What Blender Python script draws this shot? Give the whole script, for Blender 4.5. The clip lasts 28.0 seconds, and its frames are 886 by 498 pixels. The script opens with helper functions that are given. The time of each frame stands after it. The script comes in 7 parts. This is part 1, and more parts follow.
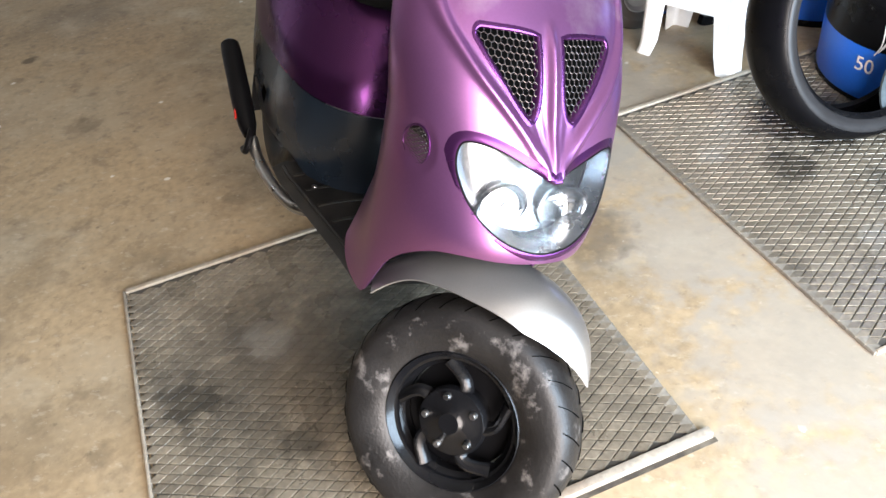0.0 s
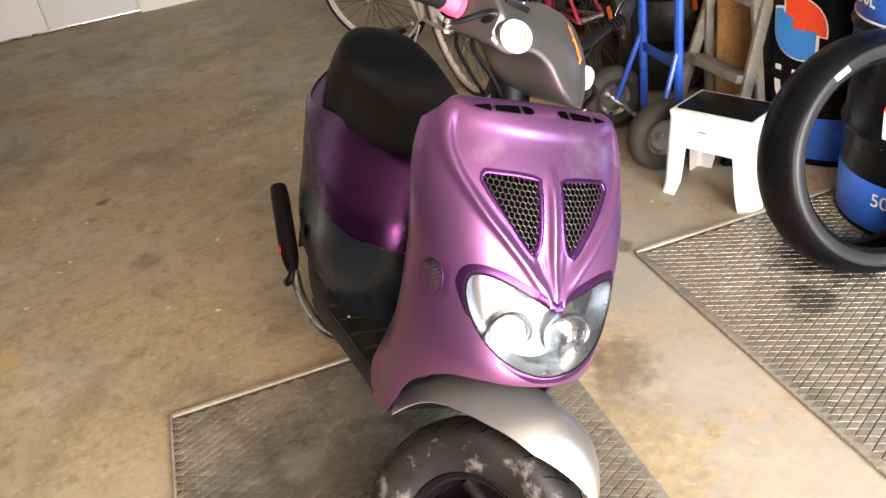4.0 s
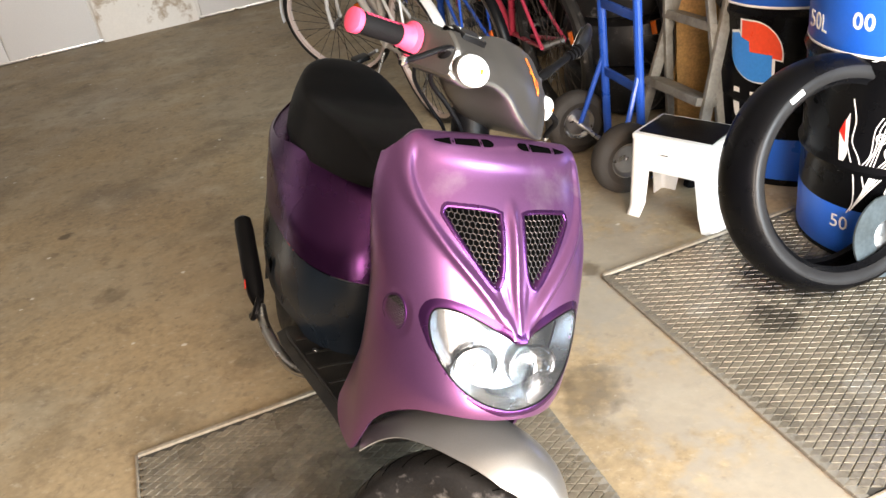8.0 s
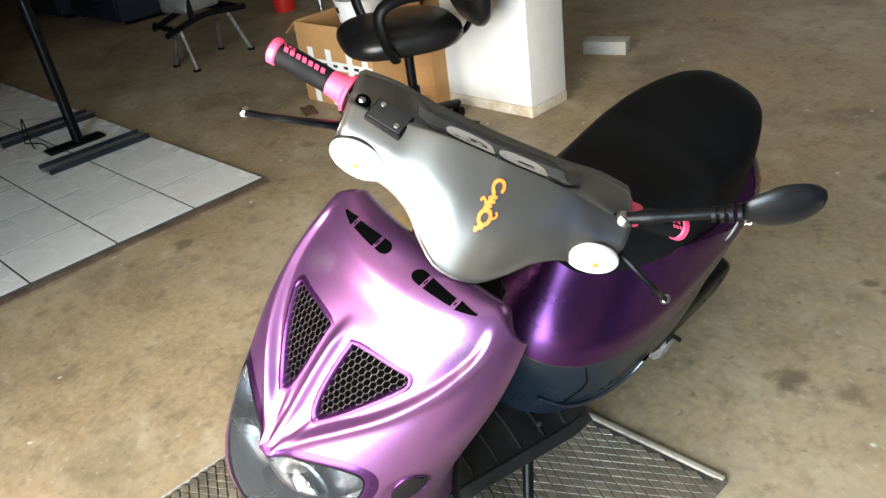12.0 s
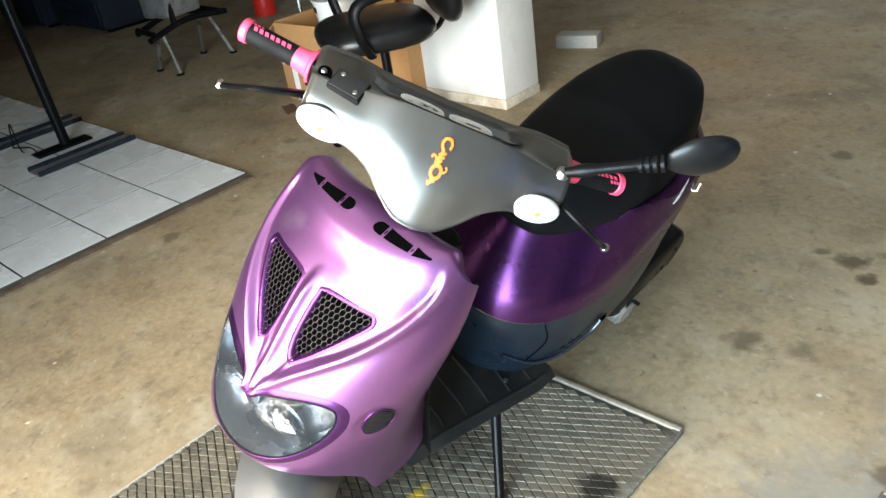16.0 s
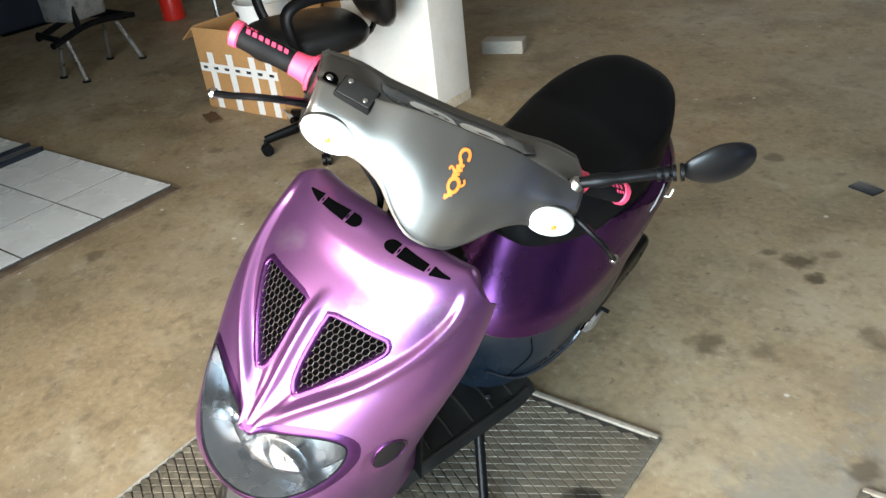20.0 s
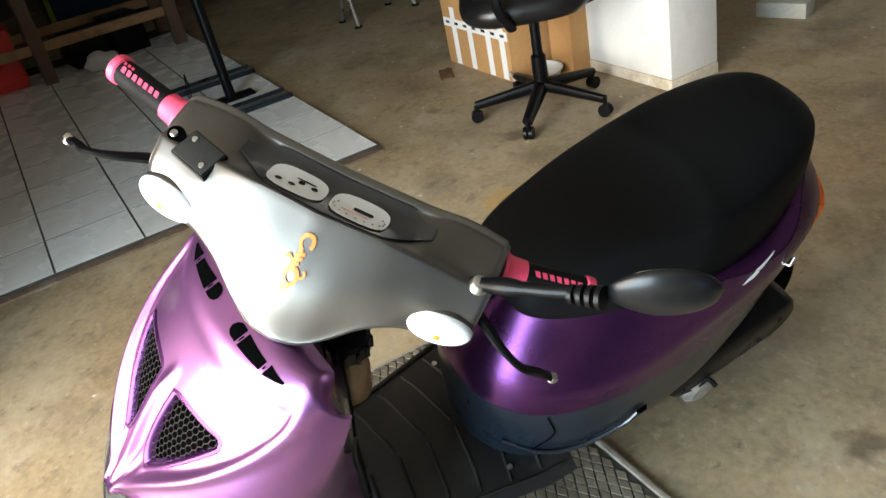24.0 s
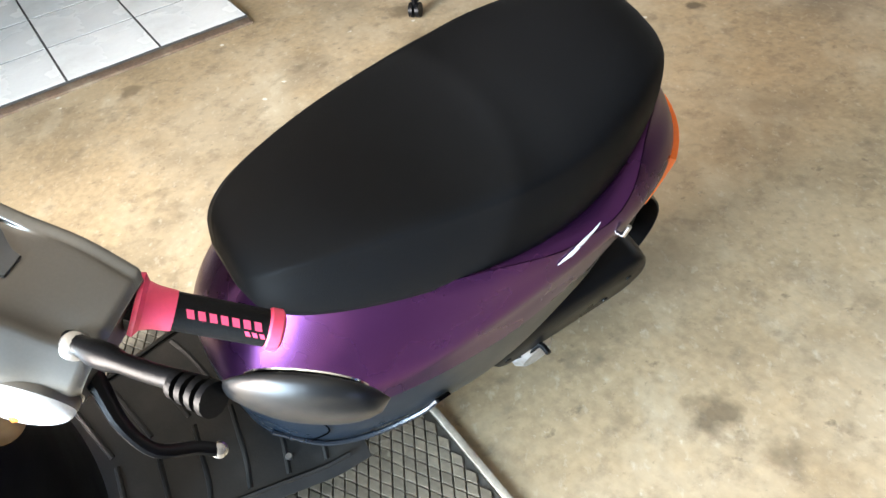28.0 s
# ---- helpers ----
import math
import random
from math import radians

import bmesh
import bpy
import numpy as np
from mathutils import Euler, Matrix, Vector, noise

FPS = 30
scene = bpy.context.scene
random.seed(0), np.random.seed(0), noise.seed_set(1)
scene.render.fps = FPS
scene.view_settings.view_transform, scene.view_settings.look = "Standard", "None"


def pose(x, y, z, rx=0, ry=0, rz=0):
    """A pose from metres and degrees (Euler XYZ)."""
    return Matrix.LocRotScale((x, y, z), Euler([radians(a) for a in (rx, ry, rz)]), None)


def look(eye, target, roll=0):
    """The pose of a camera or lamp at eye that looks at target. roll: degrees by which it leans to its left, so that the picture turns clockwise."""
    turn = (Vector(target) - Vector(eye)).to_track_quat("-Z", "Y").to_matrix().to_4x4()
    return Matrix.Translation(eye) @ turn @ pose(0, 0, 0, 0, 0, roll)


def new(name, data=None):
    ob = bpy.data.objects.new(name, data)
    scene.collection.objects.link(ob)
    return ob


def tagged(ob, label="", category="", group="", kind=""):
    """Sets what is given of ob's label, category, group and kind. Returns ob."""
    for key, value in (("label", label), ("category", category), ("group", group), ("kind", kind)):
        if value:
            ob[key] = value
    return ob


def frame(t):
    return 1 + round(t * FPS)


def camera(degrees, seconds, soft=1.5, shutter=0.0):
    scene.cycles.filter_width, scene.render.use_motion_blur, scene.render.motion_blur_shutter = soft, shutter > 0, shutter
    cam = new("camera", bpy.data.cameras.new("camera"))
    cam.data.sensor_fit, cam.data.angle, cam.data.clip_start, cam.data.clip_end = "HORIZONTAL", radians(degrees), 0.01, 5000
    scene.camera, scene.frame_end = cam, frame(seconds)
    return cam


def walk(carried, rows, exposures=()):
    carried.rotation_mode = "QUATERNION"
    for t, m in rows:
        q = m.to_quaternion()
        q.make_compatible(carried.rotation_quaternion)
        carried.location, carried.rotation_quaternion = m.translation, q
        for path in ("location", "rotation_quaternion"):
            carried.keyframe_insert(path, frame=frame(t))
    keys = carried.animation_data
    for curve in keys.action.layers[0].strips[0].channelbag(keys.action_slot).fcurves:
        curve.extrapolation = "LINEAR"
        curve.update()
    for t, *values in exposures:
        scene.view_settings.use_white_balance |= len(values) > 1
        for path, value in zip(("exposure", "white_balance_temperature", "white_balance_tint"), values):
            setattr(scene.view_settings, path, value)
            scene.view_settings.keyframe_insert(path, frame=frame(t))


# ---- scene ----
cam = camera(57.3, 28.0)
PATH = [
    (0, (0.158, 0.084, 1.324), (-0.088, 1.578, 0.017), -8.8),
    (0.5, (0.257, 0.028, 1.316), (-0.029, 1.516, 0.011), -6.9),
    (1, (0.285, -0.011, 1.327), (-0.064, 1.532, 0.103), -7.7),
    (1.5, (0.227, -0.011, 1.349), (-0.017, 1.626, 0.226), -8.9),
    (2, (0.219, -0.012, 1.357), (-0.062, 1.646, 0.273), -9.3),
    (2.5, (0.236, -0.019, 1.376), (-0.031, 1.675, 0.347), -10.0),
    (3, (0.24, -0.021, 1.377), (-0.116, 1.655, 0.345), -9.8),
    (3.5, (0.24, -0.012, 1.375), (-0.121, 1.672, 0.358), -10.1),
    (5.5, (0.21, -0.007, 1.374), (-0.122, 1.658, 0.317), -9.6),
    (6, (0.199, 0.0, 1.372), (-0.075, 1.692, 0.342), -9.3),
    (6.5, (0.156, -0.016, 1.382), (-0.062, 1.708, 0.391), -7.9),
    (7, (0.132, -0.027, 1.394), (-0.119, 1.711, 0.436), -8.6),
    (7.5, (0.144, -0.005, 1.386), (-0.107, 1.728, 0.419), -9.2),
    (8, (0.253, 0.005, 1.388), (-0.035, 1.72, 0.399), -10.3),
    (8.5, (0.443, 0.086, 1.378), (-0.036, 1.748, 0.372), -10.4),
    (9, (0.539, 0.218, 1.369), (0.012, 1.875, 0.381), -10.3),
    (9.5, (0.608, 0.386, 1.377), (-0.115, 1.949, 0.36), -9.6),
    (10, (0.79, 0.512, 1.372), (-0.232, 1.902, 0.361), -8.6),
    (10.5, (0.92, 0.598, 1.385), (-0.294, 1.864, 0.425), -8.2),
    (11, (0.9, 0.761, 1.385), (-0.418, 1.964, 0.482), -2.9),
    (11.5, (0.958, 0.896, 1.377), (-0.596, 1.759, 0.461), -4.0),
    (12, (1.065, 1.014, 1.381), (-0.606, 1.527, 0.408), -7.8),
    (12.5, (1.125, 0.98, 1.371), (-0.468, 1.659, 0.371), -8.7),
    (14.5, (1.209, 0.985, 1.376), (-0.422, 1.612, 0.403), -9.3),
    (15, (1.222, 1.011, 1.366), (-0.368, 1.649, 0.334), -8.5),
    (15.5, (1.223, 1.018, 1.368), (-0.415, 1.607, 0.384), -9.2),
    (16, (1.216, 1.003, 1.373), (-0.45, 1.542, 0.406), -8.9),
    (16.5, (1.198, 1.01, 1.364), (-0.423, 1.579, 0.34), -8.8),
    (17, (1.186, 1.013, 1.36), (-0.419, 1.629, 0.338), -7.6),
    (17.5, (1.186, 1.008, 1.363), (-0.435, 1.576, 0.338), -7.8),
    (18, (1.155, 1.003, 1.356), (-0.448, 1.582, 0.31), -8.9),
    (18.5, (1.126, 0.979, 1.357), (-0.448, 1.647, 0.32), -7.4),
    (19, (1.102, 0.934, 1.358), (-0.455, 1.631, 0.313), -7.9),
    (19.5, (1.1, 0.897, 1.371), (-0.506, 1.618, 0.422), -7.0),
    (20, (1.085, 0.895, 1.37), (-0.486, 1.647, 0.387), -6.8),
    (20.5, (1.094, 0.915, 1.365), (-0.477, 1.662, 0.377), -7.3),
    (21, (1.106, 1.032, 1.356), (-0.516, 1.607, 0.338), -8.5),
    (21.5, (1.07, 1.184, 1.337), (-0.513, 1.656, 0.21), -7.3),
    (22, (0.994, 1.297, 1.296), (-0.454, 1.956, 0.083), -6.2),
    (22.5, (0.911, 1.323, 1.339), (-0.693, 1.817, 0.252), -6.5),
    (24.5, (0.996, 1.549, 1.353), (-0.725, 1.491, 0.334), -13.2),
    (25, (0.982, 1.565, 1.335), (-0.709, 1.641, 0.269), -11.8),
    (25.5, (0.972, 1.57, 1.33), (-0.707, 1.648, 0.246), -12.4),
    (26, (0.916, 1.535, 1.335), (-0.762, 1.601, 0.25), -11.5),
    (26.5, (0.852, 1.477, 1.341), (-0.835, 1.743, 0.3), -7.0),
    (27, (0.809, 1.549, 1.307), (-0.769, 1.946, 0.144), -9.2),
    (27.5, (0.787, 1.698, 1.282), (-0.799, 1.842, 0.072), -9.5),
    (28, (0.68, 1.79, 1.276), (-0.832, 1.829, -0.033), -9.5),
]
walk(cam, [(t, look(eye, target, roll)) for t, eye, target, roll in PATH], [(0, 0.1, 6200, 17), (1, -0.17, 6700, 18), (2, 0.0, 7000, 20), (3, 0.15, 7400, 23), (6, 0.12, 6950, 19), (8, 0.12, 7200, 19), (10, 0.1, 7450, 23), (11, 0.05, 7300, 19), (12, 0.05, 6550, 12), (15, 0.12, 6250, 9), (17, 0.11, 6250, 9), (20, -0.10, 6350, 10), (22, -0.15, 6500, 11), (25, 0.05, 6550, 10), (26, 0.25, 6600, 10), (27, 0.45, 7150, 18), (28, 1.15, 6250, 14)])

# ---- light: daylight through the open garage door behind the walker ----
ROOM = math.radians(25.3)


def rm(u, v, z=0.0):
    """A place from the room's own axes (u along the back wall, v towards it)."""
    c, s = math.cos(ROOM), math.sin(ROOM)
    return Vector((u * c - v * s, u * s + v * c, z))


def rpose(u, v, z=0.0, turn=0.0):
    return Matrix.Translation(rm(u, v, z)) @ Matrix.Rotation(ROOM + math.radians(turn), 4, "Z")


world = bpy.data.worlds.new("sky")
scene.world = world
world.use_nodes = True
wn = world.node_tree.nodes
sky = wn.new("ShaderNodeTexSky")
sky.sky_type, sky.sun_disc = "NISHITA", False
sky.sun_elevation, sky.sun_rotation = radians(48), radians(250)
world.node_tree.links.new(sky.outputs[0], wn["Background"].inputs[0])
wn["Background"].inputs[1].default_value = 0.12

sun_data = bpy.data.lights.new("sun", "SUN")
sun_data.energy, sun_data.angle, sun_data.color = 2.5, radians(0.5), (1.0, 0.95, 0.88)
sun = new("sun", sun_data)
sun.matrix_world = Matrix.Rotation(ROOM, 4, "Z") @ look((6, 4, 9), (0, -4, 0))

# the open doorway's daylight
DOOR_U0, DOOR_U1, DOOR_V, DOOR_H = -0.25, 2.4, -1.3, 2.4
# (two lamps added in the opening, one half warm, one blue, tints set by eye)
for side_u0, side_u1, power, tone in ((DOOR_U0, 0.9, 268.0, (1.0, 0.89, 0.76)), (0.9, DOOR_U1, 388.0, (0.68, 0.88, 1.0))):
    day = bpy.data.lights.new("doorway_daylight", "AREA")
    day.shape, day.size, day.size_y = "RECTANGLE", side_u1 - side_u0, DOOR_H
    day.energy, day.color = power, tone
    day_ob = new("doorway_daylight", day)
    mid_u = (side_u0 + side_u1) / 2
    day_ob.matrix_world = look(rm(mid_u, DOOR_V - 0.05, DOOR_H / 2 + 0.02), rm(mid_u, 3.0, DOOR_H / 2 - 0.3))


# ---- materials ----
def material(name, colour, rough=0.5, metal=0.0, vary=0.12, scale=6.0, fine=90.0, bump=0.0, dirt=None, dirt_amount=0.0, dirt_scale=3.0, dirt_lo=0.48, dirt_hi=0.68,
             coat=0.0, coat_rough=0.25, spec=0.5, per_object=0.0, island=0.0, rough_vary=0.1):
    """A surface with variation at two scales, fine relief and stains with a shape of their own."""
    m = bpy.data.materials.new(name)
    m.use_nodes = True
    nt = m.node_tree
    b = nt.nodes["Principled BSDF"]
    link = nt.links.new
    co = nt.nodes.new("ShaderNodeTexCoord")
    n1 = nt.nodes.new("ShaderNodeTexNoise")
    n1.inputs["Scale"].default_value, n1.inputs["Detail"].default_value = scale, 6
    n2 = nt.nodes.new("ShaderNodeTexNoise")
    n2.inputs["Scale"].default_value, n2.inputs["Detail"].default_value = fine, 3
    for n in (n1, n2):
        link(co.outputs["Object"], n.inputs["Vector"])
    add = nt.nodes.new("ShaderNodeMath")
    add.operation = "ADD"
    link(n1.outputs["Fac"], add.inputs[0])
    link(n2.outputs["Fac"], add.inputs[1])
    rng = nt.nodes.new("ShaderNodeMapRange")
    rng.inputs["From Min"].default_value, rng.inputs["From Max"].default_value = 0.6, 1.4
    rng.inputs["To Min"].default_value, rng.inputs["To Max"].default_value = 1 - vary, 1 + vary
    link(add.outputs[0], rng.inputs["Value"])
    last = rng.outputs[0]
    if per_object or island:
        rnd = nt.nodes.new("ShaderNodeObjectInfo").outputs["Random"] if per_object else nt.nodes.new("ShaderNodeNewGeometry").outputs["Random Per Island"]
        r2 = nt.nodes.new("ShaderNodeMapRange")
        amount = per_object or island
        r2.inputs["To Min"].default_value, r2.inputs["To Max"].default_value = 1 - amount, 1 + amount
        link(rnd, r2.inputs["Value"])
        mul = nt.nodes.new("ShaderNodeMath")
        mul.operation = "MULTIPLY"
        link(last, mul.inputs[0])
        link(r2.outputs[0], mul.inputs[1])
        last = mul.outputs[0]
    vm = nt.nodes.new("ShaderNodeVectorMath")
    vm.operation = "SCALE"
    vm.inputs[0].default_value = colour
    link(last, vm.inputs["Scale"])
    out = vm.outputs[0]
    if dirt:
        n3 = nt.nodes.new("ShaderNodeTexNoise")
        n3.inputs["Scale"].default_value, n3.inputs["Detail"].default_value = dirt_scale, 8
        n3.inputs["Roughness"].default_value = 0.65
        link(co.outputs["Object"], n3.inputs["Vector"])
        r3 = nt.nodes.new("ShaderNodeMapRange")
        r3.inputs["From Min"].default_value, r3.inputs["From Max"].default_value = dirt_lo, dirt_hi
        r3.inputs["To Max"].default_value = dirt_amount
        link(n3.outputs["Fac"], r3.inputs["Value"])
        mix = nt.nodes.new("ShaderNodeMix")
        mix.data_type = "RGBA"
        link(r3.outputs[0], mix.inputs["Factor"])
        link(out, mix.inputs[6])
        mix.inputs[7].default_value = (*dirt, 1)
        out = mix.outputs[2]
    link(out, b.inputs["Base Color"])
    rr = nt.nodes.new("ShaderNodeMapRange")
    rr.inputs["From Min"].default_value, rr.inputs["From Max"].default_value = 0.3, 0.7
    rr.inputs["To Min"].default_value, rr.inputs["To Max"].default_value = max(0.02, rough - rough_vary), min(1, rough + rough_vary)
    link(n1.outputs["Fac"], rr.inputs["Value"])
    link(rr.outputs[0], b.inputs["Roughness"])
    b.inputs["Metallic"].default_value = metal
    b.inputs["Coat Weight"].default_value = coat
    b.inputs["Coat Roughness"].default_value = coat_rough
    b.inputs["Specular IOR Level"].default_value = spec
    if bump:
        bp = nt.nodes.new("ShaderNodeBump")
        bp.inputs["Strength"].default_value, bp.inputs["Distance"].default_value = bump, 0.002
        link(n2.outputs["Fac"], bp.inputs["Height"])
        link(bp.outputs[0], b.inputs["Normal"])
    return m


def glass_material(name, tint=(0.95, 0.97, 0.97), rough=0.03, clear=0.75):
    """Thin clear plastic: mostly let through, with weak gloss and a pale veil for reflected daylight."""
    m = bpy.data.materials.new(name)
    m.use_nodes = True
    nt = m.node_tree
    nt.nodes.remove(nt.nodes["Principled BSDF"])
    out = nt.nodes["Material Output"]
    tr = nt.nodes.new("ShaderNodeBsdfTransparent")
    tr.inputs["Color"].default_value = (*tint, 1)
    gl = nt.nodes.new("ShaderNodeBsdfGlossy")
    gl.inputs["Roughness"].default_value = rough
    mx = nt.nodes.new("ShaderNodeMixShader")
    fr = nt.nodes.new("ShaderNodeFresnel")
    fr.inputs["IOR"].default_value = 1.45
    ad = nt.nodes.new("ShaderNodeMath")
    ad.operation = "MULTIPLY"
    ad.inputs[1].default_value = 0.28
    nt.links.new(fr.outputs[0], ad.inputs[0])
    nt.links.new(ad.outputs[0], mx.inputs["Fac"])
    nt.links.new(tr.outputs[0], mx.inputs[1])
    nt.links.new(gl.outputs[0], mx.inputs[2])
    # whitish haze mixed in to stand for the daylight the lens reflects
    haze = nt.nodes.new("ShaderNodeBsdfDiffuse")
    haze.inputs["Color"].default_value = (0.80, 0.84, 0.88, 1)
    veiled = nt.nodes.new("ShaderNodeMixShader")
    veiled.inputs["Fac"].default_value = 0.014
    nt.links.new(mx.outputs[0], veiled.inputs[1])
    nt.links.new(haze.outputs[0], veiled.inputs[2])
    nt.links.new(veiled.outputs[0], out.inputs["Surface"])
    return m


# one purple paint twice: darker for the shaded rear, paler for the lit shield
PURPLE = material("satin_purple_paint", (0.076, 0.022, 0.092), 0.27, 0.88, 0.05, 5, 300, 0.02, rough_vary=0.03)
RUBBED_LIT = material("lit_rubbed_purple_paint", (0.242, 0.099, 0.242), 0.315, 0.88, 0.05, 5, 300, 0.02, rough_vary=0.04)


def pale_spots(m, spots, tone=(0.42, 0.30, 0.40), ragged=3.0):
    """Pale patches at places in the thing's own frame: ragged rubbed paint, or smooth painted sheen."""
    nt = m.node_tree
    link = nt.links.new
    b = nt.nodes["Principled BSDF"]
    old = b.inputs["Base Color"].links[0].from_socket
    co = nt.nodes.new("ShaderNodeTexCoord")
    wob = nt.nodes.new("ShaderNodeTexNoise")
    wob.inputs["Scale"].default_value, wob.inputs["Detail"].default_value, wob.inputs["Roughness"].default_value = 24, 7, 0.65
    link(co.outputs["Object"], wob.inputs["Vector"])
    for p, r, amount in spots:
        d = nt.nodes.new("ShaderNodeVectorMath")
        d.operation = "DISTANCE"
        d.inputs[1].default_value = p
        link(co.outputs["Object"], d.inputs[0])
        a = nt.nodes.new("ShaderNodeMath")
        a.operation = "MULTIPLY_ADD"
        a.inputs[1].default_value = r * ragged
        link(wob.outputs["Fac"], a.inputs[0])
        link(d.outputs["Value"], a.inputs[2])
        q = nt.nodes.new("ShaderNodeMapRange")
        q.inputs["From Min"].default_value, q.inputs["From Max"].default_value, q.inputs["To Max"].default_value = r * (1.05 + 0.52 * ragged), r * (0.95 + 0.15 * ragged), amount
        link(a.outputs[0], q.inputs["Value"])
        x = nt.nodes.new("ShaderNodeMix")
        x.data_type = "RGBA"
        link(q.outputs[0], x.inputs["Factor"])
        link(old, x.inputs[6])
        x.inputs[7].default_value = (*tone, 1)
        old = x.outputs[2]
    link(old, b.inputs["Base Color"])


pale_spots(RUBBED_LIT, (((0.46, 0.075, 0.895), 0.040, 0.5), ((0.44, 0.11, 0.880), 0.035, 0.45), ((0.45, -0.10, 0.890), 0.030, 0.5), ((0.49, 0.05, 0.875), 0.020, 0.5), ((0.40, 0.14, 0.87), 0.03, 0.5)))
GREY = material("satin_graphite_paint", (0.135, 0.126, 0.115), 0.34, 0.85, 0.06, 8, 400, 0.03, rough_vary=0.05)
SILVER = material("fender_silver_paint", (0.27, 0.255, 0.24), 0.32, 0.8, 0.06, 8, 400, 0.03, rough_vary=0.05)
# dark grey plastic; the blue in its base stands for reflected sky
SKIRT = material("grey_plastic_sky_tint", (0.0070, 0.0115, 0.0185), 0.30, 0.0, 0.15, 7, 500, 0.08, spec=0.5)
FOOT = material("scuffed_black_footboard", (0.0080, 0.0078, 0.0075), 0.42, 0.0, 0.3, 9, 300, 0.15, spec=0.28, dirt=(0.05, 0.045, 0.038), dirt_amount=0.35, dirt_scale=7)
SHELL = material("satin_black_mirror_shell", (0.005, 0.005, 0.0054), 0.32, 0.0, 0.12, 9, 300, 0.04, spec=0.28)
BLACK = material("black_moulded_plastic", (0.0030, 0.0030, 0.0035), 0.36, 0.0, 0.15, 9, 400, 0.10, spec=0.12)
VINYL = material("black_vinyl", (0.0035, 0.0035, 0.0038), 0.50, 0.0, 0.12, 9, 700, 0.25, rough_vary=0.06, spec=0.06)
# sheen on the seat's front half, painted as a paler round in the vinyl
pale_spots(VINYL, (((-0.13, 0, 0.79), 0.23, 0.85),), (0.0075, 0.0075, 0.0080), 0.0)
RUBBER = material("black_tyre_rubber", (0.0090, 0.0082, 0.0078), 0.45, 0.0, 0.4, 14, 200, 0.3, spec=0.28, dirt=(0.17, 0.155, 0.145), dirt_amount=0.5, dirt_scale=20, dirt_lo=0.57, dirt_hi=0.68)
GLOSSRUBBER = material("new_tyre_rubber", (0.0030, 0.0030, 0.0036), 0.30, 0.0, 0.15, 10, 200, 0.05, spec=0.11)
RIM = material("black_wheel_paint", (0.004, 0.004, 0.0045), 0.24, 0.0, 0.2, 10, 200, 0.05, spec=0.25)
STEEL = material("bare_steel", (0.42, 0.41, 0.40), 0.32, 1.0, 0.15, 20, 300, 0.05)
CHROME = material("chrome", (0.75, 0.75, 0.76), 0.08, 1.0, 0.03, 10, 200, rough_vary=0.03)
REFLECTOR = material("lamp_reflector", (0.60, 0.62, 0.65), 0.12, 1.0, 0.05, 20, 200, rough_vary=0.04)
LENS = glass_material("clear_lamp_lens")
# flat black that stands for the shade in openings, grooves and seams
DARK = material("hollow_shade_black", (0.0015, 0.0015, 0.0015), 1.0, 0.0, 0.1, spec=0.0)
INDICATOR = material("white_lamp_lens", (0.80, 0.80, 0.78), 0.16, 0.0, 0.05, 60, 250, 0.2, spec=0.6)
PINK = material("pink_rubber", (0.72, 0.06, 0.13), 0.5, 0.0, 0.08, 20, 200, 0.1)
ORANGE = material("orange_sticker", (0.80, 0.16, 0.02), 0.45, 0.0, 0.10, 20, 200)
AMBER = material("amber_lens", (0.80, 0.16, 0.02), 0.2, 0.0, 0.08, 30, 200)
RED = material("red_plastic", (0.55, 0.02, 0.012), 0.35, 0.0, 0.08, 10, 200)
WHITE = material("white_plastic", (0.66, 0.66, 0.65), 0.4, 0.0, 0.05, 8, 200, 0.05, dirt=(0.5, 0.48, 0.44), dirt_amount=0.25, dirt_scale=9)
DIAL = material("pale_dial_face", (0.74, 0.75, 0.75), 0.5, 0.0, 0.04)
ALU = material("cast_aluminium", (0.45, 0.44, 0.43), 0.45, 0.8, 0.2, 15, 150, 0.2, dirt=(0.08, 0.07, 0.05), dirt_amount=0.6, dirt_scale=12)
GRIP = material("grey_grip_rubber", (0.0045, 0.0043, 0.0045), 0.6, 0.0, 0.12, 20, 300, 0.3, spec=0.12)
SMOKE = material("dash_gloss_grey", (0.045, 0.046, 0.048), 0.16, 0.0, 0.06)
BLUE = material("blue_enamel", (0.010, 0.060, 0.32), 0.35, 0.0, 0.15, 10, 150, 0.05)
BLUELABEL = material("blue_drum_paint", (0.008, 0.10, 0.50), 0.35, 0.0, 0.08, 6, 150)
DRUMBLACK = material("black_drum_paint", (0.003, 0.003, 0.0035), 0.30, 0.0, 0.2, 6, 150, 0.03, spec=0.12)
WOOD = material("oriented_strand_board", (0.46, 0.26, 0.09), 0.7, 0.0, 0.4, 25, 110, 0.3)
CARD = material("brown_cardboard", (0.42, 0.225, 0.085), 0.75, 0.0, 0.12, 5, 60, 0.1)
TAPE = material("white_packing_tape", (0.74, 0.72, 0.69), 0.35, 0.0, 0.06)
BIKEWHITE = material("white_bicycle_paint", (0.52, 0.50, 0.48), 0.35, 0.0, 0.12, 9, 120, 0.1)
BIKERED = material("wine_red_paint", (0.35, 0.03, 0.06), 0.3, 0.0, 0.08)
WALLPAINT = material("white_wall_plaster", (0.72, 0.70, 0.66), 0.8, 0.0, 0.05, 2.5, 60, 0.15, dirt=(0.42, 0.35, 0.27), dirt_amount=0.35, dirt_scale=2.2)
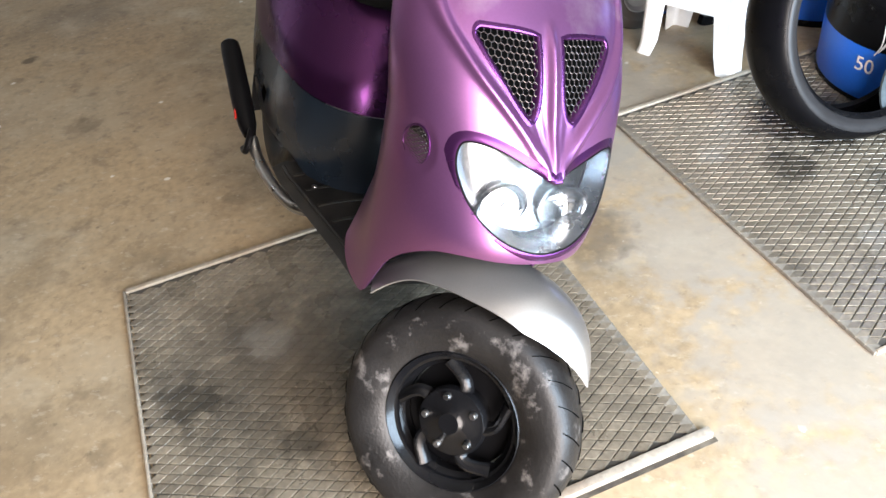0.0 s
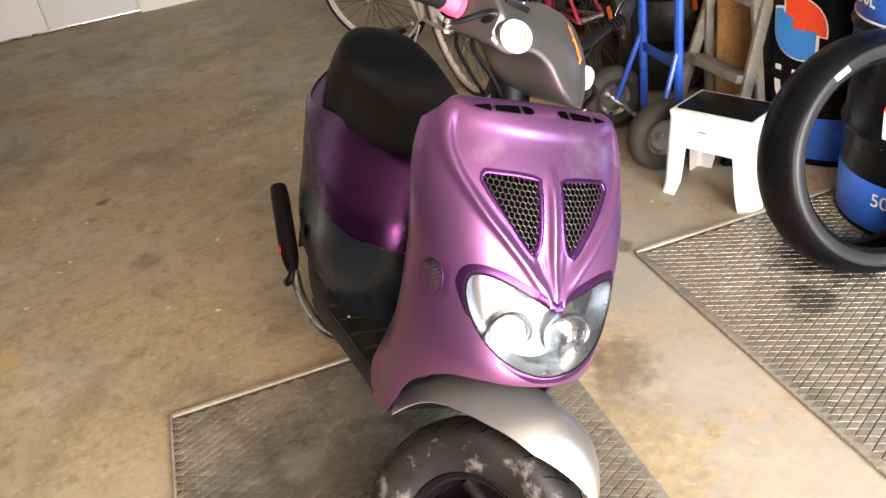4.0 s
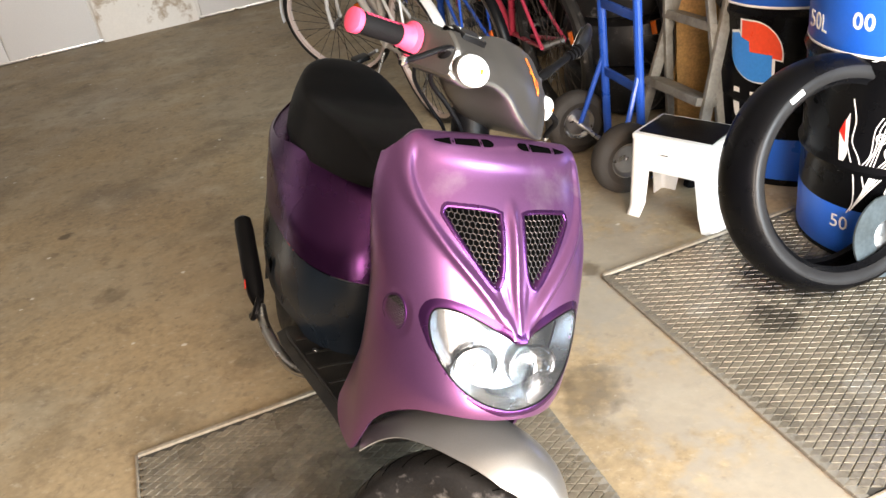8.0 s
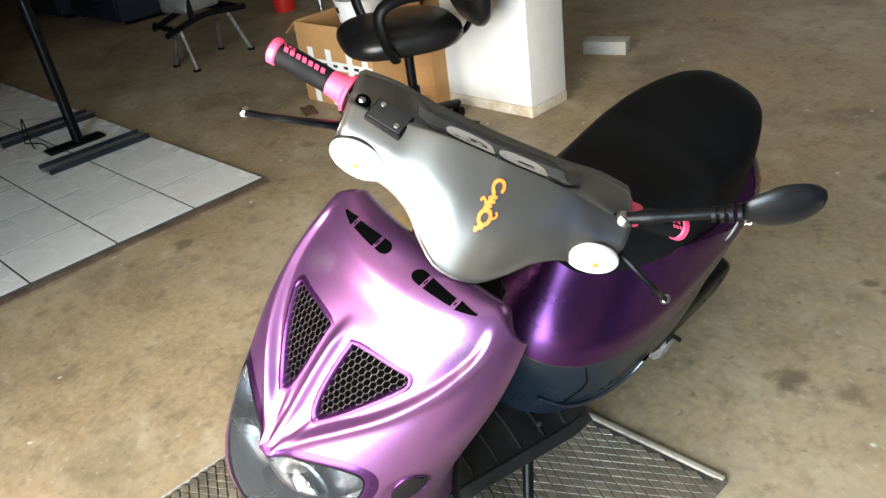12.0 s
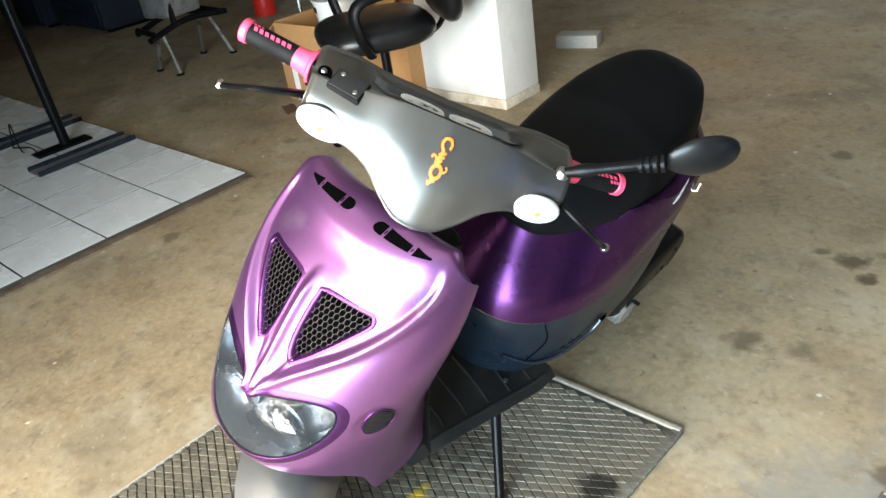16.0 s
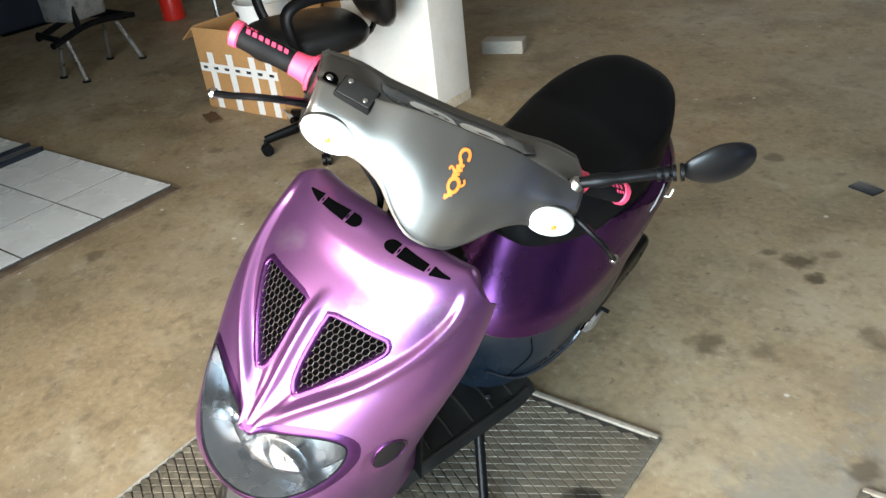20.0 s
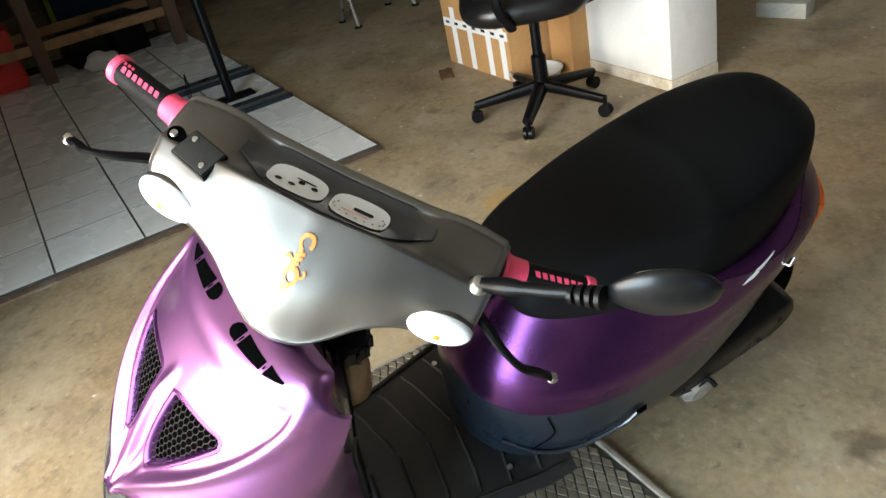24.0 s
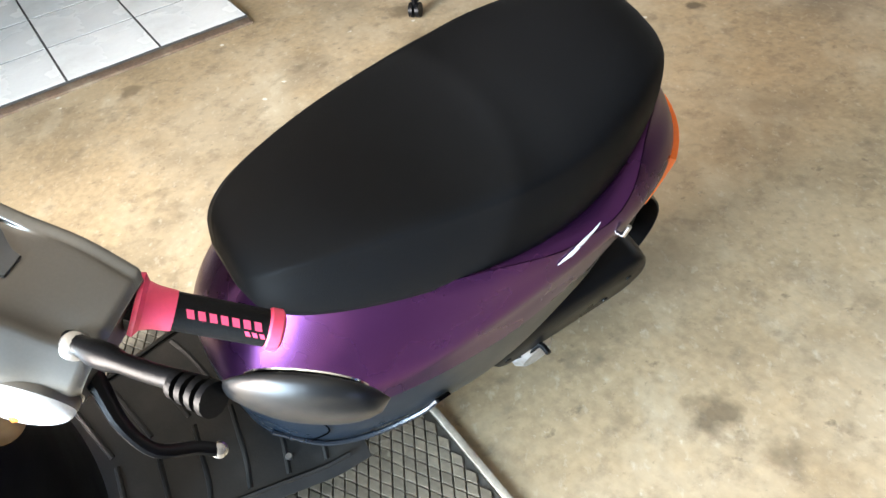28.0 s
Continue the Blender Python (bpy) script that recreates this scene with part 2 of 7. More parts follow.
PIER = material("flaking_white_plaster", (0.76, 0.73, 0.68), 0.8, 0.0, 0.05, 2.5, 60, 0.2, dirt=(0.36, 0.27, 0.18), dirt_amount=0.8, dirt_scale=2.6, dirt_lo=0.55, dirt_hi=0.60)
GATE = material("pale_grey_sheet_gate", (0.66, 0.65, 0.64), 0.5, 0.0, 0.05, 2, 90, 0.05)
# wall colour kept dark so that little daylight bounces back into the room
DIMWALL = material("dark_low_bounce_wall", (0.085, 0.075, 0.062), 0.9, 0.0, 0.15, 3, 60, 0.3)
# unseen ceiling, its tone set by how much light it throws back
CEILINGPAINT = material("pale_bounce_ceiling", (0.33, 0.29, 0.235), 0.85, 0.0, 0.08, 2, 40, 0.2)
TILE = material("white_floor_tile", (0.74, 0.74, 0.73), 0.28, 0.0, 0.05, 4, 60, 0.03, per_object=0.05, dirt=(0.33, 0.31, 0.29), dirt_amount=0.35, dirt_scale=4)
GROUT = material("dark_grout", (0.03, 0.027, 0.024), 0.9, 0.0, 0.2, 8, 100, 0.3)
MATFRAME = material("worn_galvanised_angle", (0.31, 0.275, 0.22), 0.7, 0.1, 0.35, 12, 90, 0.3, dirt=(0.17, 0.12, 0.08), dirt_amount=0.85, dirt_scale=6)
GRIME = material("oily_grime", (0.030, 0.024, 0.018), 0.6, 0.0, 0.6, 30, 90, 0.4, dirt=(0.14, 0.12, 0.09), dirt_amount=0.8, dirt_scale=14)
TRODDEN = material("trodden_hatch_edge", (0.15, 0.135, 0.11), 0.7, 0.1, 0.35, 12, 90, 0.3, dirt=(0.24, 0.215, 0.17), dirt_amount=0.85, dirt_scale=9)
HATCH = material("grimy_hatch_plate", (0.052, 0.047, 0.039), 0.7, 0.1, 0.35, 6, 80, 0.35, dirt=(0.045, 0.042, 0.038), dirt_amount=0.8, dirt_scale=5)
RIB = material("worn_rubber_diamond", (0.180, 0.154, 0.114), 0.30, 0.25, 0.40, 5, 80, 0.2, per_object=0.16, dirt=(0.07, 0.065, 0.055), dirt_amount=0.75, dirt_scale=4)
RIBS = material("worn_rubber_diamonds", (0.180, 0.154, 0.114), 0.30, 0.25, 0.40, 5, 80, 0.2, island=0.16, dirt=(0.07, 0.065, 0.055), dirt_amount=0.75, dirt_scale=4)
MESHWIRE = material("grey_grille_wire", (0.032, 0.026, 0.025), 0.35, 0.5, 0.1)
WIRE = material("dull_wire", (0.040, 0.033, 0.028), 0.5, 0.4, 0.1)


def floor_spots(m, spots):
    """Ragged-edged spots at places on the floor, stains and painted shade: x, y, radius, colour, strength."""
    nt = m.node_tree
    link = nt.links.new
    b = nt.nodes["Principled BSDF"]
    old = b.inputs["Base Color"].links[0].from_socket
    co = nt.nodes.new("ShaderNodeNewGeometry")
    wob = nt.nodes.new("ShaderNodeTexNoise")
    wob.inputs["Scale"].default_value, wob.inputs["Detail"].default_value = 22, 4
    link(co.outputs["Position"], wob.inputs["Vector"])
    for x, y, r, tone, amount in spots:
        d = nt.nodes.new("ShaderNodeVectorMath")
        d.operation = "DISTANCE"
        d.inputs[1].default_value = (x, y, 0)
        link(co.outputs["Position"], d.inputs[0])
        a = nt.nodes.new("ShaderNodeMath")
        a.operation = "MULTIPLY_ADD"
        a.inputs[1].default_value = r * 1.6
        link(wob.outputs["Fac"], a.inputs[0])
        link(d.outputs["Value"], a.inputs[2])
        q = nt.nodes.new("ShaderNodeMapRange")
        q.inputs["From Min"].default_value, q.inputs["From Max"].default_value = r * 1.75, r * 1.25
        q.inputs["To Max"].default_value = amount
        link(a.outputs[0], q.inputs["Value"])
        k = nt.nodes.new("ShaderNodeMix")
        k.data_type = "RGBA"
        link(q.outputs[0], k.inputs["Factor"])
        link(old, k.inputs[6])
        k.inputs[7].default_value = (*tone, 1)
        old = k.outputs[2]
    link(old, b.inputs["Base Color"])


def floor_material():
    """Worn bare concrete: brown drift, pale patches, drag marks, and oil spots where they lie."""
    m = material("worn_brown_concrete", (0.312, 0.234, 0.138), 0.60, 0.0, 0.30, 1.6, 45, 0.35, dirt=(0.40, 0.345, 0.25), dirt_amount=0.75, dirt_scale=1.3)
    nt = m.node_tree
    link = nt.links.new
    b = nt.nodes["Principled BSDF"]
    old = b.inputs["Base Color"].links[0].from_socket
    co = nt.nodes.new("ShaderNodeNewGeometry")

    def layer(fac, tone):
        nonlocal old
        x = nt.nodes.new("ShaderNodeMix")
        x.data_type = "RGBA"
        link(fac, x.inputs["Factor"])
        link(old, x.inputs[6])
        x.inputs[7].default_value = (*tone, 1)
        old = x.outputs[2]

    for size, lo, hi, tone, amount, stretch in ((1.2, 0.50, 0.64, (0.31, 0.25, 0.165), 0.7, 1.0), (2.6, 0.50, 0.68, (0.125, 0.093, 0.054), 0.60, 1.0), (6.0, 0.55, 0.72, (0.46, 0.40, 0.29), 0.5, 0.45), (9.0, 0.56, 0.74, (0.100, 0.075, 0.047), 0.60, 1.0), (48.0, 0.58, 0.72, (0.50, 0.45, 0.36), 0.42, 0.6), (16.0, 0.54, 0.72, (0.13, 0.10, 0.065), 0.6, 1.0), (30.0, 0.62, 0.74, (0.06, 0.045, 0.03), 0.6, 1.0), (55.0, 0.64, 0.74, (0.55, 0.50, 0.41), 0.5, 1.0), (110.0, 0.66, 0.74, (0.09, 0.07, 0.05), 0.5, 1.0)):
        mp = nt.nodes.new("ShaderNodeMapping")
        mp.inputs["Rotation"].default_value = (0, 0, 0.6)
        mp.inputs["Scale"].default_value = (stretch, 1, 1)
        link(co.outputs["Position"], mp.inputs["Vector"])
        n = nt.nodes.new("ShaderNodeTexNoise")
        n.inputs["Scale"].default_value, n.inputs["Detail"].default_value, n.inputs["Roughness"].default_value = size, 6, 0.6
        link(mp.outputs[0], n.inputs["Vector"])
        r = nt.nodes.new("ShaderNodeMapRange")
        r.inputs["From Min"].default_value, r.inputs["From Max"].default_value, r.inputs["To Max"].default_value = lo, hi, amount
        link(n.outputs["Fac"], r.inputs["Value"])
        layer(r.outputs[0], tone)
    # sparse specks of white paint
    vo = nt.nodes.new("ShaderNodeTexVoronoi")
    vo.inputs["Scale"].default_value = 11
    wb = nt.nodes.new("ShaderNodeTexNoise")
    wb.inputs["Scale"].default_value = 90
    mv = nt.nodes.new("ShaderNodeMix")
    mv.data_type = "VECTOR"
    mv.inputs["Factor"].default_value = 0.014
    link(co.outputs["Position"], wb.inputs["Vector"])
    link(co.outputs["Position"], mv.inputs[4])
    link(wb.outputs["Color"], mv.inputs[5])
    link(mv.outputs[1], vo.inputs["Vector"])
    near = nt.nodes.new("ShaderNodeMapRange")
    near.inputs["From Min"].default_value, near.inputs["From Max"].default_value = 0.11, 0.07
    link(vo.outputs["Distance"], near.inputs["Value"])
    pick = nt.nodes.new("ShaderNodeSeparateColor")
    link(vo.outputs["Color"], pick.inputs[0])
    few = nt.nodes.new("ShaderNodeMath")
    few.operation = "GREATER_THAN"
    few.inputs[1].default_value = 0.80
    link(pick.outputs[0], few.inputs[0])
    both = nt.nodes.new("ShaderNodeMath")
    both.operation = "MULTIPLY"
    link(near.outputs[0], both.inputs[0])
    link(few.outputs[0], both.inputs[1])
    half = nt.nodes.new("ShaderNodeMath")
    half.operation = "MULTIPLY"
    half.inputs[1].default_value = 0.75
    link(both.outputs[0], half.inputs[0])
    layer(half.outputs[0], (0.66, 0.64, 0.58))
    link(old, b.inputs["Base Color"])
    # paler worn cement between the hatches and towards the door
    cement, grey = (0.262, 0.236, 0.195), (0.235, 0.218, 0.185)
    floor_spots(m, ((0.50, 1.58, 0.26, cement, 0.72), (0.42, 1.90, 0.22, cement, 0.5), (0.66, 1.22, 0.30, cement, 0.72), (0.70, 0.80, 0.34, cement, 0.72), (1.05, 0.55, 0.45, cement, 0.72), (0.85, 1.05, 0.02, (0.16, 0.12, 0.06), 0.6), (0.33, 2.02, 0.20, grey, 0.65), (0.44, 2.28, 0.24, grey, 0.65), (0.50, 2.60, 0.22, grey, 0.5), (0.22, 2.45, 0.14, grey, 0.4)))
    oil, ochre = (0.075, 0.052, 0.028), (0.45, 0.27, 0.05)
    floor_spots(m, ((-0.331, 2.773, 0.060, oil, 0.85), (-0.236, 2.728, 0.042, oil, 0.9), (-0.194, 2.257, 0.065, oil, 0.7), (-0.082, 2.345, 0.050, oil, 0.5), (0.284, 1.625, 0.115, oil, 0.6), (0.20, 1.66, 0.06, oil, 0.5), (-0.42, 2.75, 0.03, oil, 0.7),
                                  (-0.30, 2.88, 0.035, oil, 0.5), (0.05, 2.62, 0.06, oil, 0.5), (-1.787, 2.817, 0.040, oil, 0.85), (-2.15, 1.86, 0.07, oil, 0.6), (0.33, 2.20, 0.05, oil, 0.7), (-1.35, 2.3, 0.08, oil, 0.45), (-2.62, 1.55, 0.05, oil, 0.5),
                                  (-1.9, 0.9, 0.05, oil, 0.6), (-1.599, 1.727, 0.11, ochre, 0.45), (-0.60, 2.3, 0.12, oil, 0.3), (-0.9, 3.3, 0.05, oil, 0.6)))
    return m


CONCRETE = floor_material()
DUSTY = material("dusty_brown_rubber", (0.016, 0.012, 0.009), 0.8, 0.0, 0.35, 14, 120, 0.3)
PALERIM = material("faded_pale_rim", (0.46, 0.36, 0.32), 0.5, 0.0, 0.15, 14, 120, 0.1)
GREYTYRE = material("dusty_grey_rubber", (0.07, 0.062, 0.054), 0.8, 0.0, 0.3, 14, 120, 0.3)
GREASE_SHADE, YELLOW, SCUFF = (0.012, 0.011, 0.009), (0.62, 0.42, 0.02), (0.26, 0.25, 0.22)
# grease and scuffs; the dark spots by the tyre also paint its shadow
HATCH_SPOTS = ((-0.42, 1.20, 0.34, (0.045, 0.041, 0.035), 0.5), (-0.10, 1.00, 0.16, (0.045, 0.041, 0.035), 0.4), (0.076, 1.646, 0.060, GREASE_SHADE, 0.85), (0.13, 1.60, 0.035, GREASE_SHADE, 0.7), (-0.095, 1.275, 0.035, YELLOW, 0.85), (-0.12, 1.31, 0.02, YELLOW, 0.7), (-0.60, 1.12, 0.09, GREASE_SHADE, 0.6), (-0.35, 1.02, 0.07, GREASE_SHADE, 0.5), (-0.2, 1.45, 0.12, GREASE_SHADE, 0.6),
               (-0.47, 1.30, 0.07, SCUFF, 0.35), (0.90, 2.05, 0.20, GREASE_SHADE, 0.9), (0.80, 1.85, 0.10, GREASE_SHADE, 0.7), (0.62, 1.92, 0.05, SCUFF, 0.4), (1.05, 1.75, 0.12, GREASE_SHADE, 0.45), (0.92, 1.55, 0.06, SCUFF, 0.35), (1.25, 1.60, 0.09, GREASE_SHADE, 0.4))
for plate in (HATCH, RIB, RIBS):
    floor_spots(plate, HATCH_SPOTS)


# ---- mesh helpers ----
def finish(bm, angle=35.0):
    bmesh.ops.recalc_face_normals(bm, faces=bm.faces)
    for f in bm.faces:
        f.smooth = True
    for e in bm.edges:
        e.smooth = len(e.link_faces) == 2 and e.calc_face_angle(3.2) < math.radians(angle)


def part(name, bm, mtl, parent=None, label="", angle=35.0, m=None):
    """One mesh object from a bmesh, under a thing or a part."""
    if m is not None:
        bm.transform(m)
    finish(bm, angle)
    me = bpy.data.meshes.new(name)
    bm.to_mesh(me)
    bm.free()
    me.materials.append(mtl)
    ob = new(name, me)
    if parent is not None:
        ob.parent = parent
    if label:
        ob["label"] = label
    return ob


def thing(name, m, label, category, group="", kind=""):
    ob = new(name)
    ob.empty_display_size = 0.05
    ob.matrix_world = m
    return tagged(ob, label, category, group, kind)


def box(sx, sy, sz, at=(0, 0, 0), bevel=0.0, seg=2, rot=None):
    bm = bmesh.new()
    bmesh.ops.create_cube(bm, size=1.0)
    bm.transform(Matrix.Diagonal((sx, sy, sz, 1)))
    if bevel:
        bmesh.ops.bevel(bm, geom=bm.edges[:], offset=bevel, segments=seg, profile=0.6, affect="EDGES")
    if rot is not None:
        bm.transform(rot)
    bm.transform(Matrix.Translation(at))
    return bm


def join(*bms):
    out = bmesh.new()
    me = bpy.data.meshes.new("join")
    for b in bms:
        b.to_mesh(me)
        b.free()
        out.from_mesh(me)
        me.clear_geometry()
    bpy.data.meshes.remove(me)
    return out


def grid(fn, nu, nv, closed_u=False, cap=False):
    """A sheet of quads through fn(i, j)."""
    bm = bmesh.new()
    rows = [[bm.verts.new(fn(i, j)) for i in range(nu)] for j in range(nv)]
    for j in range(nv - 1):
        for i in range(nu if closed_u else nu - 1):
            k = (i + 1) % nu
            bm.faces.new((rows[j][i], rows[j][k], rows[j + 1][k], rows[j + 1][i]))
    if cap:
        bm.faces.new(rows[0][::-1])
        bm.faces.new(rows[-1])
    return bm


def thicken(bm, t, inside=None):
    """Gives a sheet its thickness; with a place named inside, the sheet stays the outer side."""
    bmesh.ops.recalc_face_normals(bm, faces=bm.faces)
    if inside is None:
        bmesh.ops.solidify(bm, geom=bm.faces[:], thickness=t)
        return bm
    lean = sum(f.normal.dot(f.calc_center_median() - Vector(inside)) for f in bm.faces)
    if lean < 0:
        bmesh.ops.reverse_faces(bm, faces=bm.faces[:])
    bm.normal_update()
    old = bm.verts[:]
    rims = [e for e in bm.edges if len(e.link_faces) == 1]
    faces = bm.faces[:]
    twin = {v: bm.verts.new(v.co - v.normal * t) for v in old}
    for f in faces:
        bm.faces.new([twin[v] for v in reversed(f.verts)])
    for e in rims:
        x, y = e.verts
        bm.faces.new((x, y, twin[y], twin[x]))
    return bm


def tube(points, radius, n=10, closed=False, cap=True, squash=1.0):
    """A round bar along points; radius: one, or one a point."""
    pts = [Vector(p) for p in points]
    rad = radius if isinstance(radius, (list, tuple)) else [radius] * len(pts)
    bm = bmesh.new()
    rings, side = [], None
    for k, p in enumerate(pts):
        a = pts[k - 1] if (k or closed) else p
        b = pts[(k + 1) % len(pts)] if (k < len(pts) - 1 or closed) else p
        d = (b - a).normalized()
        if side is None:
            side = d.orthogonal().normalized()
        side = (side - d * side.dot(d)).normalized()
        up = d.cross(side)
        rings.append([bm.verts.new(p + rad[k] * (side * math.cos(2 * math.pi * i / n) + squash * up * math.sin(2 * math.pi * i / n))) for i in range(n)])
    for k in range(len(rings) - (0 if closed else 1)):
        r, s = rings[k], rings[(k + 1) % len(rings)]
        for i in range(n):
            bm.faces.new((r[i], r[(i + 1) % n], s[(i + 1) % n], s[i]))
    if cap and not closed:
        bm.faces.new(rings[0][::-1])
        bm.faces.new(rings[-1])
    return bm


def smooth_line(points, steps=6):
    """Catmull-Rom through points."""
    p = [Vector(q) for q in points]
    p = [2 * p[0] - p[1]] + p + [2 * p[-1] - p[-2]]
    out = []
    for k in range(1, len(p) - 2):
        for i in range(steps):
            t = i / steps
            out.append(0.5 * (2 * p[k] + (p[k + 1] - p[k - 1]) * t + (2 * p[k - 1] - 5 * p[k] + 4 * p[k + 1] - p[k + 2]) * t * t + (3 * p[k] - p[k - 1] - 3 * p[k + 1] + p[k + 2]) * t ** 3))
    return out + [p[-2]]


def lathe(profile, n=48, axis="y", arc=(0.0, 2 * math.pi), close=True):
    """A turned shape: profile of (radius, along) round an axis."""
    full = abs(arc[1] - arc[0] - 2 * math.pi) < 1e-6
    cnt = n if full else n + 1

    def at(i, j):
        r, h = profile[j]
        a = arc[0] + (arc[1] - arc[0]) * i / n
        c, s = r * math.cos(a), r * math.sin(a)
        return {"y": (c, h, s), "z": (c, s, h), "x": (h, c, s)}[axis]

    bm = grid(at, cnt, len(profile), closed_u=full)
    bmesh.ops.remove_doubles(bm, verts=bm.verts, dist=1e-5)
    return bm


def ramp(table):
    """Smooth interpolation through (key, value...) rows."""
    rows = sorted(table)
    keys = [r[0] for r in rows]

    def at(x):
        if x <= keys[0]:
            return rows[0][1:]
        if x >= keys[-1]:
            return rows[-1][1:]
        k = max(i for i in range(len(keys)) if keys[i] <= x)
        k = min(k, len(keys) - 2)
        t = (x - keys[k]) / (keys[k + 1] - keys[k])
        a, b = rows[max(k - 1, 0)], rows[min(k + 2, len(rows) - 1)]
        p, q = rows[k], rows[k + 1]
        out = []
        for c in range(1, len(p)):
            h = keys[k + 1] - keys[k]
            m0 = (q[c] - a[c]) / max(keys[k + 1] - a[0], 1e-9) * h
            m1 = (b[c] - p[c]) / max(b[0] - keys[k], 1e-9) * h
            out.append((2 * t ** 3 - 3 * t * t + 1) * p[c] + (t ** 3 - 2 * t * t + t) * m0 + (-2 * t ** 3 + 3 * t * t) * q[c] + (t ** 3 - t * t) * m1)
        return tuple(out)

    return at


def smooth(a, b, x):
    t = min(1, max(0, (x - a) / (b - a)))
    return t * t * (3 - 2 * t)

# ---- the garage ----
U0, U1, V1, HIGH = -8.0, 4.2, 7.1, 3.0


def slab(name, u0, u1, v0, v1, z0, z1, mtl, label, category="wall", kind="structure", bevel=0.0):
    ob = part(name, box(u1 - u0, v1 - v0, z1 - z0, ((u0 + u1) / 2, (v0 + v1) / 2, (z0 + z1) / 2), bevel), mtl)
    ob.matrix_world = Matrix.Rotation(ROOM, 4, "Z")
    return tagged(ob, label, category, kind=kind)


slab("ground", -60, 60, -60, 60, -0.40, -0.02, material("grey_yard_asphalt", (0.16, 0.16, 0.155), 0.85, 0, 0.2, 3, 60, 0.3), "grey asphalt yard outside the open garage door", "ground")
slab("floor", U0, U1, DOOR_V - 0.1, V1, -0.018, 0.0, CONCRETE, "worn brown concrete garage floor with oil stains", "floor")
slab("wall_back", U0 - 0.2, U1 + 0.2, V1, V1 + 0.2, 0, HIGH, WALLPAINT, "white plastered back wall of the garage")
slab("wall_side_far", U0 - 0.2, U0, DOOR_V, V1, 0, HIGH, DIMWALL, "side wall of the garage, darkened to hold back bounced light")
slab("wall_side_near", U1, U1 + 0.2, DOOR_V, V1, 0, HIGH, DIMWALL, "side wall of the garage, darkened to hold back bounced light")
slab("wall_front", U0 - 0.2, DOOR_U0, DOOR_V - 0.2, DOOR_V, 0, HIGH, DIMWALL, "dark wall beside the open garage door, out of view")
slab("wall_front_end", DOOR_U1, U1 + 0.2, DOOR_V - 0.2, DOOR_V, 0, HIGH, DIMWALL, "dark wall beside the open garage door, out of view")
# added out of view: keeps the doorway's light off the left floor
slab("wall_light_block", DOOR_U0 - 0.4, DOOR_U0 - 0.25, DOOR_V, -0.14, 0, HIGH, DIMWALL, "unseen wall added beside the garage door to block daylight")
slab("wall_front_lintel", DOOR_U0, DOOR_U1, DOOR_V - 0.2, DOOR_V, DOOR_H, HIGH, DIMWALL, "dark lintel over the open garage door, out of view")
slab("ceiling", U0 - 0.2, U1 + 0.2, DOOR_V - 0.2, V1 + 0.2, HIGH, HIGH + 0.2, CEILINGPAINT, "unseen garage ceiling, pale to bounce daylight onto the far floor", "ceiling")

# sheet gates and the plaster pier in the back wall
for gu0, gu1, gname in ((-2.35, -0.26, "door_1"), (0.56, 3.4, "door_2")):
    gate = thing(gname, rpose(0, V1), "pale grey sheet-metal gate, closed", "gate", kind="structure")
    wide = (gu1 - gu0) / 3
    for k in range(3):
        part("gate_panel", box(wide - 0.012, 0.03, 2.5, (gu0 + wide * (k + 0.5), -0.018, 1.27), 0.006), GATE, gate)
    part("gate_rail", box(gu1 - gu0 + 0.04, 0.02, 0.02, ((gu0 + gu1) / 2, -0.012, 0.011), 0.004), STEEL, gate)
slab("pier", -0.235, 0.535, V1 - 0.06, V1, 0, HIGH, PIER, "white plaster pier with flaking paint at its foot")

# the square pillar by the office chair
pillar = thing("pillar", rpose(-1.21, 3.41), "white painted square pillar with a worn brown base", "pillar", kind="structure")
part("shaft", box(0.54, 0.27, HIGH - 0.05, (0, 0, (HIGH + 0.05) / 2), 0.008), WALLPAINT, pillar)
part("plinth", box(0.544, 0.274, 0.05, (0, 0, 0.025), 0.004), material("worn_plinth", (0.60, 0.53, 0.42), 0.8, 0, 0.25, 9, 80, 0.3, dirt=(0.30, 0.20, 0.10), dirt_amount=0.7, dirt_scale=7), pillar, "scuffed brown base")



# ---- the scooter: x ahead, y to its left, z up in its own frame, leaning on its side stand ----
S_AXIS_X, S_AXIS_Y, S_AXIS_Z = Vector((0.4310, -0.9023, 0.0)), Vector((0.8358, 0.3980, -0.3781)), Vector((0.3412, 0.1630, 0.9257))
S_ORIGIN = Vector((-0.3204, 1.4382, 0.0))
S = Matrix((S_AXIS_X, S_AXIS_Y, S_AXIS_Z)).transposed().to_4x4()
S.translation = S_ORIGIN
scooter = thing("scooter", S, "purple and grey motor scooter leaning on its side stand", "scooter")
RAKE, STEER = radians(23.5), radians(40)
HEAD = Vector((0.245, 0, 1.034))
ST = Matrix.Translation(HEAD) @ Matrix.Rotation(STEER, 4, Vector((-math.sin(RAKE), 0, math.cos(RAKE)))) @ Matrix.Translation(-HEAD)

